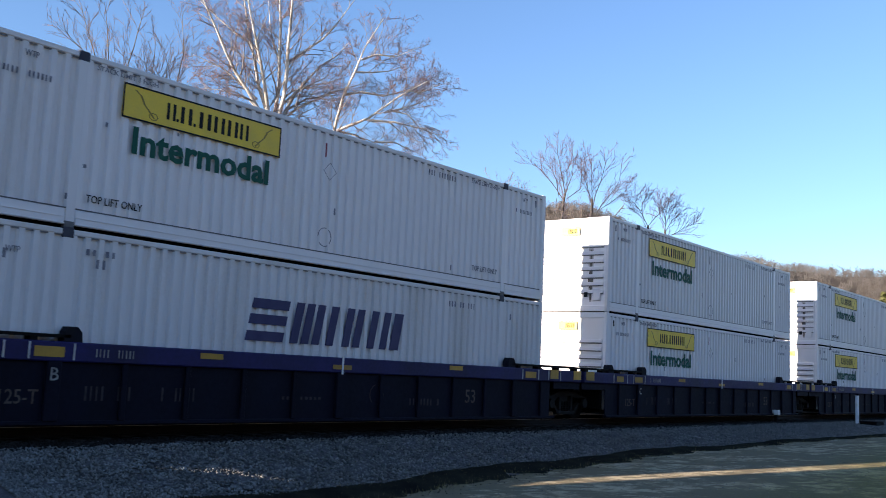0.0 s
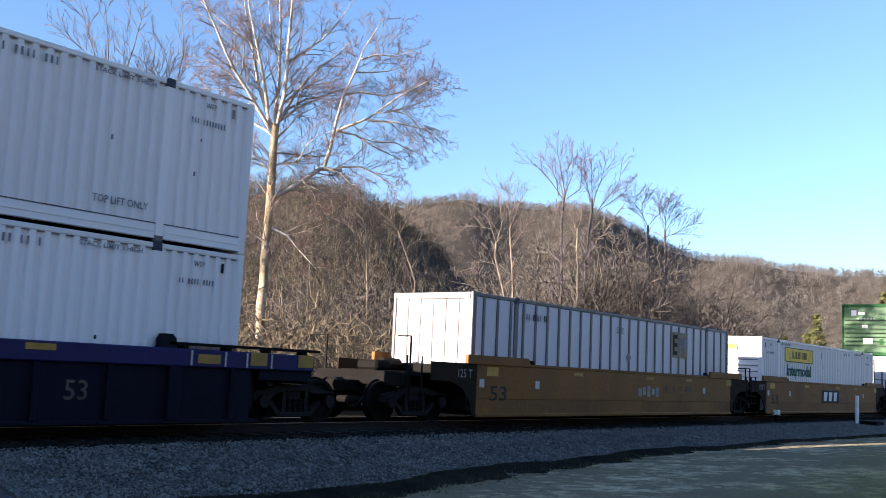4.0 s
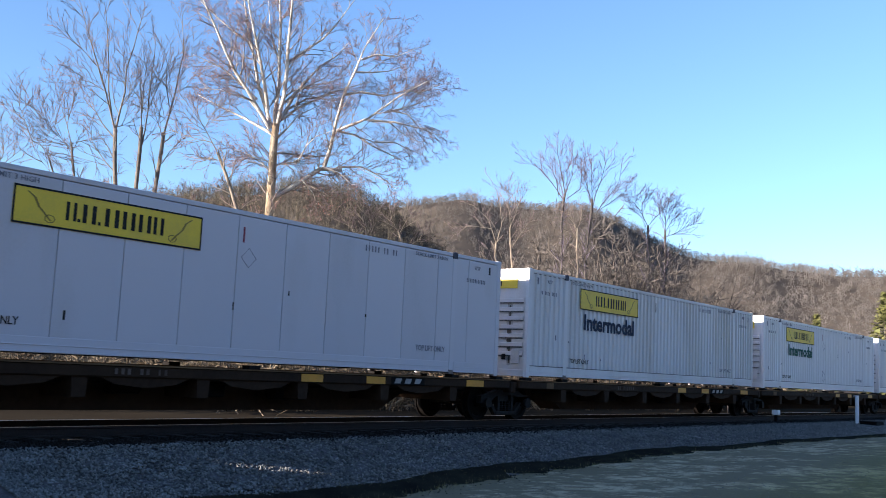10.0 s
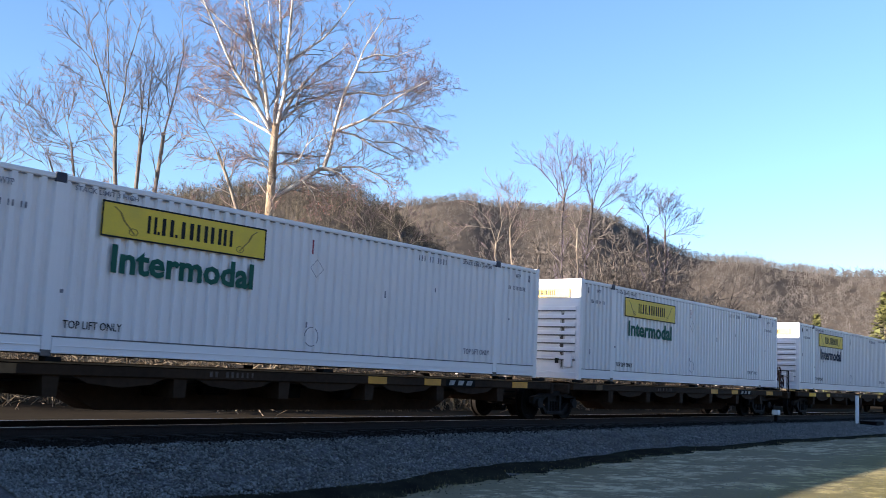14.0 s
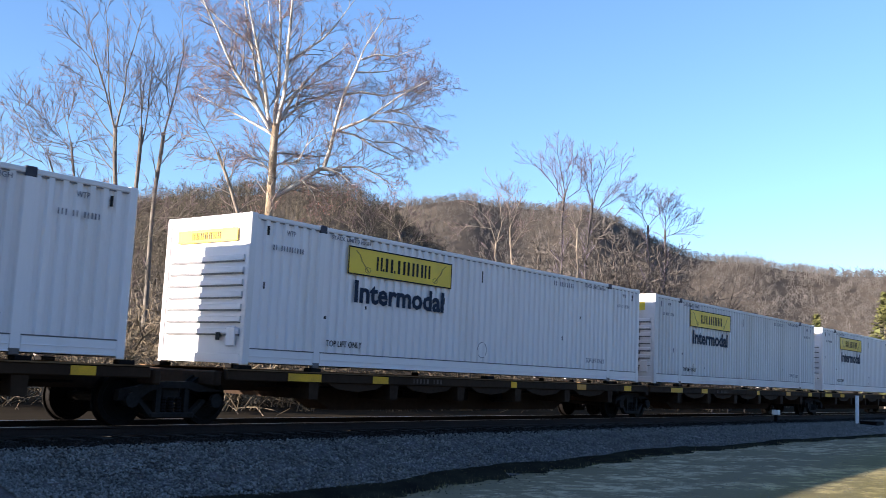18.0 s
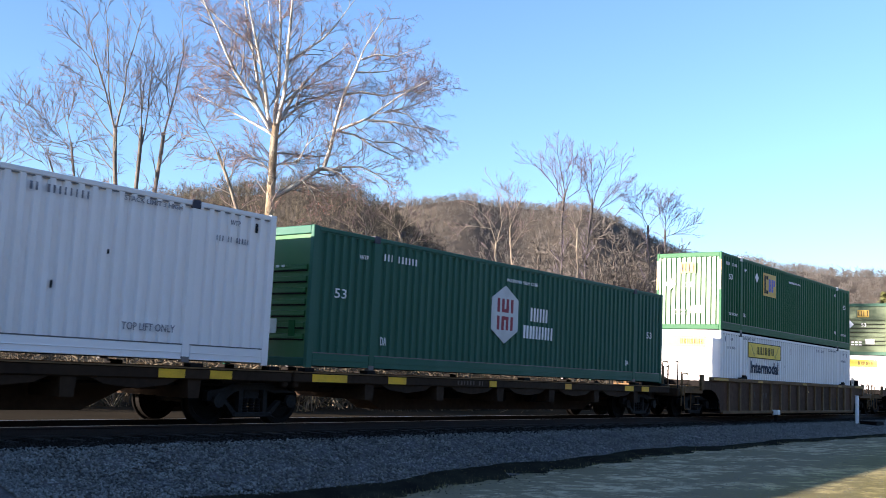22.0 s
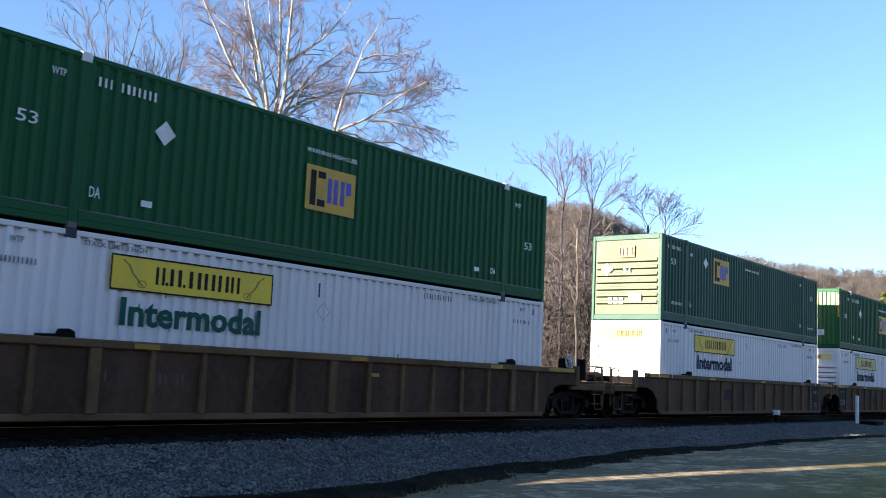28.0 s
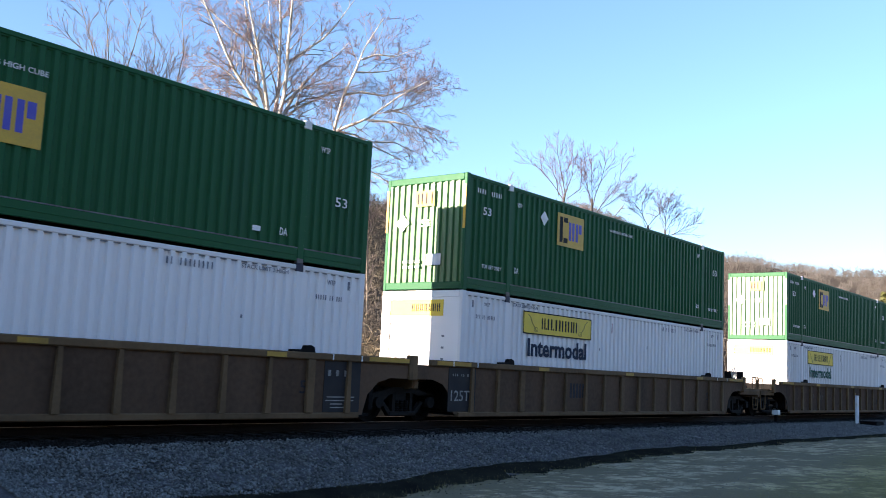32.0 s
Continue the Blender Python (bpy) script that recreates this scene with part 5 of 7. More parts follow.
def spine_car(label, trucks, patches, ends="jj", seed=0):
    """A spine car: a deep middle sill with side beams, cross arms and container pedestals."""
    root = tagged(new("spine_car"), label, "rail car")
    x0, x1 = (-0.55 if ends[0] == "j" else -1.25), (16.75 if ends[1] == "j" else 17.4)
    body = [(x0, 0.62), (x0, 0.98), (x1, 0.98), (x1, 0.62), (13.4, 0.62), (12.6, 0.24), (3.4, 0.24), (2.6, 0.62)]
    m = Mesh()
    m.prism([body[0], body[1], body[2], body[3]], -0.36, 0.36)
    m.prism([body[4], body[5], body[6], body[7]], -0.36, 0.36)
    part("middle_sill", m, SPINE, root)
    for s in (-1, 1):
        y0, y1 = (-1.34, -1.22) if s < 0 else (1.22, 1.34)
        part("side_beam", box(max(x0, -0.3), min(x1, 16.5), y0, y1, 0.83, 1.02, c=0.02), SPINE, root)
        part("side_lip", box(max(x0, -0.3), min(x1, 16.5), y0 - 0.02, y1 + 0.02, 1.02, 1.045), BROWN_EDGE, root)
    arm = Mesh().prism([(-0.12, 0.5), (0.12, 0.5), (0.16, 1.0), (-0.16, 1.0)], -1.3, 1.3).data("cross_arm", SPINE)
    for k in range(6):
        part("cross_arm", arm, SPINE, root, at=(1.95 + k * 2.45, 0, 0))
    web = Mesh()
    for k in range(5):
        a = 3.2 + k * 2.45
        web.prism([(a - 0.9, 0.84), (a + 0.9, 0.84), (a + 0.6, 0.72), (a, 0.66), (a - 0.6, 0.72)], -1.3, -1.24)
    part("side_web", web, SPINE, root)
    ped = box(-0.14, 0.14, -1.34, -1.12, 1.045, 1.12, c=0.01).data("pedestal", BLACK_STEEL)
    for x in (0.12, 1.95, 8.0, 14.2, 16.03):
        part("pedestal", ped, BLACK_STEEL, root, at=(x, 0, 0))
        part("pedestal", ped, BLACK_STEEL, root, at=(x, 2.46, 0))
    gear = Mesh()
    gear.cyl((9.4, -0.75, 0.62), 0, 0.16, 0.9, 12).cyl((5.6, -0.7, 0.66), 0, 0.13, 0.6, 12)
    gear.box(7.2, 7.7, -0.9, -0.5, 0.5, 0.78, c=0.03)
    part("brake_gear", gear, BLACK_STEEL, root, kind="stuff")
    pipe = Mesh().cyl((8.0, -1.0, 0.74), 0, 0.025, 14.5, 6)
    part("brake_pipe", pipe, BLACK_STEEL, root)
    for x, w, mat in patches:
        label_box(root, x, 0.85, w, 0.15, mat, -1.344, label="painted label on the side beam")
    if seed < 5:
        part("sign_board", box(11.9, 13.05, -1.345, -1.341, 0.84, 1.0), BLACK_STEEL, root, "dark board with worn pale blocks")
        m = Mesh()
        for k in range(3):
            m.prism([(12.0 + k * 0.34, 0.87), (12.2 + k * 0.34, 0.87), (12.26 + k * 0.34, 0.98), (12.06 + k * 0.34, 0.98)], -1.348, -1.3451)
        part("lettering", m, DULL_MARK, root)
    part("lettering", bars(5.0, 6.1, 0.88, 0.98, 9, -1.342, seed + 5), FAINT_MARK, root)
    for q, e in ((0, ends[0]), (1, ends[1])):
        x = x0 if q == 0 else x1
        d = -1 if q == 0 else 1
        part("end_beam", box(min(x, x - d * 0.16), max(x, x - d * 0.16), -1.3, 1.3, 0.72, 1.0, c=0.03), SPINE, root)
        if e == "c":
            coupler(root, x, d)
            for y in (-1.25, 1.2):
                handrail(root, x - d * 0.1, y, 0.5, 1.9, BLACK_STEEL)
            part("end_gear", box(x + 0.06, x + 0.26, -0.62, -0.3, 1.62, 1.92, c=0.06) if q == 0 else box(x - 0.7, x - 0.35, -0.7, -0.2, 1.0, 1.75, c=0.06), BLACK_STEEL, root)
            for k in (0.06, 0.22):
                part("gear_leg", box(x + k, x + k + 0.05, -0.6, -0.5, 0.98, 1.55) if q == 0 else box(x - 0.7 + k, x - 0.64 + k, -0.6, -0.5, 0.98, 1.1), BLACK_STEEL, root)
            if q == 1:
                for k in (0.0, 0.36):
                    part("ladder_rail", box(x - 0.7 + k, x - 0.66 + k, -1.02, -0.98, 0.95, 1.72 + 0.1 * k), BROWN_EDGE, root)
                for k in range(3):
                    part("ladder_rung", LADDER_RUNG, BROWN_EDGE, root, at=(x - 0.7, -1.0, 1.18 + 0.26 * k))
                part("grab_rail", bent_pipe([(x - 0.86, -1.05, 1.0), (x - 0.86, -1.05, 1.78), (x - 0.8, -1.05, 1.86), (x - 0.5, -1.05, 1.86), (x - 0.44, -1.05, 1.78)], 0.02), BROWN_EDGE, root)
            if q == 0:
                brake_wheel(root, x + 0.22, -0.78, 1.76, RED_STEEL, False, 0.3)
                brake_wheel(root, x + 0.6, -0.78, 1.38, RED_STEEL, False, 0.25)
                part("end_gear", box(x + 0.46, x + 0.64, -0.6, -0.4, 0.98, 1.44, c=0.05), BLACK_STEEL, root)
    for x in trucks:
        build_truck(root, x)
    return root


# ---- the train, car by car: place along the train at the start ----


def load(thing, u, z):
    """Set a thing in the train; containers are drawn in to their fitted length."""
    boxed = thing.name.startswith("shipping_container")
    u += 0.05 if boxed else 0.0
    MOVERS.append((thing, u, z))
    thing.matrix_basis = pose(u, TRACK_Y, z)
    thing.scale.x = FITTED if boxed else 1.0
    return thing


def again(thing, u, z, label=""):
    """A further thing of the same build."""
    return tagged(load(copy_thing(thing, pose(u, TRACK_Y, z)), u, z), label)


UP = WELL_FLOOR + HIGH + 0.006
box_white = "white corrugated container with yellow sign board"
CAR_BLUE = "dusty blue articulated well car with dark side panels"

# three jointed blue well cars
load(blue_well_car(CAR_BLUE, "B", (-1.65, 17.75), 1), 6.45, 0)
load(blue_well_car(CAR_BLUE, "C", (17.8,), 2), 25.95, 0)
load(blue_well_car(CAR_BLUE, "A", (17.75,), 3), 45.45, 0)
for u in (-36.3, -16.85):
    load(blue_well_car(CAR_BLUE, "A", (17.75,), 4), u, 0)
load(slanted_container("dulled white container with large slanted navy lettering"), 6.45, WELL_FLOOR)
W1 = load(white_container(box_white + ", stacked on another", INK_GREEN, seed=1), 6.45, UP)
W2 = load(white_container(box_white + " and sooty end", INK_GREEN, seed=2, stain=True), 25.95, UP)
W3 = load(white_container(box_white + " in a well car", INK_GREEN, seed=3, marks=1), 25.95, WELL_FLOOR)
again(W2, 45.45, UP)
for u in (-36.3, -16.85):
    again(W1, u, UP)
    again(W3, u, WELL_FLOOR)
again(W3, 45.45, WELL_FLOOR)

# three jointed yellow well cars
CAR_YELLOW = "smooth ochre yellow well car with black ends"
load(yellow_well_car(CAR_YELLOW, "cj", (-1.7, 17.55), seed=2), 68.65, 0)
load(yellow_well_car("smooth ochre yellow well car with black sign board", "jj", (17.75,), board=True, seed=4), 88.0, 0)
load(yellow_well_car(CAR_YELLOW, "jc", (17.65,), seed=6), 107.5, 0)
load(plate_container("white plate container with grey posts in yellow well car", (11.25, 1.73, 1.3, 0.85), POST_GREY), 68.65, WELL_FLOOR)
again(W3, 88.0, WELL_FLOOR, box_white + " in a yellow well car")
load(plate_container("white plate container with grey posts, under a green one", (2.5, 1.35, 0.55, 0.55), OLD_WHITE), 107.5, WELL_FLOOR)
load(hexagon_container("green container with white hexagon emblem, stacked on white one", DARKGREEN), 107.5, UP)

# a train of spine cars with one white container each
OLD = ((1.0, 0.35, BROWN_EDGE), (9.2, 0.6, LABEL_ORANGE), (11.1, 0.6, LABEL_ORANGE), (14.65, 0.7, LABEL_ORANGE))
FRESH = ((1.2, 0.9, LABEL), (3.65, 0.5, LABEL), (8.9, 0.25, LABEL), (12.2, 0.5, LABEL_ORANGE), (15.0, 0.45, LABEL))
WORN = ((0.2, 1.0, LABEL), (2.5, 0.6, LABEL), (6.3, 0.3, LABEL), (9.9, 0.35, LABEL_ORANGE), (13.4, 0.55, LABEL), (14.5, 0.5, LABEL))
CAR_SPINE = "rust brown spine car under a single container"
CAR_SPINE2 = "dark brown spine car with yellow labels, one container"
places = [127.95, 145.2, 162.35, 179.3, 197.3, 215.95, 234.4, 251.45, 268.6, 285.45]
truck_at = [(0.35, 16.75), (16.6,), (17.0,), (17.2,), (14.6,), (1.2, 17.2), (16.1,), (16.5,), (15.8,), (14.9,)]
for i, (u, tr) in enumerate(zip(places, truck_at)):
    ends = ("c" if i in (0, 5) else "j") + ("c" if i in (4, 9) else "j")
    load(spine_car(CAR_SPINE if i < 5 else CAR_SPINE2, tr, OLD if i < 5 else FRESH if i < 8 else WORN, ends, i), u, 0)
load(white_container("smooth white refrigerated container with yellow board on spine car", paint=WHITE_PLATE, side="smooth", words=False, x0=3.0, seed=9, marks=1, end_sign="wide"), 127.95, DECK)
S1 = load(white_container(box_white + ", dirty end, on spine car", INK_BLUE, paint=OLD_WHITE, seed=4, marks=0, stain=True, end_sign="wide"), 145.2, DECK)
S2 = load(white_container(box_white + ", green lettering, on spine car", INK_GREEN, seed=5, stain=True, end_sign="wide"), 162.28, DECK)
S3 = load(white_container(box_white + ", blue lettering, on spine car", INK_BLUE, seed=6, marks=3, end_sign="wide"), 215.95, DECK)
again(S2, 179.15, DECK)
again(S2, 197.3, DECK)
again(S3, 234.4, DECK)
again(S1, 251.45, DECK)
again(S3, 268.5, DECK)
load(hexagon_container("teal green container with white hexagon emblem on spine car", TEAL), 285.45, DECK)

# brown well cars, each coupled by itself, then a jointed set of three, then more
CAR_BROWN = "rusty brown ribbed well car"
B1 = load(ribbed_well_car(CAR_BROWN, BROWN_CAR, BROWN_EDGE, "cc", (-1.65, 17.8), seed=1), 306.2, 0)
for u in (329.3, 352.3):
    again(B1, u, 0)
CAR_TAN = "weathered ochre ribbed well car of a jointed set"
load(ribbed_well_car(CAR_TAN, TAN_CAR, TAN_EDGE, "cj", (-1.65, 17.75), True, 2), 375.35, 0)
load(ribbed_well_car(CAR_TAN, TAN_CAR, TAN_EDGE, "jj", (17.7,), True, 3), 394.6, 0)
load(ribbed_well_car(CAR_TAN, TAN_CAR, TAN_EDGE, "jc", (17.8,), True, 4), 414.0, 0)
for u in (436.7, 459.7):
    again(B1, u, 0)
GREEN_TOP = "green container with mustard emblem, stacked on white one"
E1 = load(green_container(GREEN_TOP, "near", GREEN, "folded", seed=1), 306.2, UP)
E2 = load(green_container("faded " + GREEN_TOP, "near", OLD_GREEN, "ribs", seed=2), 329.3, UP)
E3 = load(green_container(GREEN_TOP + ", yellow strips", "far", GREEN, "folded", seed=3), 352.3, UP)
again(E2, 375.35, UP)
again(E3, 394.6, UP)
again(E1, 414.0, UP)
again(E1, 436.7, UP)
again(E2, 459.7, UP)
D1 = load(white_container(box_white + " under a green one", INK_BLUE, seed=7, marks=0, end="plain"), 306.2, WELL_FLOOR)
D2 = load(white_container(box_white + ", green lettering, under green one", INK_GREEN, seed=8, marks=1, end="plain"), 352.3, WELL_FLOOR)
load(white_container("white corrugated container with faded yellow board, under green one", INK_BLUE, board=FADED_BANNER, seed=10, marks=0, end_sign="wide"), 394.6, WELL_FLOOR)
for u in (329.3, 375.35, 414.0):
    again(D1, u, WELL_FLOOR)
for u in (436.7, 459.7):
    again(D2, u, WELL_FLOOR)

# ---- ground, track and bank ----
GROUND = -0.40


def lot_height(x, y):
    """The lot falls towards the bank and rises gently along it."""
    return -0.494 + 0.018 * (np.clip(x, -4, 33) - 22) - 0.043 * (np.clip(y, -4, 11.5) - 7)


def toe(x):
    """Where the stone bank meets the lot."""
    return np.interp(x, (6, 13, 20, 25, 29, 33, 40, 60), (10.1, 10.5, 11.0, 10.9, 10.5, 10.0, 9.5, 9.2))


def bank_height(x, y):
    foot = toe(x)
    low = lot_height(x, foot)
    up = np.clip((y - foot) / (13.25 - foot), -0.3, 1)
    near = np.where(up < 0, low - 0.05 + up * 0.3, low - 0.05 * (1 - up) + (-0.225 - low) * up)
    far = np.interp(y, (13.25, 13.7, 17.55, 18.1, 20.5, 22.0), (-0.225, -0.2, -0.2, -0.225, -0.33, GROUND - 0.02))
    return np.where(y < 13.25, near, far)


def sheet(name, xs, ys, height, material, kind="structure", label="", category=""):
    """A sheet over the lines xs and ys, at the height given by a function of x and y."""
    gx, gy = np.meshgrid(xs, ys, indexing="ij")
    co = np.stack([gx, gy, height(gx, gy)], -1).reshape(-1, 3)
    i, j = np.meshgrid(np.arange(len(xs) - 1), np.arange(len(ys) - 1), indexing="ij")
    a = (i * len(ys) + j).ravel()
    me = fast_mesh(name, co, np.stack([a, a + len(ys), a + len(ys) + 1, a + 1], 1), material)
    me.shade_smooth()
    return tagged(new(name, me), label, category, kind=kind)


def ripple(x, y, s=1.0):
    return (np.sin(x * 0.9 * s + 1.7 * np.sin(y * 0.43 * s)) + np.sin(y * 1.3 * s + 1.1 * np.sin(x * 0.6 * s + 2)) + 0.6 * np.sin((x + y) * 2.3 * s)) / 2.6


far_lines = np.array([60, 90, 140, 220, 400, 800, 1600, 3000.0])
xs = np.concatenate([-far_lines[::-1], np.arange(-50, 51, 1.0), far_lines])
ys = xs.copy()
sheet("ground", xs, ys, lambda x, y: np.where(y < 16, -1.3, GROUND - 0.05) + 0.03 * ripple(x, y, 0.7) * (np.hypot(x, y) < 55), LITTER, label="flat valley ground with leaf litter and dry grass", category="ground")
sheet("gravel_lot", np.concatenate([np.arange(-60, 0, 4.0), np.arange(0, 50, 0.35), np.arange(50, 400, 8.0)]), np.concatenate([np.arange(-60, 2, 4.0), np.arange(2, 12.3, 0.3)]),
      lambda x, y: lot_height(x, y) + 0.005 * ripple(x, y, 1.3) + 0.003 * ripple(x + 9, y, 4.1), LOT, label="pale gravel lot beside the railway", category="ground")
bx = np.concatenate([np.arange(-200, 0, 8.0), np.arange(0, 70, 0.3), np.arange(70, 800, 8.0)])
by = np.concatenate([np.linspace(8.9, 13.7, 33), np.linspace(14.0, 22, 18)])
sheet("ballast_bed", bx, by, lambda x, y: bank_height(x, y) + 0.022 * ripple(x, y, 5.0) * (np.abs(y - TRACK_Y) > 1.4), BALLAST_BED, label="bank of grey crushed stone under the track", category="ballast")
# near-black stone strip along the ties
sheet("stained_shoulder", bx, np.linspace(13.35, 17.9, 20), lambda x, y: bank_height(x, y) + 0.012 + 0.014 * ripple(x, y, 6.0), DARK_STONE, label="near-black stone along the ties", category="ballast")


def verge_edge(x):
    return toe(x) + 0.05 + 0.1 * np.sin(x * 0.83 + 1) + 0.03 * np.sin(x * 2.3)


vx = np.concatenate([np.arange(0, 60, 0.12), np.arange(60, 300, 4.0)])
gx, gy = np.meshgrid(vx, np.linspace(0, 1, 9), indexing="ij")
wide = np.interp(gx, (8, 16, 24, 32, 60), (0.85, 0.68, 0.6, 0.5, 0.45))
vy = verge_edge(gx) - 0.1 * wide + gy * wide + (0.14 * np.sin(gx * 2.9 + 2 * np.sin(gx * 0.7)) + 0.09 * np.sin(gx * 5.1) + 0.05 * np.sin(gx * 11.7 + 1)) * (1 - gy)
vz = np.maximum(bank_height(gx, vy), lot_height(gx, vy)) + 0.05 * np.sin(gy * math.pi) - 0.02 * (gy < 0.01) + 0.008 * ripple(gx, vy, 6) + 0.014
co = np.stack([gx, vy, vz], -1).reshape(-1, 3)
i, j = np.meshgrid(np.arange(len(vx) - 1), np.arange(8), indexing="ij")
a = (i * 9 + j).ravel()
tagged(new("verge", fast_mesh("verge", co, np.stack([a, a + 9, a + 10, a + 1], 1), VERGE)), "strip of dark soil and weeds below the stone bank", "verge", kind="structure")

# crushed stone on the bank
rng = np.random.default_rng(5)
OCTA = np.array([(1, 0, 0), (-1, 0, 0), (0, 1, 0), (0, -1, 0), (0, 0, 1), (0, 0, -1)], float)
OCTA_F = np.array([(0, 2, 4), (2, 1, 4), (1, 3, 4), (3, 0, 4), (2, 0, 5), (1, 2, 5), (3, 1, 5), (0, 3, 5)])


def pebbles(name, x, y, z, size, material, label, category):
    n = len(x)
    v = OCTA[None] * size[:, None, None] * rng.uniform(0.55, 1.15, (n, 6, 1)) + rng.normal(0, 0.16, (n, 6, 3)) * size[:, None, None]
    ang = rng.uniform(0, 6.28, n)
    c, s = np.cos(ang)[:, None], np.sin(ang)[:, None]
    v = np.stack([v[..., 0] * c - v[..., 1] * s, v[..., 0] * s + v[..., 1] * c, v[..., 2] * 0.75], -1)
    v += np.stack([x, y, z], -1)[:, None]
    f = (OCTA_F[None] + 6 * np.arange(n)[:, None, None]).reshape(-1, 3)
    return tagged(new(name, fast_mesh(name, v.reshape(-1, 3), f, material)), label, category, kind="stuff")


n = 60000
x = 6.5 + 58 * rng.uniform(0, 1, n) ** 1.7
y = rng.uniform(9.35, 13.5, n)
keep = y > verge_edge(x) + rng.uniform(0.3, 0.75, n)
x, y = x[keep], y[keep]
pebbles("ballast_stones", x, y, bank_height(x, y) + 0.012, rng.uniform(0.02, 0.042, len(x)), BALLAST, "loose grey crushed stone", "ballast")
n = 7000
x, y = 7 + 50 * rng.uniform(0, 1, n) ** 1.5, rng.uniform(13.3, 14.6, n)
pebbles("stained_stones", x, y, bank_height(x, y) + 0.012, rng.uniform(0.022, 0.045, n), DARK_STONE, "dark crushed stone beside the ties", "ballast")
n = 3200
x, y = 9 + 30 * rng.uniform(0, 1, n) ** 1.3, rng.uniform(3.6, 10.6, n)
pebbles("gravel", x, y, lot_height(x, y) + 0.004, rng.uniform(0.005, 0.016, n), BALLAST, "scattered pale gravel on the lot", "gravel")
n = 2200
x = 7 + 45 * rng.uniform(0, 1, n) ** 1.4
y = verge_edge(x) + 0.1 - rng.exponential(0.1 + 0.16 * (0.5 + 0.5 * np.sin(x * 1.9 + 3 * np.sin(x * 0.37))), n)
pebbles("soil_crumbs", x, y, lot_height(x, y) + 0.008, rng.uniform(0.006, 0.02, n), VERGE, "dark soil crumbs spilt along the lot's edge", "soil")

# weeds along the verge
n = 42000
x = 7 + 48 * rng.uniform(0, 1, n) ** 1.4
y = verge_edge(x) + rng.normal(0.15, 0.28, n)
lawn = rng.uniform(0, 1, n) < 0.85
x = np.where(lawn, rng.uniform(12, 36, n), x)
y = np.where(lawn, 6.4 + 0.11 * (x - 19) - 3.5 * rng.uniform(0, 1, n) ** 0.7, y)
z = np.maximum(bank_height(x, y), lot_height(x, y)) - 0.01
h, lean, ang = rng.uniform(0.03, 0.1, n) * np.where(lawn, 0.55, 1.0), rng.uniform(0, 0.09, n), rng.uniform(0, 6.28, n)
w = 0.006
p0 = np.stack([x - w, y, z], -1)
p1 = np.stack([x + w, y, z], -1)
p2 = np.stack([x + lean * np.cos(ang), y + lean * np.sin(ang), z + h], -1)
co = np.stack([p0, p1, p2], 1).reshape(-1, 3)
tagged(new("verge_grass", fast_mesh("verge_grass", co, np.arange(3 * n).reshape(-1, 3), GRASS)), "short dry winter grass along the verge", "grass", kind="stuff")

# rails and ties
rail_line = [(-0.07, -0.172), (0.07, -0.172), (0.07, -0.155), (0.012, -0.135), (0.012, -0.045), (0.036, -0.035), (0.036, -0.006), (-0.036, -0.006), (-0.036, -0.035), (-0.012, -0.045), (-0.012, -0.135), (-0.07, -0.155)]
for s in (-1, 1):
    m = Mesh()
    vs = [(xx, TRACK_Y + s * 0.755 + yy, zz) for xx in (-200.0, 800.0) for yy, zz in rail_line]
    k = len(rail_line)
    m.add(vs, [(i, (i + 1) % k, (i + 1) % k + k, i + k) for i in range(k)])
    rail = tagged(new("rail", m.data("rail", RAIL_SIDE)), "rusty steel rail with a polished top", "rail", "rails of the track", "structure")
    part("rail_head", box(-200, 800, TRACK_Y + s * 0.755 - 0.034, TRACK_Y + s * 0.755 + 0.034, -0.006, 0.0), RAIL_TOP, rail, "polished running surface")
tie_me = box(-0.115, 0.115, -1.3, 1.3, -0.36, -0.168, c=0.015).data("tie", TIE_WOOD)
tie_root = tagged(new("track_ties"), "creosoted timber ties in the stone bed", "ties", kind="structure")
tie_rng = random.Random(3)
for k in range(150):
    t = part("tie", tie_me, TIE_WOOD, tie_root, at=(3.0 + k * 0.54 + tie_rng.uniform(-0.03, 0.03), TRACK_Y + tie_rng.uniform(-0.04, 0.04), tie_rng.uniform(-0.012, 0.004)), turn=tie_rng.uniform(-1, 1))
m = Mesh()
for k in range(700):
    xx = 84.2 + k * 0.54
    m.box(xx - 0.115, xx + 0.115, TRACK_Y - 1.3, TRACK_Y + 1.3, -0.36, -0.168)
far_ties = part("far_ties", m, TIE_WOOD, tie_root)
tagged(far_ties, kind="stuff")

# a white marker post and a low dark box beside the track, and a small white block at the rail
PX, PY = 46.0, 12.75
PZ = float(bank_height(PX, PY))
marker = tagged(new("marker_post"), "white painted marker post standing in the ballast", "post")
part("post", box(-0.12, 0.12, -0.05, 0.05, -0.1, 1.2, c=0.015), POST_WHITE, marker)
part("cap", box(-0.13, 0.13, -0.06, 0.06, 1.2, 1.23, c=0.01), POST_WHITE, marker)
marker.matrix_basis = pose(PX, PY, PZ)
cover = tagged(new("cable_box"), "low dark cable box on the ballast", "box")
part("body", box(-0.35, 0.9, -0.35, 0.35, -0.12, 0.13, c=0.03), BLACK_STEEL, cover)
part("lid", box(-0.38, 0.93, -0.38, 0.38, 0.13, 0.17, c=0.015), BLACK_STEEL, cover)
cover.matrix_basis = pose(PX + 0.15, PY - 0.5, float(bank_height(PX, PY - 0.5)))
block = tagged(new("marker_block"), "small white marker block on a dark stand", "marker")
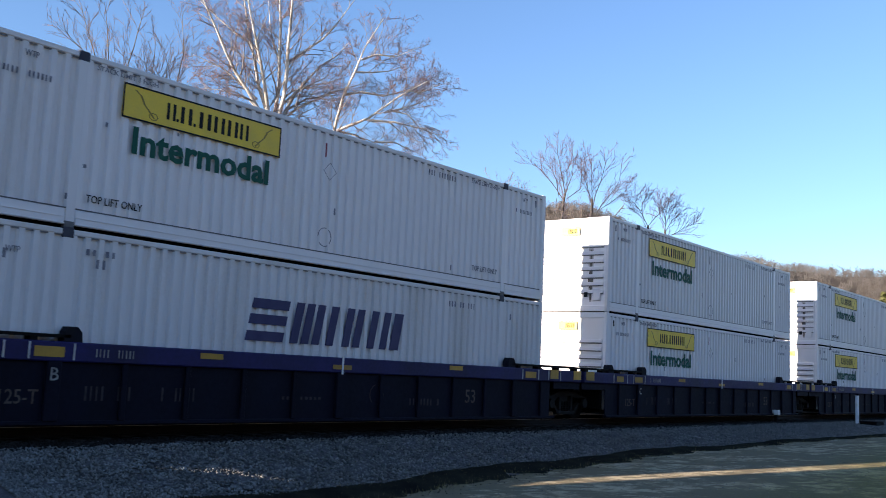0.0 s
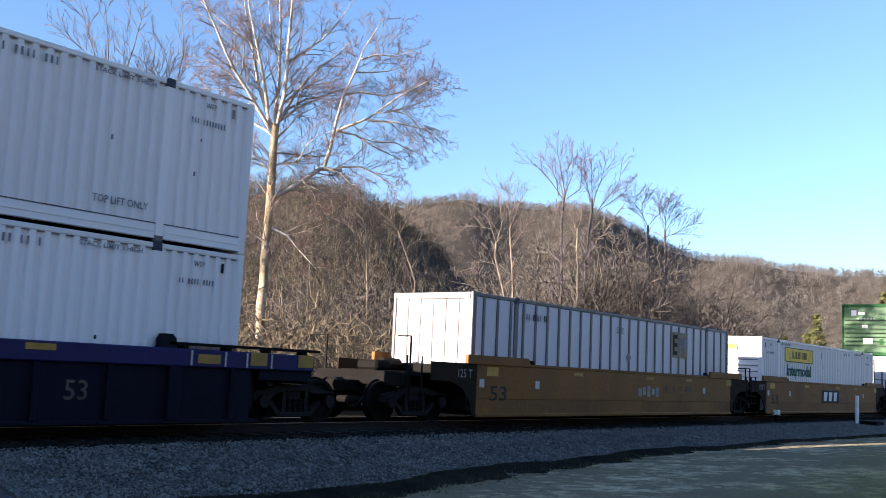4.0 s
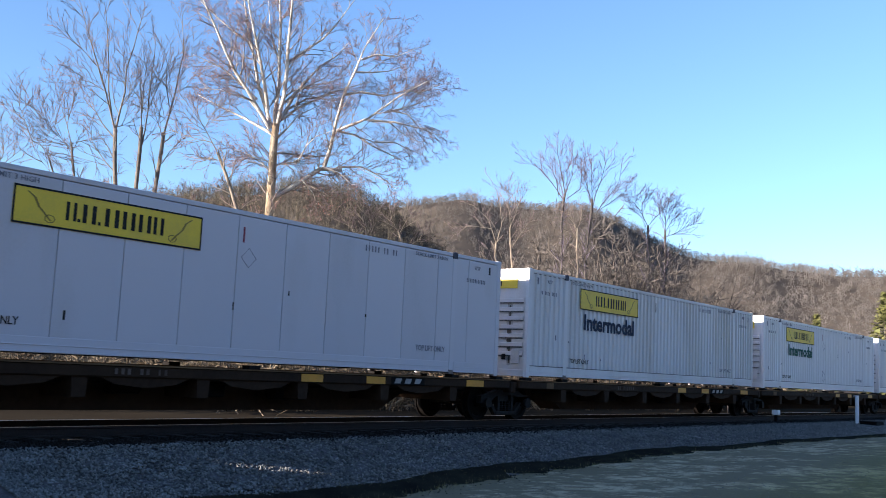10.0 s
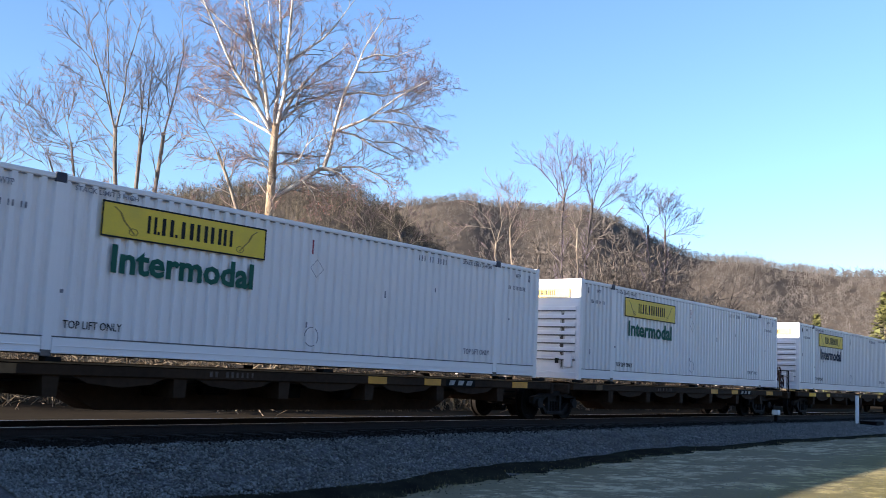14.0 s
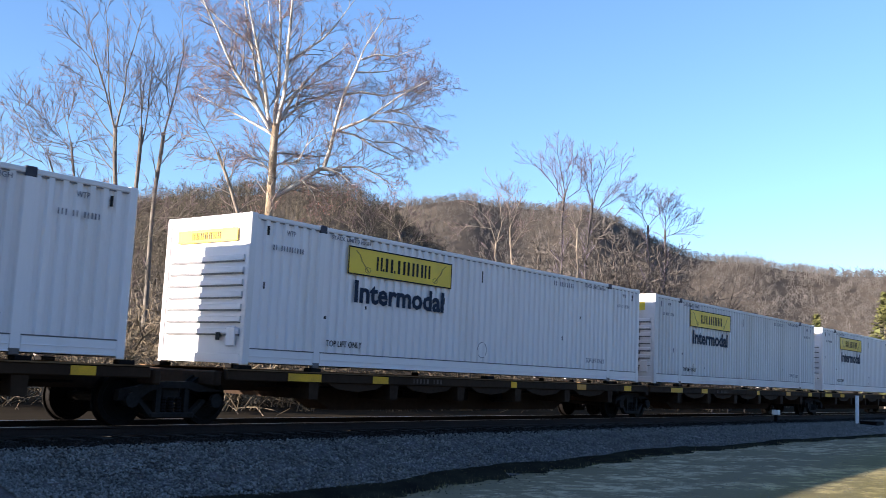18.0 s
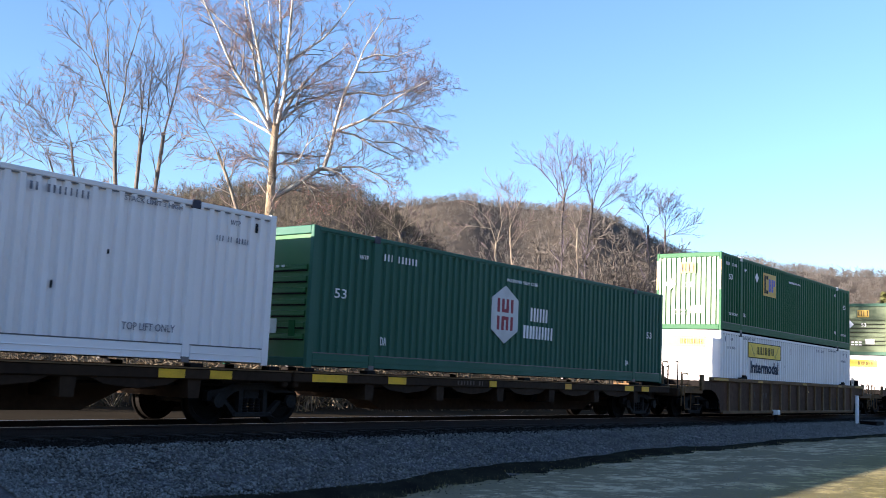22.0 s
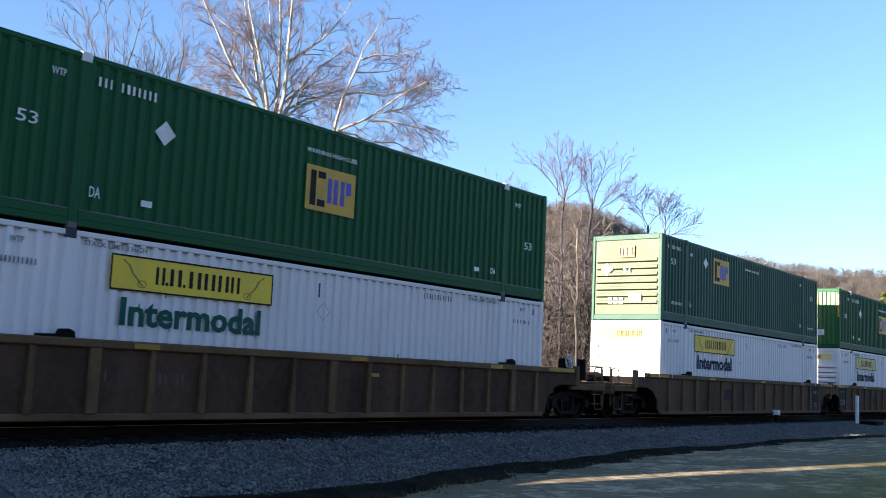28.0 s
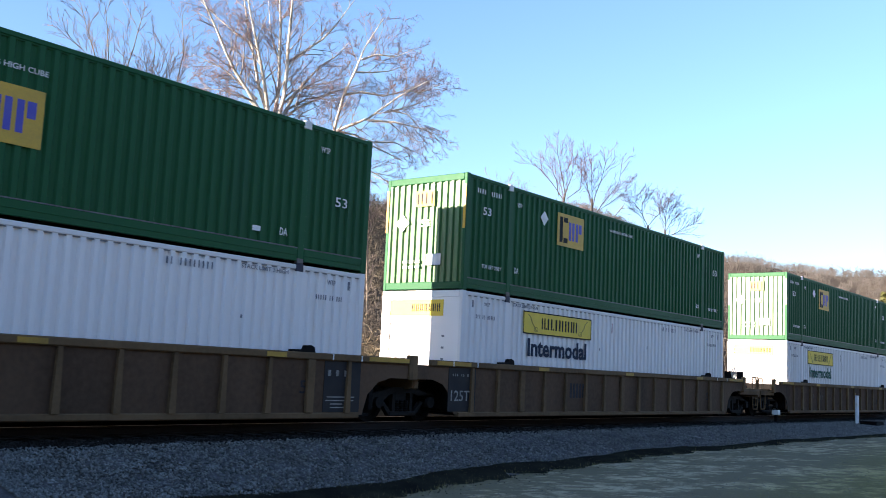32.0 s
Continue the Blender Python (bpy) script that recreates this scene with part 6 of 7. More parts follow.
part("body", box(-0.12, 0.12, -0.13, 0.13, 0.09, 0.28, c=0.012), POST_WHITE, block)
part("stand", box(-0.06, 0.06, -0.05, 0.05, -0.3, 0.1, c=0.01), BLACK_STEEL, block)
block.matrix_basis = pose(39.5, 14.05, 0.0)

# ---- the wooded hill ----


def bearing(az, r):
    return r * np.sin(np.radians(az)), r * np.cos(np.radians(az))


HILL_AZ = (0, 20, 27, 31, 35, 45, 50, 53, 57, 60, 61.5, 63.5, 65.2, 66.5, 69.5, 73, 76, 110)
HILL_EL = (8.6, 8.95, 9.0, 8.7, 8.65, 9.25, 9.68, 9.93, 9.83, 9.45, 9.05, 8.2, 7.4, 7.05, 6.75, 6.5, 6.15, 5.2)
KNOLL_R = 215.0
KNOLL_AZ = (0, 24, 30, 35, 37, 40, 43.5, 46, 48, 50.0, 52, 54.5, 57.5, 62.0, 120)
KNOLL_EL = (3.8, 5.5, 7.0, 8.6, 9.3, 9.75, 10.35, 10.1, 9.2, 7.9, 6.3, 4.6, 2.4, 0.0, 0.0)


def hill_z(az, r):
    """Height of the far hill at a bearing and distance."""
    crest = 430 + 25 * np.sin(az * 0.12)
    top = np.tan(np.radians(np.interp(az, HILL_AZ, HILL_EL))) * crest
    t = np.clip((r - 170) / (crest - 170), 0, 1.6)
    up = np.where(t < 1, 0.5 - 0.5 * np.cos(np.pi * np.clip(t, 0, 1)), 1 - 0.35 * (t - 1) ** 2)
    gully = 1 + 0.05 * np.sin(az * 0.75 + 0.4) * np.sin(np.pi * np.clip(t, 0, 1))
    return GROUND - 1.5 + top * up * gully + 0.4 * np.sin(az * 1.9 + r * 0.021) * np.clip(t, 0, 1)


def knoll_z(az, r):
    """Height of the nearer wooded rise."""
    top = np.tan(np.radians(np.interp(az, KNOLL_AZ, KNOLL_EL))) * KNOLL_R
    t = (r - KNOLL_R) / np.where(r < KNOLL_R, 125.0, 75.0)
    return GROUND - 0.8 + top * np.exp(-1.9 * t * t)


def polar_sheet(name, az, r, height, material, label, category):
    ga, gr = np.meshgrid(az, r, indexing="ij")
    px, py = bearing(ga, gr)
    co = np.stack([px, py, height(ga, gr)], -1).reshape(-1, 3)
    i, j = np.meshgrid(np.arange(len(az) - 1), np.arange(len(r) - 1), indexing="ij")
    a = (i * len(r) + j).ravel()
    me = fast_mesh(name, co, np.stack([a, a + 1, a + len(r) + 1, a + len(r)], 1), material)
    me.shade_smooth()
    return tagged(new(name, me), label, category, kind="structure")


polar_sheet("hill", np.arange(2, 100, 0.7), np.linspace(165, 620, 60), hill_z, HILL, "long wooded winter hill across the valley", "hill")
# out of view behind the camera: added to cut skylight on the train's side
polar_sheet("valley_side", np.arange(100, 273, 2.5), np.linspace(70, 420, 24), lambda az, r: GROUND - 1.5 + np.interp(az, (100, 116, 225, 262, 272), (0, 58, 62, 30, 0)) * np.clip((r - 70) / 220, 0, 1) ** 1.15 + 1.2 * np.sin(az * 0.4 + r * 0.03), HILL, "unseen slope behind the lot, added to block low skylight", "hill")
polar_sheet("knoll", np.arange(2, 64, 0.6), np.linspace(66, 330, 60), knoll_z, HILL, "low wooded rise beyond the track", "hill")

# ---- trees ----


TWIG_R = (0.028, 0.012, 0.0068, 0.0052)


def grow(out, rg, p, d, length, r, level, spread=0.7, droop=0.0, up=0.12, kids=(5, 5, 4), taper=0.35, wiggle=0.12, ratio=0.55, start=0.25):
    """A branch and its branches: adds (start, end, radius, radius, level) to out."""
    n = max(2, int(5 - level))
    step, pts = length / n, []
    d = d.normalized()
    for k in range(n):
        r0, r1 = r * (1 - (1 - taper) * k / n), r * (1 - (1 - taper) * (k + 1) / n)
        d = (d + Vector((rg.gauss(0, wiggle), rg.gauss(0, wiggle), rg.gauss(0, wiggle) + up - droop * k / n))).normalized()
        q = p + d * step
        out.append((p, q, r0, r1, level))
        pts.append((p, q, d.copy(), r0))
        p = q
    if level < len(kids):
        for k in range(kids[level]):
            t = start + (1 - start) * (k + rg.random()) / kids[level]
            s = min(n - 1, int(t * n))
            a, b, dd, rr = pts[s]
            side = dd.cross(Vector((rg.gauss(0, 1), rg.gauss(0, 1), rg.gauss(0, 1))))
            side = side.normalized() if side.length > 1e-4 else Vector((1, 0, 0))
            nd = dd * (1 - spread * 0.5) + side * spread
            grow(out, rg, a.lerp(b, t * n - s), nd, length * ratio * (1.15 - 0.5 * t) * rg.uniform(0.75, 1.2), max(TWIG_R[min(level, 3)], rr * rg.uniform(0.42, 0.62)), level + 1, spread, droop, up, kids, taper, wiggle * 1.15, ratio, 0.15)


def tubes(segs, sides):
    """Vertices and faces of many short tapered tubes."""
    p = np.array([s[0][:] for s in segs])
    q = np.array([s[1][:] for s in segs])
    r0, r1 = np.array([s[2] for s in segs]), np.array([s[3] for s in segs])
    d = q - p
    d /= np.maximum(np.linalg.norm(d, axis=1, keepdims=True), 1e-9)
    ref = np.where(np.abs(d[:, 2:3]) < 0.9, [[0, 0, 1.0]], [[1.0, 0, 0]])
    if sides == 2:
        ref = np.random.default_rng(len(segs)).normal(0, 1, (len(segs), 3))
    u = np.cross(d, ref)
    u /= np.maximum(np.linalg.norm(u, axis=1, keepdims=True), 1e-6)
    v = np.cross(d, u)
    ang = 2 * np.pi * np.arange(sides) / sides
    ringv = u[:, None] * np.cos(ang)[None, :, None] + v[:, None] * np.sin(ang)[None, :, None]
    co = np.concatenate([p[:, None] + ringv * r0[:, None, None], q[:, None] + ringv * r1[:, None, None]], 1)
    k = np.arange(sides)
    f = np.stack([k, (k + 1) % sides, (k + 1) % sides + sides, k + sides], 1)[: 1 if sides == 2 else sides]
    f = f[None] + 2 * sides * np.arange(len(segs))[:, None, None]
    return co.reshape(-1, 3), f.reshape(-1, 4)


def ground_at(az, r):
    px, py = bearing(az, r)
    return float(px), float(py), GROUND - 0.05


def shaped_tree(label, az, r, paths, bark, twig, rad, kids, reach, seed, spread=0.75, up=0.03, seeds=0, branch=None, fill=8, side=0.35, bole=None, low=0.5):
    """A bare tree whose trunk and limbs follow the given lines: (across the view, height) in metres."""
    rg = random.Random(seed)
    px, py, pz = ground_at(az, r)
    across = Vector((math.cos(radians(az)), -math.sin(radians(az)), 0))
    away = Vector((math.sin(radians(az)), math.cos(radians(az)), 0))
    a0 = paths[0][0][0][0]
    root = tagged(new("tree"), label, "tree", "bare trees beyond the track")
    root.matrix_basis = pose(px + across.x * a0, py + across.y * a0, pz)
    segs = []
    for k, (line, stout) in enumerate(paths):
        first = len(segs)
        pts, depth, drift = [], 0.0, rg.uniform(-side, side) if k else 0.0
        if k == 0:
            line = [(a0, -0.3), (a0 + 0.03, line[0][1] * 0.5)] + list(line)
        for q, (a, h) in enumerate(line):
            step = math.hypot(a - line[q - 1][0], h - line[q - 1][1]) if q else 0.0
            depth += step * drift
            pts.append(across * (a - a0) + away * depth + Vector((0, 0, h)))
        # soften the line with in-between points that wander a little
        fine = [pts[0]]
        for p, q in zip(pts, pts[1:]):
            n = max(1, int((q - p).length / 0.9))
            for s in range(1, n + 1):
                w = 0.035 if k or s < n else 0.0
                fine.append(p.lerp(q, s / n) + Vector((rg.gauss(0, w), rg.gauss(0, w), rg.gauss(0, w))))
        total = sum((q - p).length for p, q in zip(fine, fine[1:]))
        r0 = rad if k == 0 else rad * stout * min(0.44, 0.12 + 0.043 * total)
        r1 = r0 * (0.72 if k == 0 else 0.6 if stout > 1 else 0.2)
        n = len(fine) - 1
        tube = []
        for q in range(n):
            ra, rb = r0 + (r1 - r0) * q / n, r0 + (r1 - r0) * (q + 1) / n
            if k == 0 and q == 0:
                ra *= 1.25
            tube.append((fine[q], fine[q + 1], ra, rb, 0))
        co, f = tubes(tube, 9 if k == 0 else 7)
        skin = bole if bole and k == 0 else bark
        me = fast_mesh("limb", co, f, skin)
        me.shade_smooth()
        part("trunk" if k == 0 else "limb", me, skin, root)
        count = int((fill if k else fill * 0.6) * max(1.0, total / 4.0))
        for b in range(count):
            t = (low if k == 0 else 0.1) + (1 - low if k == 0 else 0.9) * (b + rg.random()) / count
            q = min(n - 1, int(t * n))
            p = fine[q].lerp(fine[q + 1], t * n - q)
            d = (fine[q + 1] - fine[q]).normalized()
            off = d.cross(Vector((rg.gauss(0, 1), rg.gauss(0, 1), rg.gauss(0, 1))))
            off = off.normalized() if off.length > 1e-4 else Vector((1, 0, 0))
            grow(segs, rg, p, d * (1 - spread * 0.5) + off * spread, reach * (1.25 - 0.7 * t) * rg.uniform(0.6, 1.25), min(0.03, max(0.013, (r0 + (r1 - r0) * t) * rg.uniform(0.34, 0.55))), 1, spread, 0.02, up, kids, 0.35, 0.11, 0.52, 0.15)
    for name, lo, hi, sides, mat in (("branch", 1, 1, 4, branch or bark), ("crown", 2, 9, 3, twig)):
        some = [s for s in segs if lo <= s[4] <= hi]
        if some:
            co, f = tubes(some, sides)
            part(name, fast_mesh(name, co, f, mat), mat, root, "bare crown of fine twigs" if name == "crown" else "", kind="stuff")
    if seeds:
        ends = np.array([s[1][:] for s in segs if s[4] >= 2])
        gen = np.random.default_rng(seed)
        c = ends[gen.integers(0, len(ends), seeds)] + gen.normal(0, 0.05, (seeds, 3))
        v = (OCTA[None] * gen.uniform(0.012, 0.026, (seeds, 1, 1)) + c[:, None]).reshape(-1, 3)
        part("foliage", fast_mesh("foliage", v, (OCTA_F[None] + 6 * np.arange(seeds)[:, None, None]).reshape(-1, 3), SEED), SEED, root, "last dry leaves and seed balls", kind="stuff")
    return root


def bough(lines, *points, stout=1.0):
    """One more trunk or limb for a tree: its line as (across, height) in metres, and how stout it is."""
    lines.append((list(points), stout))


# the large sycamore: a tall bole that forks into pale leaders, with one long low limb
sycamore = []
bough(sycamore, (-0.16, 5.99), (-0.12, 7.44), (-0.09, 9.89), (-0.11, 10.88), (-0.08, 11.88))
bough(sycamore, (-0.26, 11.71), (-0.91, 13.55), (-1.52, 16.02), (-2.07, 18.77))
bough(sycamore, (-0.45, 12.45), (-0.88, 14.44), (-1.41, 16.28), (-1.98, 18.52))
bough(sycamore, (-0.12, 11.78), (-0.08, 13.64), (-0.19, 16.16), (-0.37, 19.24))
bough(sycamore, (-0.15, 14.77), (-0.38, 15.38), (-0.57, 16.38), (-0.79, 17.51))
bough(sycamore, (-0.03, 11.84), (0.2, 13.16), (0.24, 15.19), (0.27, 16.22), (0.28, 19.06))
bough(sycamore, (-0.31, 11.66), (-1.31, 13.01), (-2.37, 14.54), (-2.91, 15.49), (-3.75, 17.16))
bough(sycamore, (-0.19, 11.42), (-1.48, 12.12), (-2.71, 12.75), (-3.57, 13.17))
bough(sycamore, (-0.94, 12.87), (-1.82, 13.59), (-2.45, 14.03), (-3.66, 14.45))
bough(sycamore, (-1.25, 14.65), (-1.67, 14.79), (-2.04, 15), (-2.46, 15.11))
bough(sycamore, (-1.45, 15.37), (-1.97, 15.71), (-2.6, 16.1), (-3.18, 16.54), (-3.61, 16.92))
bough(sycamore, (-0.78, 12.31), (-1.29, 12.77), (-1.78, 12.92), (-2.5, 13.02), (-3.21, 13.08))
bough(sycamore, (0.12, 12.1), (0.59, 13.45), (1.72, 14.96), (3, 16.39))
bough(sycamore, (0.27, 14.68), (1.67, 15.85), (2.24, 16.56), (3.13, 18.04))
bough(sycamore, (0.22, 12.86), (0.72, 13.34), (1.31, 13.65), (2.03, 13.9), (2.63, 14.16))
bough(sycamore, (0.17, 12.1), (0.88, 12.72), (2.3, 13.49), (3.76, 14.07))
bough(sycamore, (0.31, 12.52), (1.1, 13.12), (1.94, 13.4), (2.55, 13.52))
bough(sycamore, (-0.01, 11.24), (0.46, 11.8), (0.78, 12.34), (1.84, 12.99))
bough(sycamore, (2.11, 10.2), (2.33, 10.97), (2.69, 13.15), (3.45, 15.14), (4.06, 16.37))
bough(sycamore, (2.41, 11.76), (3.85, 12.42), (5.18, 13.39), (6.28, 14.14))
bough(sycamore, (2.6, 11.82), (3.39, 11.69), (4.16, 11.38), (4.92, 11.07), (5.56, 10.87))
bough(sycamore, (3.45, 15.12), (4.06, 15.34), (4.95, 15.22), (5.82, 15.65))
bough(sycamore, (3.23, 14.53), (3.98, 14.61), (4.72, 14.84), (5.46, 15.27))
bough(sycamore, (2.8, 13.46), (3.53, 13.61), (4.54, 13.58), (5.4, 13.92), (6.15, 14.25))
bough(sycamore, (0.79, 10.29), (1.03, 10.41), (1.23, 11), (1.69, 11.42), (2.34, 11.7))
bough(sycamore, (-0.1, 8.62), (0.86, 9.28), (1.66, 9.99), (2.01, 10.19), (2.89, 10.22), stout=2.1)
bough(sycamore, (2.01, 10.17), (2.76, 9.93), (3.33, 9.38))
bough(sycamore, (1.21, 9.51), (1.67, 9.05), (1.92, 8.53))
bough(sycamore, (-0.05, 9.97), (0.2, 10.12), (0.68, 10.26), (1.13, 10.34), stout=1.3)
bough(sycamore, (-0.08, 9.7), (-0.51, 10.11), (-0.89, 10.37), (-1.25, 10.54), (-1.8, 10.59))
bough(sycamore, (-0.06, 9.82), (-0.4, 10.24), (-0.77, 10.43), (-1.14, 10.6))
bough(sycamore, (-0.06, 10.54), (0.29, 10.67), (1.25, 10.68), (2.09, 10.82), (2.94, 11.1))
bough(sycamore, (2.74, 10.23), (3.73, 10.21), (4.48, 9.97), (5.26, 9.38))
bough(sycamore, (-0.09, 7.4), (0.77, 7.02), (1.15, 6.56), (1.93, 5.69))
bough(sycamore, (-0.11, 6.67), (-0.53, 6.93), (-1, 6.94), (-1.29, 6.68))
bough(sycamore, (4.2, 11.46), (5.14, 11.59), (6.04, 11.37))
bough(sycamore, (4.82, 12.97), (5.71, 12.8), (6.39, 11.96))
bough(sycamore, (4.58, 12.82), (5.56, 13.29), (6.55, 13.78))
bough(sycamore, (3.85, 12.42), (5.1, 12.41), (6.24, 12.25), (7.02, 12.02))
bough(sycamore, (5.4, 13.92), (6.16, 13.87), (6.79, 14.19))
shaped_tree("tall bare sycamore with pale blotched bark", 41.4, 42.0, sycamore, PALE_BARK, TWIG, 0.225, (0, 5, 5), 1.65, 11, 0.7, 0.03, 12000, PALE_TWIG, 11, bole=BOLE_BARK)

# slender upright trees beside it, and one that leans
SLENDER = "slender bare tree with upright grey branches"
forked = []
bough(forked, (-2.88, 7.34), (-3.1, 8.74), (-3.25, 10.02), (-3.34, 11.05), (-3.38, 11.89))
bough(forked, (-3.41, 11.88), (-3.93, 13.48), (-4.52, 15), (-5.11, 16.78))
bough(forked, (-3.58, 12.47), (-3.71, 13.51), (-3.86, 14.68), (-4.02, 16.27), (-4.18, 17.32))
bough(forked, (-3.37, 11.78), (-3.14, 13.71), (-2.96, 16.01), (-2.6, 18.09))
bough(forked, (-3.96, 13.56), (-4.51, 13.94), (-5.14, 14.26))
bough(forked, (-4.4, 14.67), (-4.98, 15.2), (-5.82, 16.02))
bough(forked, (-3.39, 11.44), (-3.99, 12.16), (-4.39, 12.64), (-4.8, 13.12), (-5.25, 13.66))
bough(forked, (-3.24, 9.89), (-3.59, 10.25), (-3.99, 10.72), (-4.4, 11.33), (-4.83, 12.07))
bough(forked, (-3.23, 13.04), (-2.93, 13.6), (-2.79, 14.29))
bough(forked, (-3.29, 11.98), (-2.96, 12.14), (-2.43, 12.6))
shaped_tree(SLENDER, 36.6, 46, forked, BARK, TWIG, 0.125, (0, 4, 4), 1.95, 21, 0.46, 0.06, branch=BARK, fill=7, low=0.3)
twin = []
bough(twin, (-3.41, 7.6), (-3.45, 9.03), (-3.43, 9.96), (-3.41, 11.02), (-3.43, 12.22))
bough(twin, (-3.43, 12.17), (-3.53, 13.42), (-3.57, 14.22), (-3.72, 14.88))
bough(twin, (-3.39, 11.08), (-3.21, 13.18), (-2.75, 14.73), (-2.28, 16.29))
bough(twin, (-3.45, 13.37), (-3.81, 13.79), (-4.02, 14.22))
bough(twin, (-3.21, 13.18), (-3.24, 14.26), (-3.13, 15.36), (-3.01, 16.47))
bough(twin, (-3.46, 12.89), (-3.39, 14.24), (-3.36, 15.06))
bough(twin, (-2.98, 14.07), (-2.61, 14.61), (-2.34, 14.37))
shaped_tree(SLENDER, 38.0, 46.5, twin, BARK, TWIG, 0.12, (0, 4, 4), 1.95, 22, 0.46, 0.06, branch=BARK, fill=5, low=0.3)
bowed = []
bough(bowed, (-3.64, 7.86), (-3.62, 9.2), (-3.57, 10.14), (-3.48, 11.23), (-3.43, 12.18))
bough(bowed, (-3.42, 12.13), (-3.1, 14), (-2.81, 15.97), (-3.06, 18.17))
bough(bowed, (-3.41, 10.69), (-3.1, 11.27), (-2.63, 11.85), (-2.23, 12.36))
bough(bowed, (-3.34, 12.74), (-3.62, 13.04), (-4.07, 13.24))
bough(bowed, (-3.14, 13.77), (-3.39, 14.38), (-3.82, 14.52))
bough(bowed, (-3.27, 13.43), (-3.47, 14.37), (-3.52, 15.33), (-3.75, 16.27))
bough(bowed, (-2.91, 14.84), (-2.65, 15.57), (-2.31, 16.3))
bough(bowed, (-3.01, 14.14), (-2.58, 14.6), (-2.12, 15.49))
bough(bowed, (-3.44, 11.72), (-3.63, 12.44), (-3.71, 13.25))
shaped_tree(SLENDER, 39.2, 47, bowed, BARK, TWIG, 0.12, (0, 4, 4), 1.95, 23, 0.46, 0.06, branch=BARK, fill=5, low=0.3)
leaning = []
bough(leaning, (-0.8, 7.65), (-1.13, 8.55), (-1.35, 9.11), (-1.75, 10.01))
bough(leaning, (-1.75, 9.99), (-2.38, 11), (-2.75, 11.44), (-3.4, 12.19))
bough(leaning, (-1.96, 10.39), (-2.57, 10.52), (-3.2, 10.67), (-3.7, 10.85))
bough(leaning, (-2.33, 10.94), (-2.15, 11.49), (-1.78, 11.88))
bough(leaning, (-1.61, 9.65), (-1.89, 9.76), (-2.24, 9.66))
shaped_tree("slim pale tree leaning over the thicket", 40.6, 40, leaning, SAPLING_BARK, TWIG, 0.085, (0, 4, 4), 1.4, 24, 0.6, 0.05, fill=10)
thin = []
bough(thin, (-2.96, 7.42), (-3.14, 8.86), (-3.3, 9.91), (-3.45, 10.7), (-3.56, 11.44))
bough(thin, (-3.56, 11.39), (-3.84, 12.4), (-4.05, 13.05), (-4.34, 14.1), (-4.65, 15.15))
bough(thin, (-3.48, 11.02), (-3.97, 11.58), (-4.38, 12.07), (-4.91, 12.54), (-5.31, 12.9))
bough(thin, (-3.81, 12.33), (-3.66, 13.1), (-3.54, 13.8))
bough(thin, (-3.55, 11.36), (-2.98, 11.56), (-2.5, 11.29))
bough(thin, (-3.35, 10.18), (-2.82, 9.7), (-2.46, 9.06))
bough(thin, (-3.51, 11.18), (-3.75, 11.34), (-4.22, 11.69), (-4.43, 11.77))
shaped_tree(SLENDER, 34.4, 48, thin, BARK, TWIG, 0.07, (0, 4, 4), 1.95, 25, 0.46, 0.06, branch=BARK, fill=7, low=0.3)
whip = []
bough(whip, (-2.28, 7.63), (-2.54, 8.82), (-3.06, 9.98), (-3.39, 10.89))
bough(whip, (-3.39, 10.84), (-3.75, 12.07), (-4.08, 12.98), (-4.43, 13.35))
bough(whip, (-3.06, 9.92), (-3.6, 10.46), (-3.97, 10.96), (-4.17, 11.34))
bough(whip, (-3.57, 11.49), (-3.39, 12.25), (-3.5, 12.92))
shaped_tree(SLENDER, 33.0, 49, whip, BARK, TWIG, 0.055, (0, 4, 4), 1.95, 26, 0.46, 0.06, branch=BARK, fill=7, low=0.3)
outer = []
bough(outer, (-2.13, 7.3), (-2.13, 8.43), (-2.03, 9.32))
bough(outer, (-2.05, 9.27), (-1.8, 9.73), (-1.18, 10.5), (-0.58, 11.1))
bough(outer, (-2.03, 9.3), (-1.74, 10.38), (-1.74, 11.14))
bough(outer, (-0.6, 11.07), (-0.93, 11.64), (-1.11, 12.27), (-1.29, 12.55))
bough(outer, (-0.6, 11.07), (-0.16, 10.89), (0.35, 10.52))
shaped_tree(SLENDER, 28.9, 47, outer, BARK, TWIG, 0.1, (0, 4, 4), 1.95, 27, 0.46, 0.06, branch=BARK, fill=7, low=0.3)
clump = []
bough(clump, (-2.68, 6.29), (-2.79, 7.31), (-2.86, 7.88))
bough(clump, (-3.05, 6.26), (-3.11, 7.28), (-3.39, 8.06), (-3.84, 8.71))
bough(clump, (-2.56, 6.41), (-2.44, 7.57), (-2.11, 8.06), (-1.86, 8.55))
bough(clump, (-2.17, 6.33), (-1.71, 7.17), (-1.08, 7.64), (-0.46, 8.21), (0.01, 8.61))
bough(clump, (-3.41, 6.23), (-3.85, 7.34), (-4.15, 7.88), (-4.58, 8.41))
bough(clump, (-1.97, 6.34), (-0.29, 7.52), (0.3, 7.74), (1.09, 7.52))
bough(clump, (-2.86, 6.27), (-2.52, 6.99), (-2.15, 7.71), (-1.58, 8.3))
bough(clump, (-3.24, 6.24), (-3.26, 7.04), (-3.66, 7.7), (-3.76, 8.26))
bough(clump, (-3.9, 6.19), (-4.41, 7.17), (-4.99, 7.69), (-5.47, 7.88))
bough(clump, (-2.3, 6.32), (-1.24, 6.86), (-0.66, 7.35), (-0.21, 7.95))
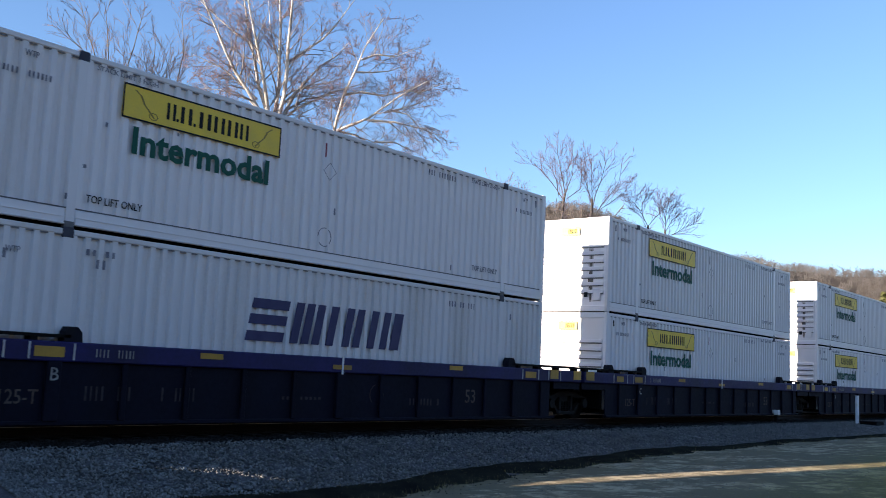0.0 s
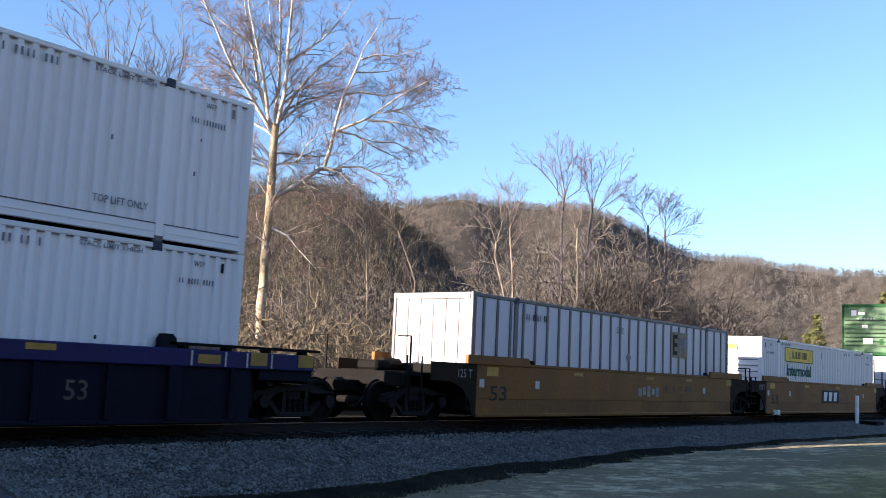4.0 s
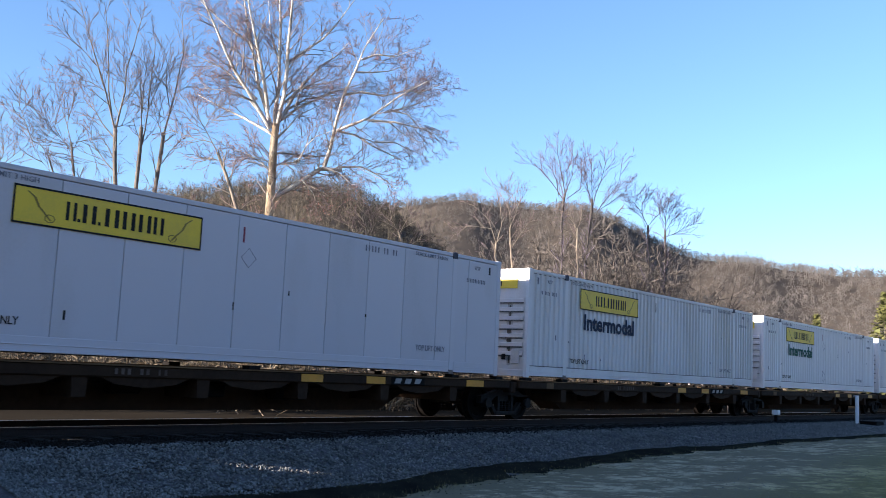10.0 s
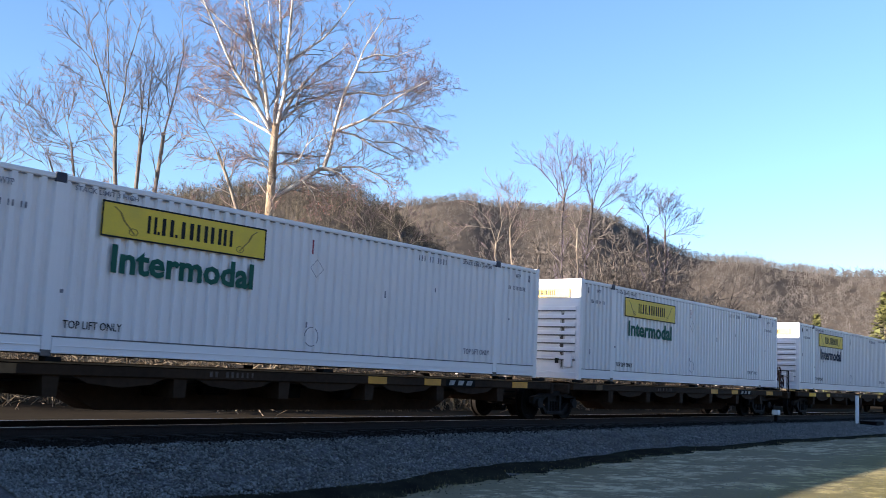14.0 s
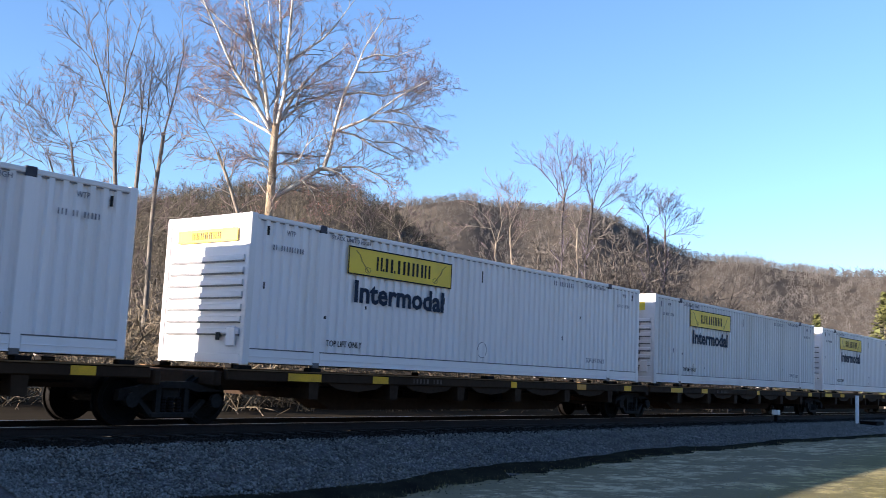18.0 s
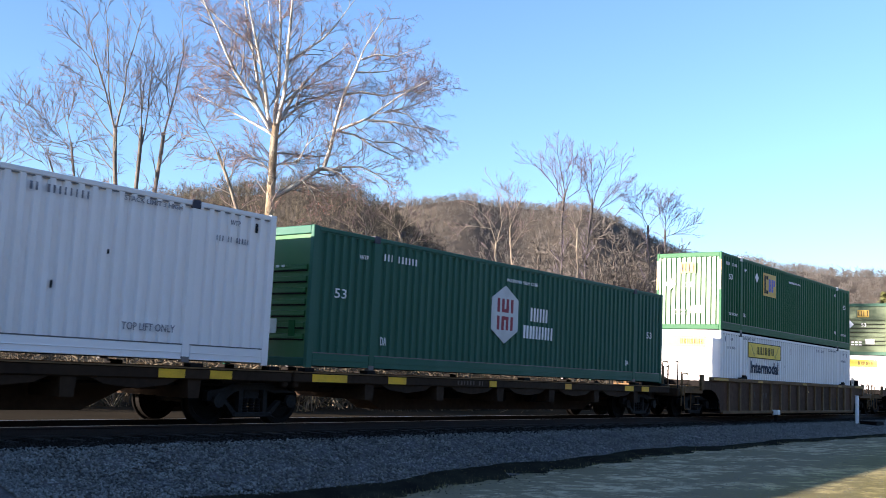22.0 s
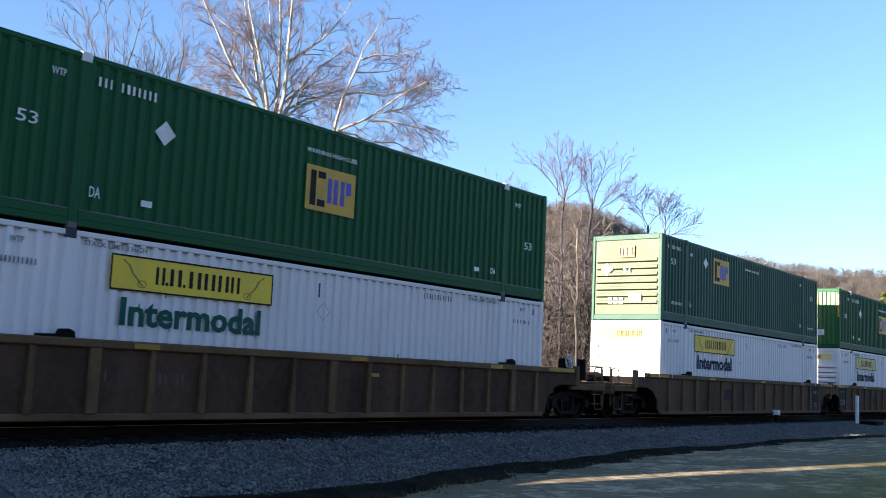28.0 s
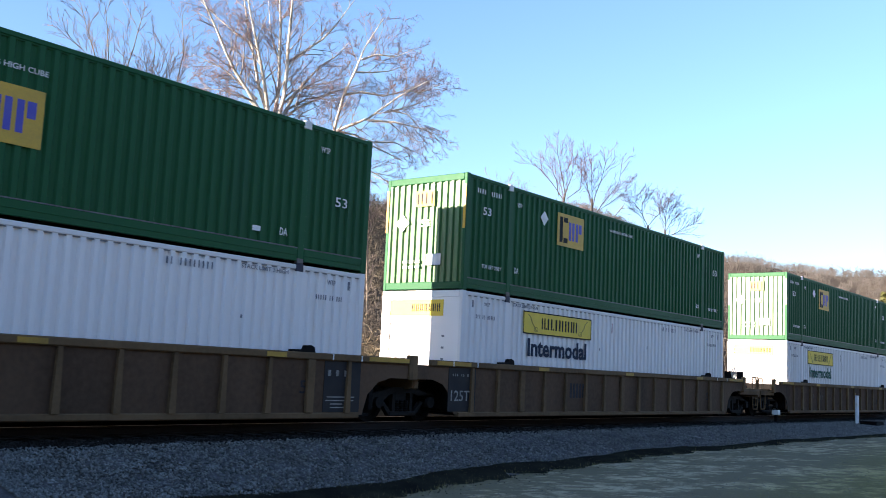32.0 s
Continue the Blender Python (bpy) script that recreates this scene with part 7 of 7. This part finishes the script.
shaped_tree("many-stemmed pale shrub with arching stems", 37.2, 41, clump, SAPLING_BARK, TWIG, 0.075, (0, 4, 3), 1.1, 28, 0.65, 0.03, fill=9)

# open-crowned trees farther along, and pale saplings between them
OPEN_TREE = "bare tree with a rounded open crown"
crowned = []
bough(crowned, (-0.39, 8.64), (-0.39, 9.72), (-0.46, 11.17), (-0.37, 12.62), (-0.28, 13.28))
bough(crowned, (-0.34, 12.77), (-1.38, 14.25), (-1.94, 14.79), (-3.16, 15.47))
bough(crowned, (-0.7, 13.16), (-0.84, 14.08), (-1.23, 14.99), (-1.73, 15.98))
bough(crowned, (-0.28, 13.25), (-0.61, 14.82), (-0.9, 15.92), (-0.74, 16.74))
bough(crowned, (-0.25, 13.36), (0.11, 14.47), (0.19, 15.39), (-0.01, 16.38))
bough(crowned, (-0.28, 13.17), (-0.24, 14.27), (-0.34, 15.38))
bough(crowned, (-0.16, 12.92), (0.6, 13.56), (0.75, 14.85), (0.96, 16.1))
shaped_tree(OPEN_TREE, 58.8, 62, crowned, DARK_BARK, FAR_TWIG, 0.1, (0, 4, 4), 1.6, 31, 0.46, 0.06, branch=FAR_TWIG, fill=11, low=0.35)
fanned = []
bough(fanned, (-1.19, 9.29), (-1.08, 10.41), (-0.99, 11.34), (-0.88, 12.46), (-0.86, 13.32))
bough(fanned, (-0.89, 12.95), (-1.18, 14.15), (-1.57, 14.9), (-1.81, 15.73))
bough(fanned, (-0.86, 13.29), (-0.94, 14.9), (-0.97, 16.12))
bough(fanned, (-0.84, 12.57), (-0.61, 13.59), (-0.38, 14.46), (-0.18, 15.29), (0.09, 16.35))
bough(fanned, (-0.68, 12.09), (-0.23, 12.85), (0.3, 13.61), (0.83, 14.36), (1.01, 15.76))
bough(fanned, (-0.4, 12.58), (0.31, 13.12), (1.02, 13.81), (1.62, 14.41))
shaped_tree(OPEN_TREE, 60.9, 64, fanned, DARK_BARK, FAR_TWIG, 0.1, (0, 4, 4), 1.6, 32, 0.46, 0.06, branch=FAR_TWIG, fill=11, low=0.35)
small = []
bough(small, (-2.14, 9.26), (-2.2, 10.77), (-2.23, 11.91))
bough(small, (-2.22, 11.84), (-2.68, 12.67), (-3.07, 13.44), (-2.86, 14.09))
bough(small, (-2.23, 11.91), (-1.58, 12.68), (-1.04, 13.37))
bough(small, (-2.49, 12.29), (-2.7, 13.25), (-2.45, 13.9))
shaped_tree(OPEN_TREE, 65.3, 66, small, DARK_BARK, FAR_TWIG, 0.1, (0, 4, 4), 1.6, 33, 0.46, 0.06, branch=FAR_TWIG, fill=11, low=0.35)
wide_one = []
bough(wide_one, (-2.86, 9.52), (-2.92, 11.08), (-2.93, 11.93))
bough(wide_one, (-2.93, 11.86), (-2.91, 12.83), (-2.7, 13.89))
bough(wide_one, (-2.93, 11.78), (-2.46, 12.56), (-1.98, 13.35))
bough(wide_one, (-2.93, 11.47), (-2.25, 11.67), (-1.51, 12.1), (-0.88, 12.3))
bough(wide_one, (-2.9, 12.25), (-3.29, 13.03), (-3.39, 14.13))
shaped_tree(OPEN_TREE, 66.8, 68, wide_one, DARK_BARK, FAR_TWIG, 0.1, (0, 4, 4), 1.6, 34, 0.46, 0.06, branch=FAR_TWIG, fill=11, low=0.35)
SAPLING = "thin pale sapling among the brush"
sapling = []
bough(sapling, (-0.29, 5.56), (-0.69, 7.32), (-1.04, 8.55), (-1.01, 9.4))
bough(sapling, (-1, 9.34), (-1.46, 10.68), (-2.3, 11.41), (-2.56, 12.01))
bough(sapling, (-1, 9.34), (-0.71, 10.44), (-0.85, 11.46), (-1.06, 12.48), (-1.43, 13.22))
bough(sapling, (-1.31, 10.24), (-2.6, 10.37), (-3.67, 10.19))
bough(sapling, (-0.82, 8.06), (-1.9, 8.28), (-2.47, 7.49))
shaped_tree(SAPLING, 55.6, 58, sapling, SAPLING_BARK, TWIG, 0.085, (0, 4, 3), 1.3, 35, 0.6, 0.05, fill=9)
sapling = []
bough(sapling, (-0.71, 5.64), (-0.84, 8.2), (-0.99, 9.57), (-1.03, 10.54))
bough(sapling, (-1.03, 10.47), (-1.1, 11.47), (-1.44, 12.26), (-1.98, 12.84))
bough(sapling, (-1.03, 10.54), (-0.65, 11.49), (-0.79, 12.53), (-0.54, 13.13))
bough(sapling, (-0.95, 9.23), (-0.43, 9.94), (0.22, 10.82))
bough(sapling, (-1.06, 11.44), (-0.93, 12.35), (-1.3, 13.21))
shaped_tree(SAPLING, 56.4, 59, sapling, SAPLING_BARK, TWIG, 0.08, (0, 4, 3), 1.3, 36, 0.6, 0.05, fill=9)
sapling = []
bough(sapling, (1.43, 7.22), (1.34, 9.23), (1.34, 10.41))
bough(sapling, (1.34, 10.38), (1.52, 11.13), (1.74, 11.54))
bough(sapling, (1.35, 10.24), (0.93, 11.08), (0.65, 11.41))
shaped_tree(SAPLING, 58, 58, sapling, SAPLING_BARK, TWIG, 0.08, (0, 4, 3), 1.3, 37, 0.6, 0.05, fill=9)
sapling = []
bough(sapling, (-1.75, 6.29), (-2, 7.03), (-2.44, 8.08), (-2.79, 8.97))
bough(sapling, (-2.79, 8.91), (-3.12, 9.57), (-3.3, 10.12))
bough(sapling, (-2.41, 8.02), (-1.65, 8.57), (-1.13, 9.05))
bough(sapling, (-2.75, 8.82), (-2.31, 9.76), (-2.17, 10.48))
shaped_tree(SAPLING, 51.9, 52, sapling, SAPLING_BARK, TWIG, 0.07, (0, 4, 3), 1.3, 38, 0.6, 0.05, fill=9)
sapling = []
bough(sapling, (-2.35, 5.41), (-2.46, 7.44), (-2.58, 8.6))
bough(sapling, (-2.58, 8.54), (-2.86, 9.47), (-2.77, 10.36))
bough(sapling, (-2.52, 8.02), (-2.12, 9.06), (-2.09, 10.1))
bough(sapling, (-2.46, 7.44), (-3.09, 8.28), (-3.57, 9.14))
shaped_tree(SAPLING, 49.9, 50, sapling, SAPLING_BARK, TWIG, 0.06, (0, 4, 3), 1.3, 39, 0.6, 0.05, fill=9)


def scatter(name, variants, places, material, label, category, kind="stuff"):
    """Many turned and scaled copies of some shapes, joined. places: x, y, z, scale, turn, variant."""
    cos, fs, base = [], [], 0
    for px, py, pz, sc, tu, k in places:
        v, f = variants[int(k)]
        c, s = math.cos(tu), math.sin(tu)
        w = np.stack([(v[:, 0] * c - v[:, 1] * s) * sc + px, (v[:, 0] * s + v[:, 1] * c) * sc + py, v[:, 2] * sc + pz], 1)
        cos.append(w)
        fs.append(f + base)
        base += len(v)
    return tagged(new(name, fast_mesh(name, np.concatenate(cos), np.concatenate(fs), material)), label, category, kind=kind)


# brush: many-stemmed bare shrubs
shrubs = []
for k in range(7):
    rg = random.Random(100 + k)
    segs = []
    for q in range(8 + k % 3):
        az, rise = rg.uniform(0, 360), rg.uniform(28, 84)
        d = Vector((math.sin(radians(az)) * math.cos(radians(rise)), math.cos(radians(az)) * math.cos(radians(rise)), math.sin(radians(rise))))
        grow(segs, rg, Vector((rg.gauss(0, 0.3), rg.gauss(0, 0.3), -0.1)), d, rg.uniform(2.6, 4.6), rg.uniform(0.022, 0.045), 0, 0.9, 0.7, 0.18, (6, 3), 0.35, 0.27, 0.52)
    segs = [(a, b, max(r0, 0.011), max(r1, 0.008), lv) for a, b, r0, r1, lv in segs]
    thick, thin = tubes([s for s in segs if s[4] == 0], 3), tubes([s for s in segs if s[4] > 0], 2)
    shrubs.append((np.concatenate([thick[0], thin[0]]), np.concatenate([thick[1], thin[1] + len(thick[0])])))
pr = np.random.default_rng(8)
places = []
for k in range(480):
    az = pr.uniform(16, 72)
    r = 33 + 68 * pr.uniform(0, 1) ** 1.25
    if az > 60:
        r = r * 1.25 + 6
    px, py = bearing(az, r)
    if py < 26.0:
        continue
    tall = np.interp(az, (16, 30, 40, 50, 58, 66, 72), (0.95, 1.0, 1.1, 0.95, 0.8, 0.7, 0.6))
    places.append((px, py, GROUND - 0.1, tall * pr.uniform(0.75, 1.2), pr.uniform(0, 6.28), pr.integers(0, 7)))
scatter("brush", shrubs, places, BRUSH, "dense thicket of bare brown brushwood", "thicket")

# far woods on the slopes: rounded crowns of bare twigs on short stems


def far_tree(seed, n=46, wide=1.0):
    """A small leafless tree for the slopes: short slats for its twigs, rising and spreading from an upright stem."""
    gen = np.random.default_rng(seed)
    d = gen.normal(0, 1, (n, 3))
    d /= np.linalg.norm(d, axis=1, keepdims=True)
    c = d * gen.uniform(0.3, 1.0, (n, 1)) * np.array([2.0, 2.0, 3.0]) + np.array([0, 0, 4.4])
    along = d * np.array([0.8, 0.8, 0.6]) + gen.normal(0, 0.5, (n, 3)) + np.array([0, 0, 0.45])
    along *= (gen.uniform(0.25, 0.6, (n, 1)) / np.linalg.norm(along, axis=1, keepdims=True))
    side = np.cross(along, gen.normal(0, 1, (n, 3)))
    side *= (gen.uniform(0.05, 0.12, (n, 1)) * wide / np.linalg.norm(side, axis=1, keepdims=True))
    v = np.stack([c - along - side, c - along + side, c + along + side * 0.4, c + along - side * 0.4], 1).reshape(-1, 3)
    stem = np.array([(-0.09, 0, -0.6), (0.09, 0, -0.6), (0.05, 0, 5.6), (-0.05, 0, 5.6), (0, -0.09, -0.6), (0, 0.09, -0.6), (0, 0.05, 5.6), (0, -0.05, 5.6)])
    v = np.concatenate([v, stem])
    return v, np.arange(len(v)).reshape(-1, 4)


def young_tree(seed, height, kids, least):
    """A small crooked tree: a round stem and flat twigs."""
    rg = random.Random(seed)
    segs = []
    grow(segs, rg, Vector((0, 0, -0.3)), Vector((rg.gauss(0, 0.1), rg.gauss(0, 0.1), 1)), height, 0.009 * height, 0, 0.8, 0.05, 0.1, kids, 0.35, 0.15, 0.42, 0.1)
    segs = [(p, q, max(r0, least), max(r1, least * 0.75), lv) for p, q, r0, r1, lv in segs]
    thick, thin = tubes([q for q in segs if q[4] == 0], 3), tubes([q for q in segs if q[4] > 0], 2)
    return np.concatenate([thick[0], thin[0]]), np.concatenate([thick[1], thin[1] + len(thick[0])])


woods = [far_tree(200 + k) for k in range(8)]
near_trees = [young_tree(230 + k, 7.0, (9, 4), 0.034) for k in range(8)]
fine_woods = [young_tree(260 + k, 8.0, (16, 7), 0.016) for k in range(7)]
places = []
for k in range(10000):
    az, r = pr.uniform(22, 79), 205 + 255 * pr.uniform(0, 1)
    px, py = bearing(az, r)
    places.append((px, py, float(hill_z(np.array(az), np.array(r))) - 1.5, pr.uniform(0.45, 0.9) * (0.35 + 0.65 * r / 450), pr.uniform(0, 6.28), pr.integers(0, 8)))
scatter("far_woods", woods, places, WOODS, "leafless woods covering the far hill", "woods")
places = []
for k in range(2100):
    az, r = pr.uniform(18, 56), pr.uniform(78, KNOLL_R + 12)
    if az > 48.5 and pr.uniform() < 0.5:
        continue
    px, py = bearing(az, r)
    places.append((px, py, float(knoll_z(np.array(az), np.array(r))) - 0.2, pr.uniform(0.35, 0.75), pr.uniform(0, 6.28), pr.integers(0, 8)))
low = [far_tree(280 + k, 34, 0.6) for k in range(8)]
for k in range(3000):
    az, r = pr.uniform(24, 52), KNOLL_R + 14 - 125 * pr.uniform(0, 1) ** 1.3
    px, py = bearing(az, r)
    places.append((px, py, float(knoll_z(np.array(az), np.array(r))) - 0.6, pr.uniform(0.35, 0.6), pr.uniform(0, 6.28), 8 + pr.integers(0, 8)))
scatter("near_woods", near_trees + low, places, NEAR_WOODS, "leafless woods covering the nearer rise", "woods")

places = []
for k in range(360):
    az = pr.uniform(22, 69) if k % 2 else pr.uniform(46, 68)
    r = pr.uniform(60, 84) if az > 50 else pr.uniform(46, 74)
    px, py = bearing(az, r)
    tall = np.interp(az, (20, 30, 40, 48, 53, 58, 64, 69), (0.5, 0.62, 0.75, 0.72, 0.85, 1.3, 1.35, 0.8))
    places.append((px, py, GROUND - 0.1, tall * pr.uniform(0.6, 1.1), pr.uniform(0, 6.28), pr.integers(0, 7)))
scatter("young_woods", fine_woods, places, YOUNG_BARK, "young leafless trees standing in the thicket", "woods")

# pines among the woods on the right-hand slope


def pine(place, h, seed, label):
    root = tagged(new("pine_tree"), label, "tree", "pines on the slope")
    root.matrix_basis = pose(*place)
    rg = random.Random(seed)
    part("trunk", Mesh().cyl((0, 0, h * 0.45), 2, 0.2, h, 8, 0.05), BARK, root)
    v, f = [], []
    for k in range(2200):
        t = rg.random() ** 0.8
        z = h * (0.15 + 0.85 * t)
        rad = (1 - t) * h * 0.26 * rg.uniform(0.4, 1.05) + 0.1
        a = rg.uniform(0, 6.28)
        c = np.array([rad * math.cos(a), rad * math.sin(a), z - rad * 0.25])
        s = rg.uniform(0.1, 0.27)
        q = np.array([[rg.gauss(0, s), rg.gauss(0, s), rg.gauss(0, s * 0.5)] for _ in range(3)])
        f.append((len(v), len(v) + 1, len(v) + 2))
        v += list(c + q)
    part("crown", fast_mesh("crown", np.array(v), np.array(f), NEEDLES), NEEDLES, root, "dark green needles")
    return root


for k, (az, r, h) in enumerate(((75.9, 112, 12.0), (70.85, 140, 8.6), (72.5, 140, 11.6), (72.0, 146, 9.4), (76.9, 108, 13.0), (75.1, 150, 9.0))):
    px, py = bearing(az, r)
    pine((float(px), float(py), GROUND - 0.1), h, 300 + k, "green pine among bare woods")

# ---- what moves ----


def motions():
    """The whole train rolls past at one speed."""
    for thing, u, z in MOVERS:
        walk(thing, [(t, pose(u - SPEED * t, TRACK_Y, z)) for t in (0.0, 8.0, 16.0, 24.0, 32.0)])


motions()
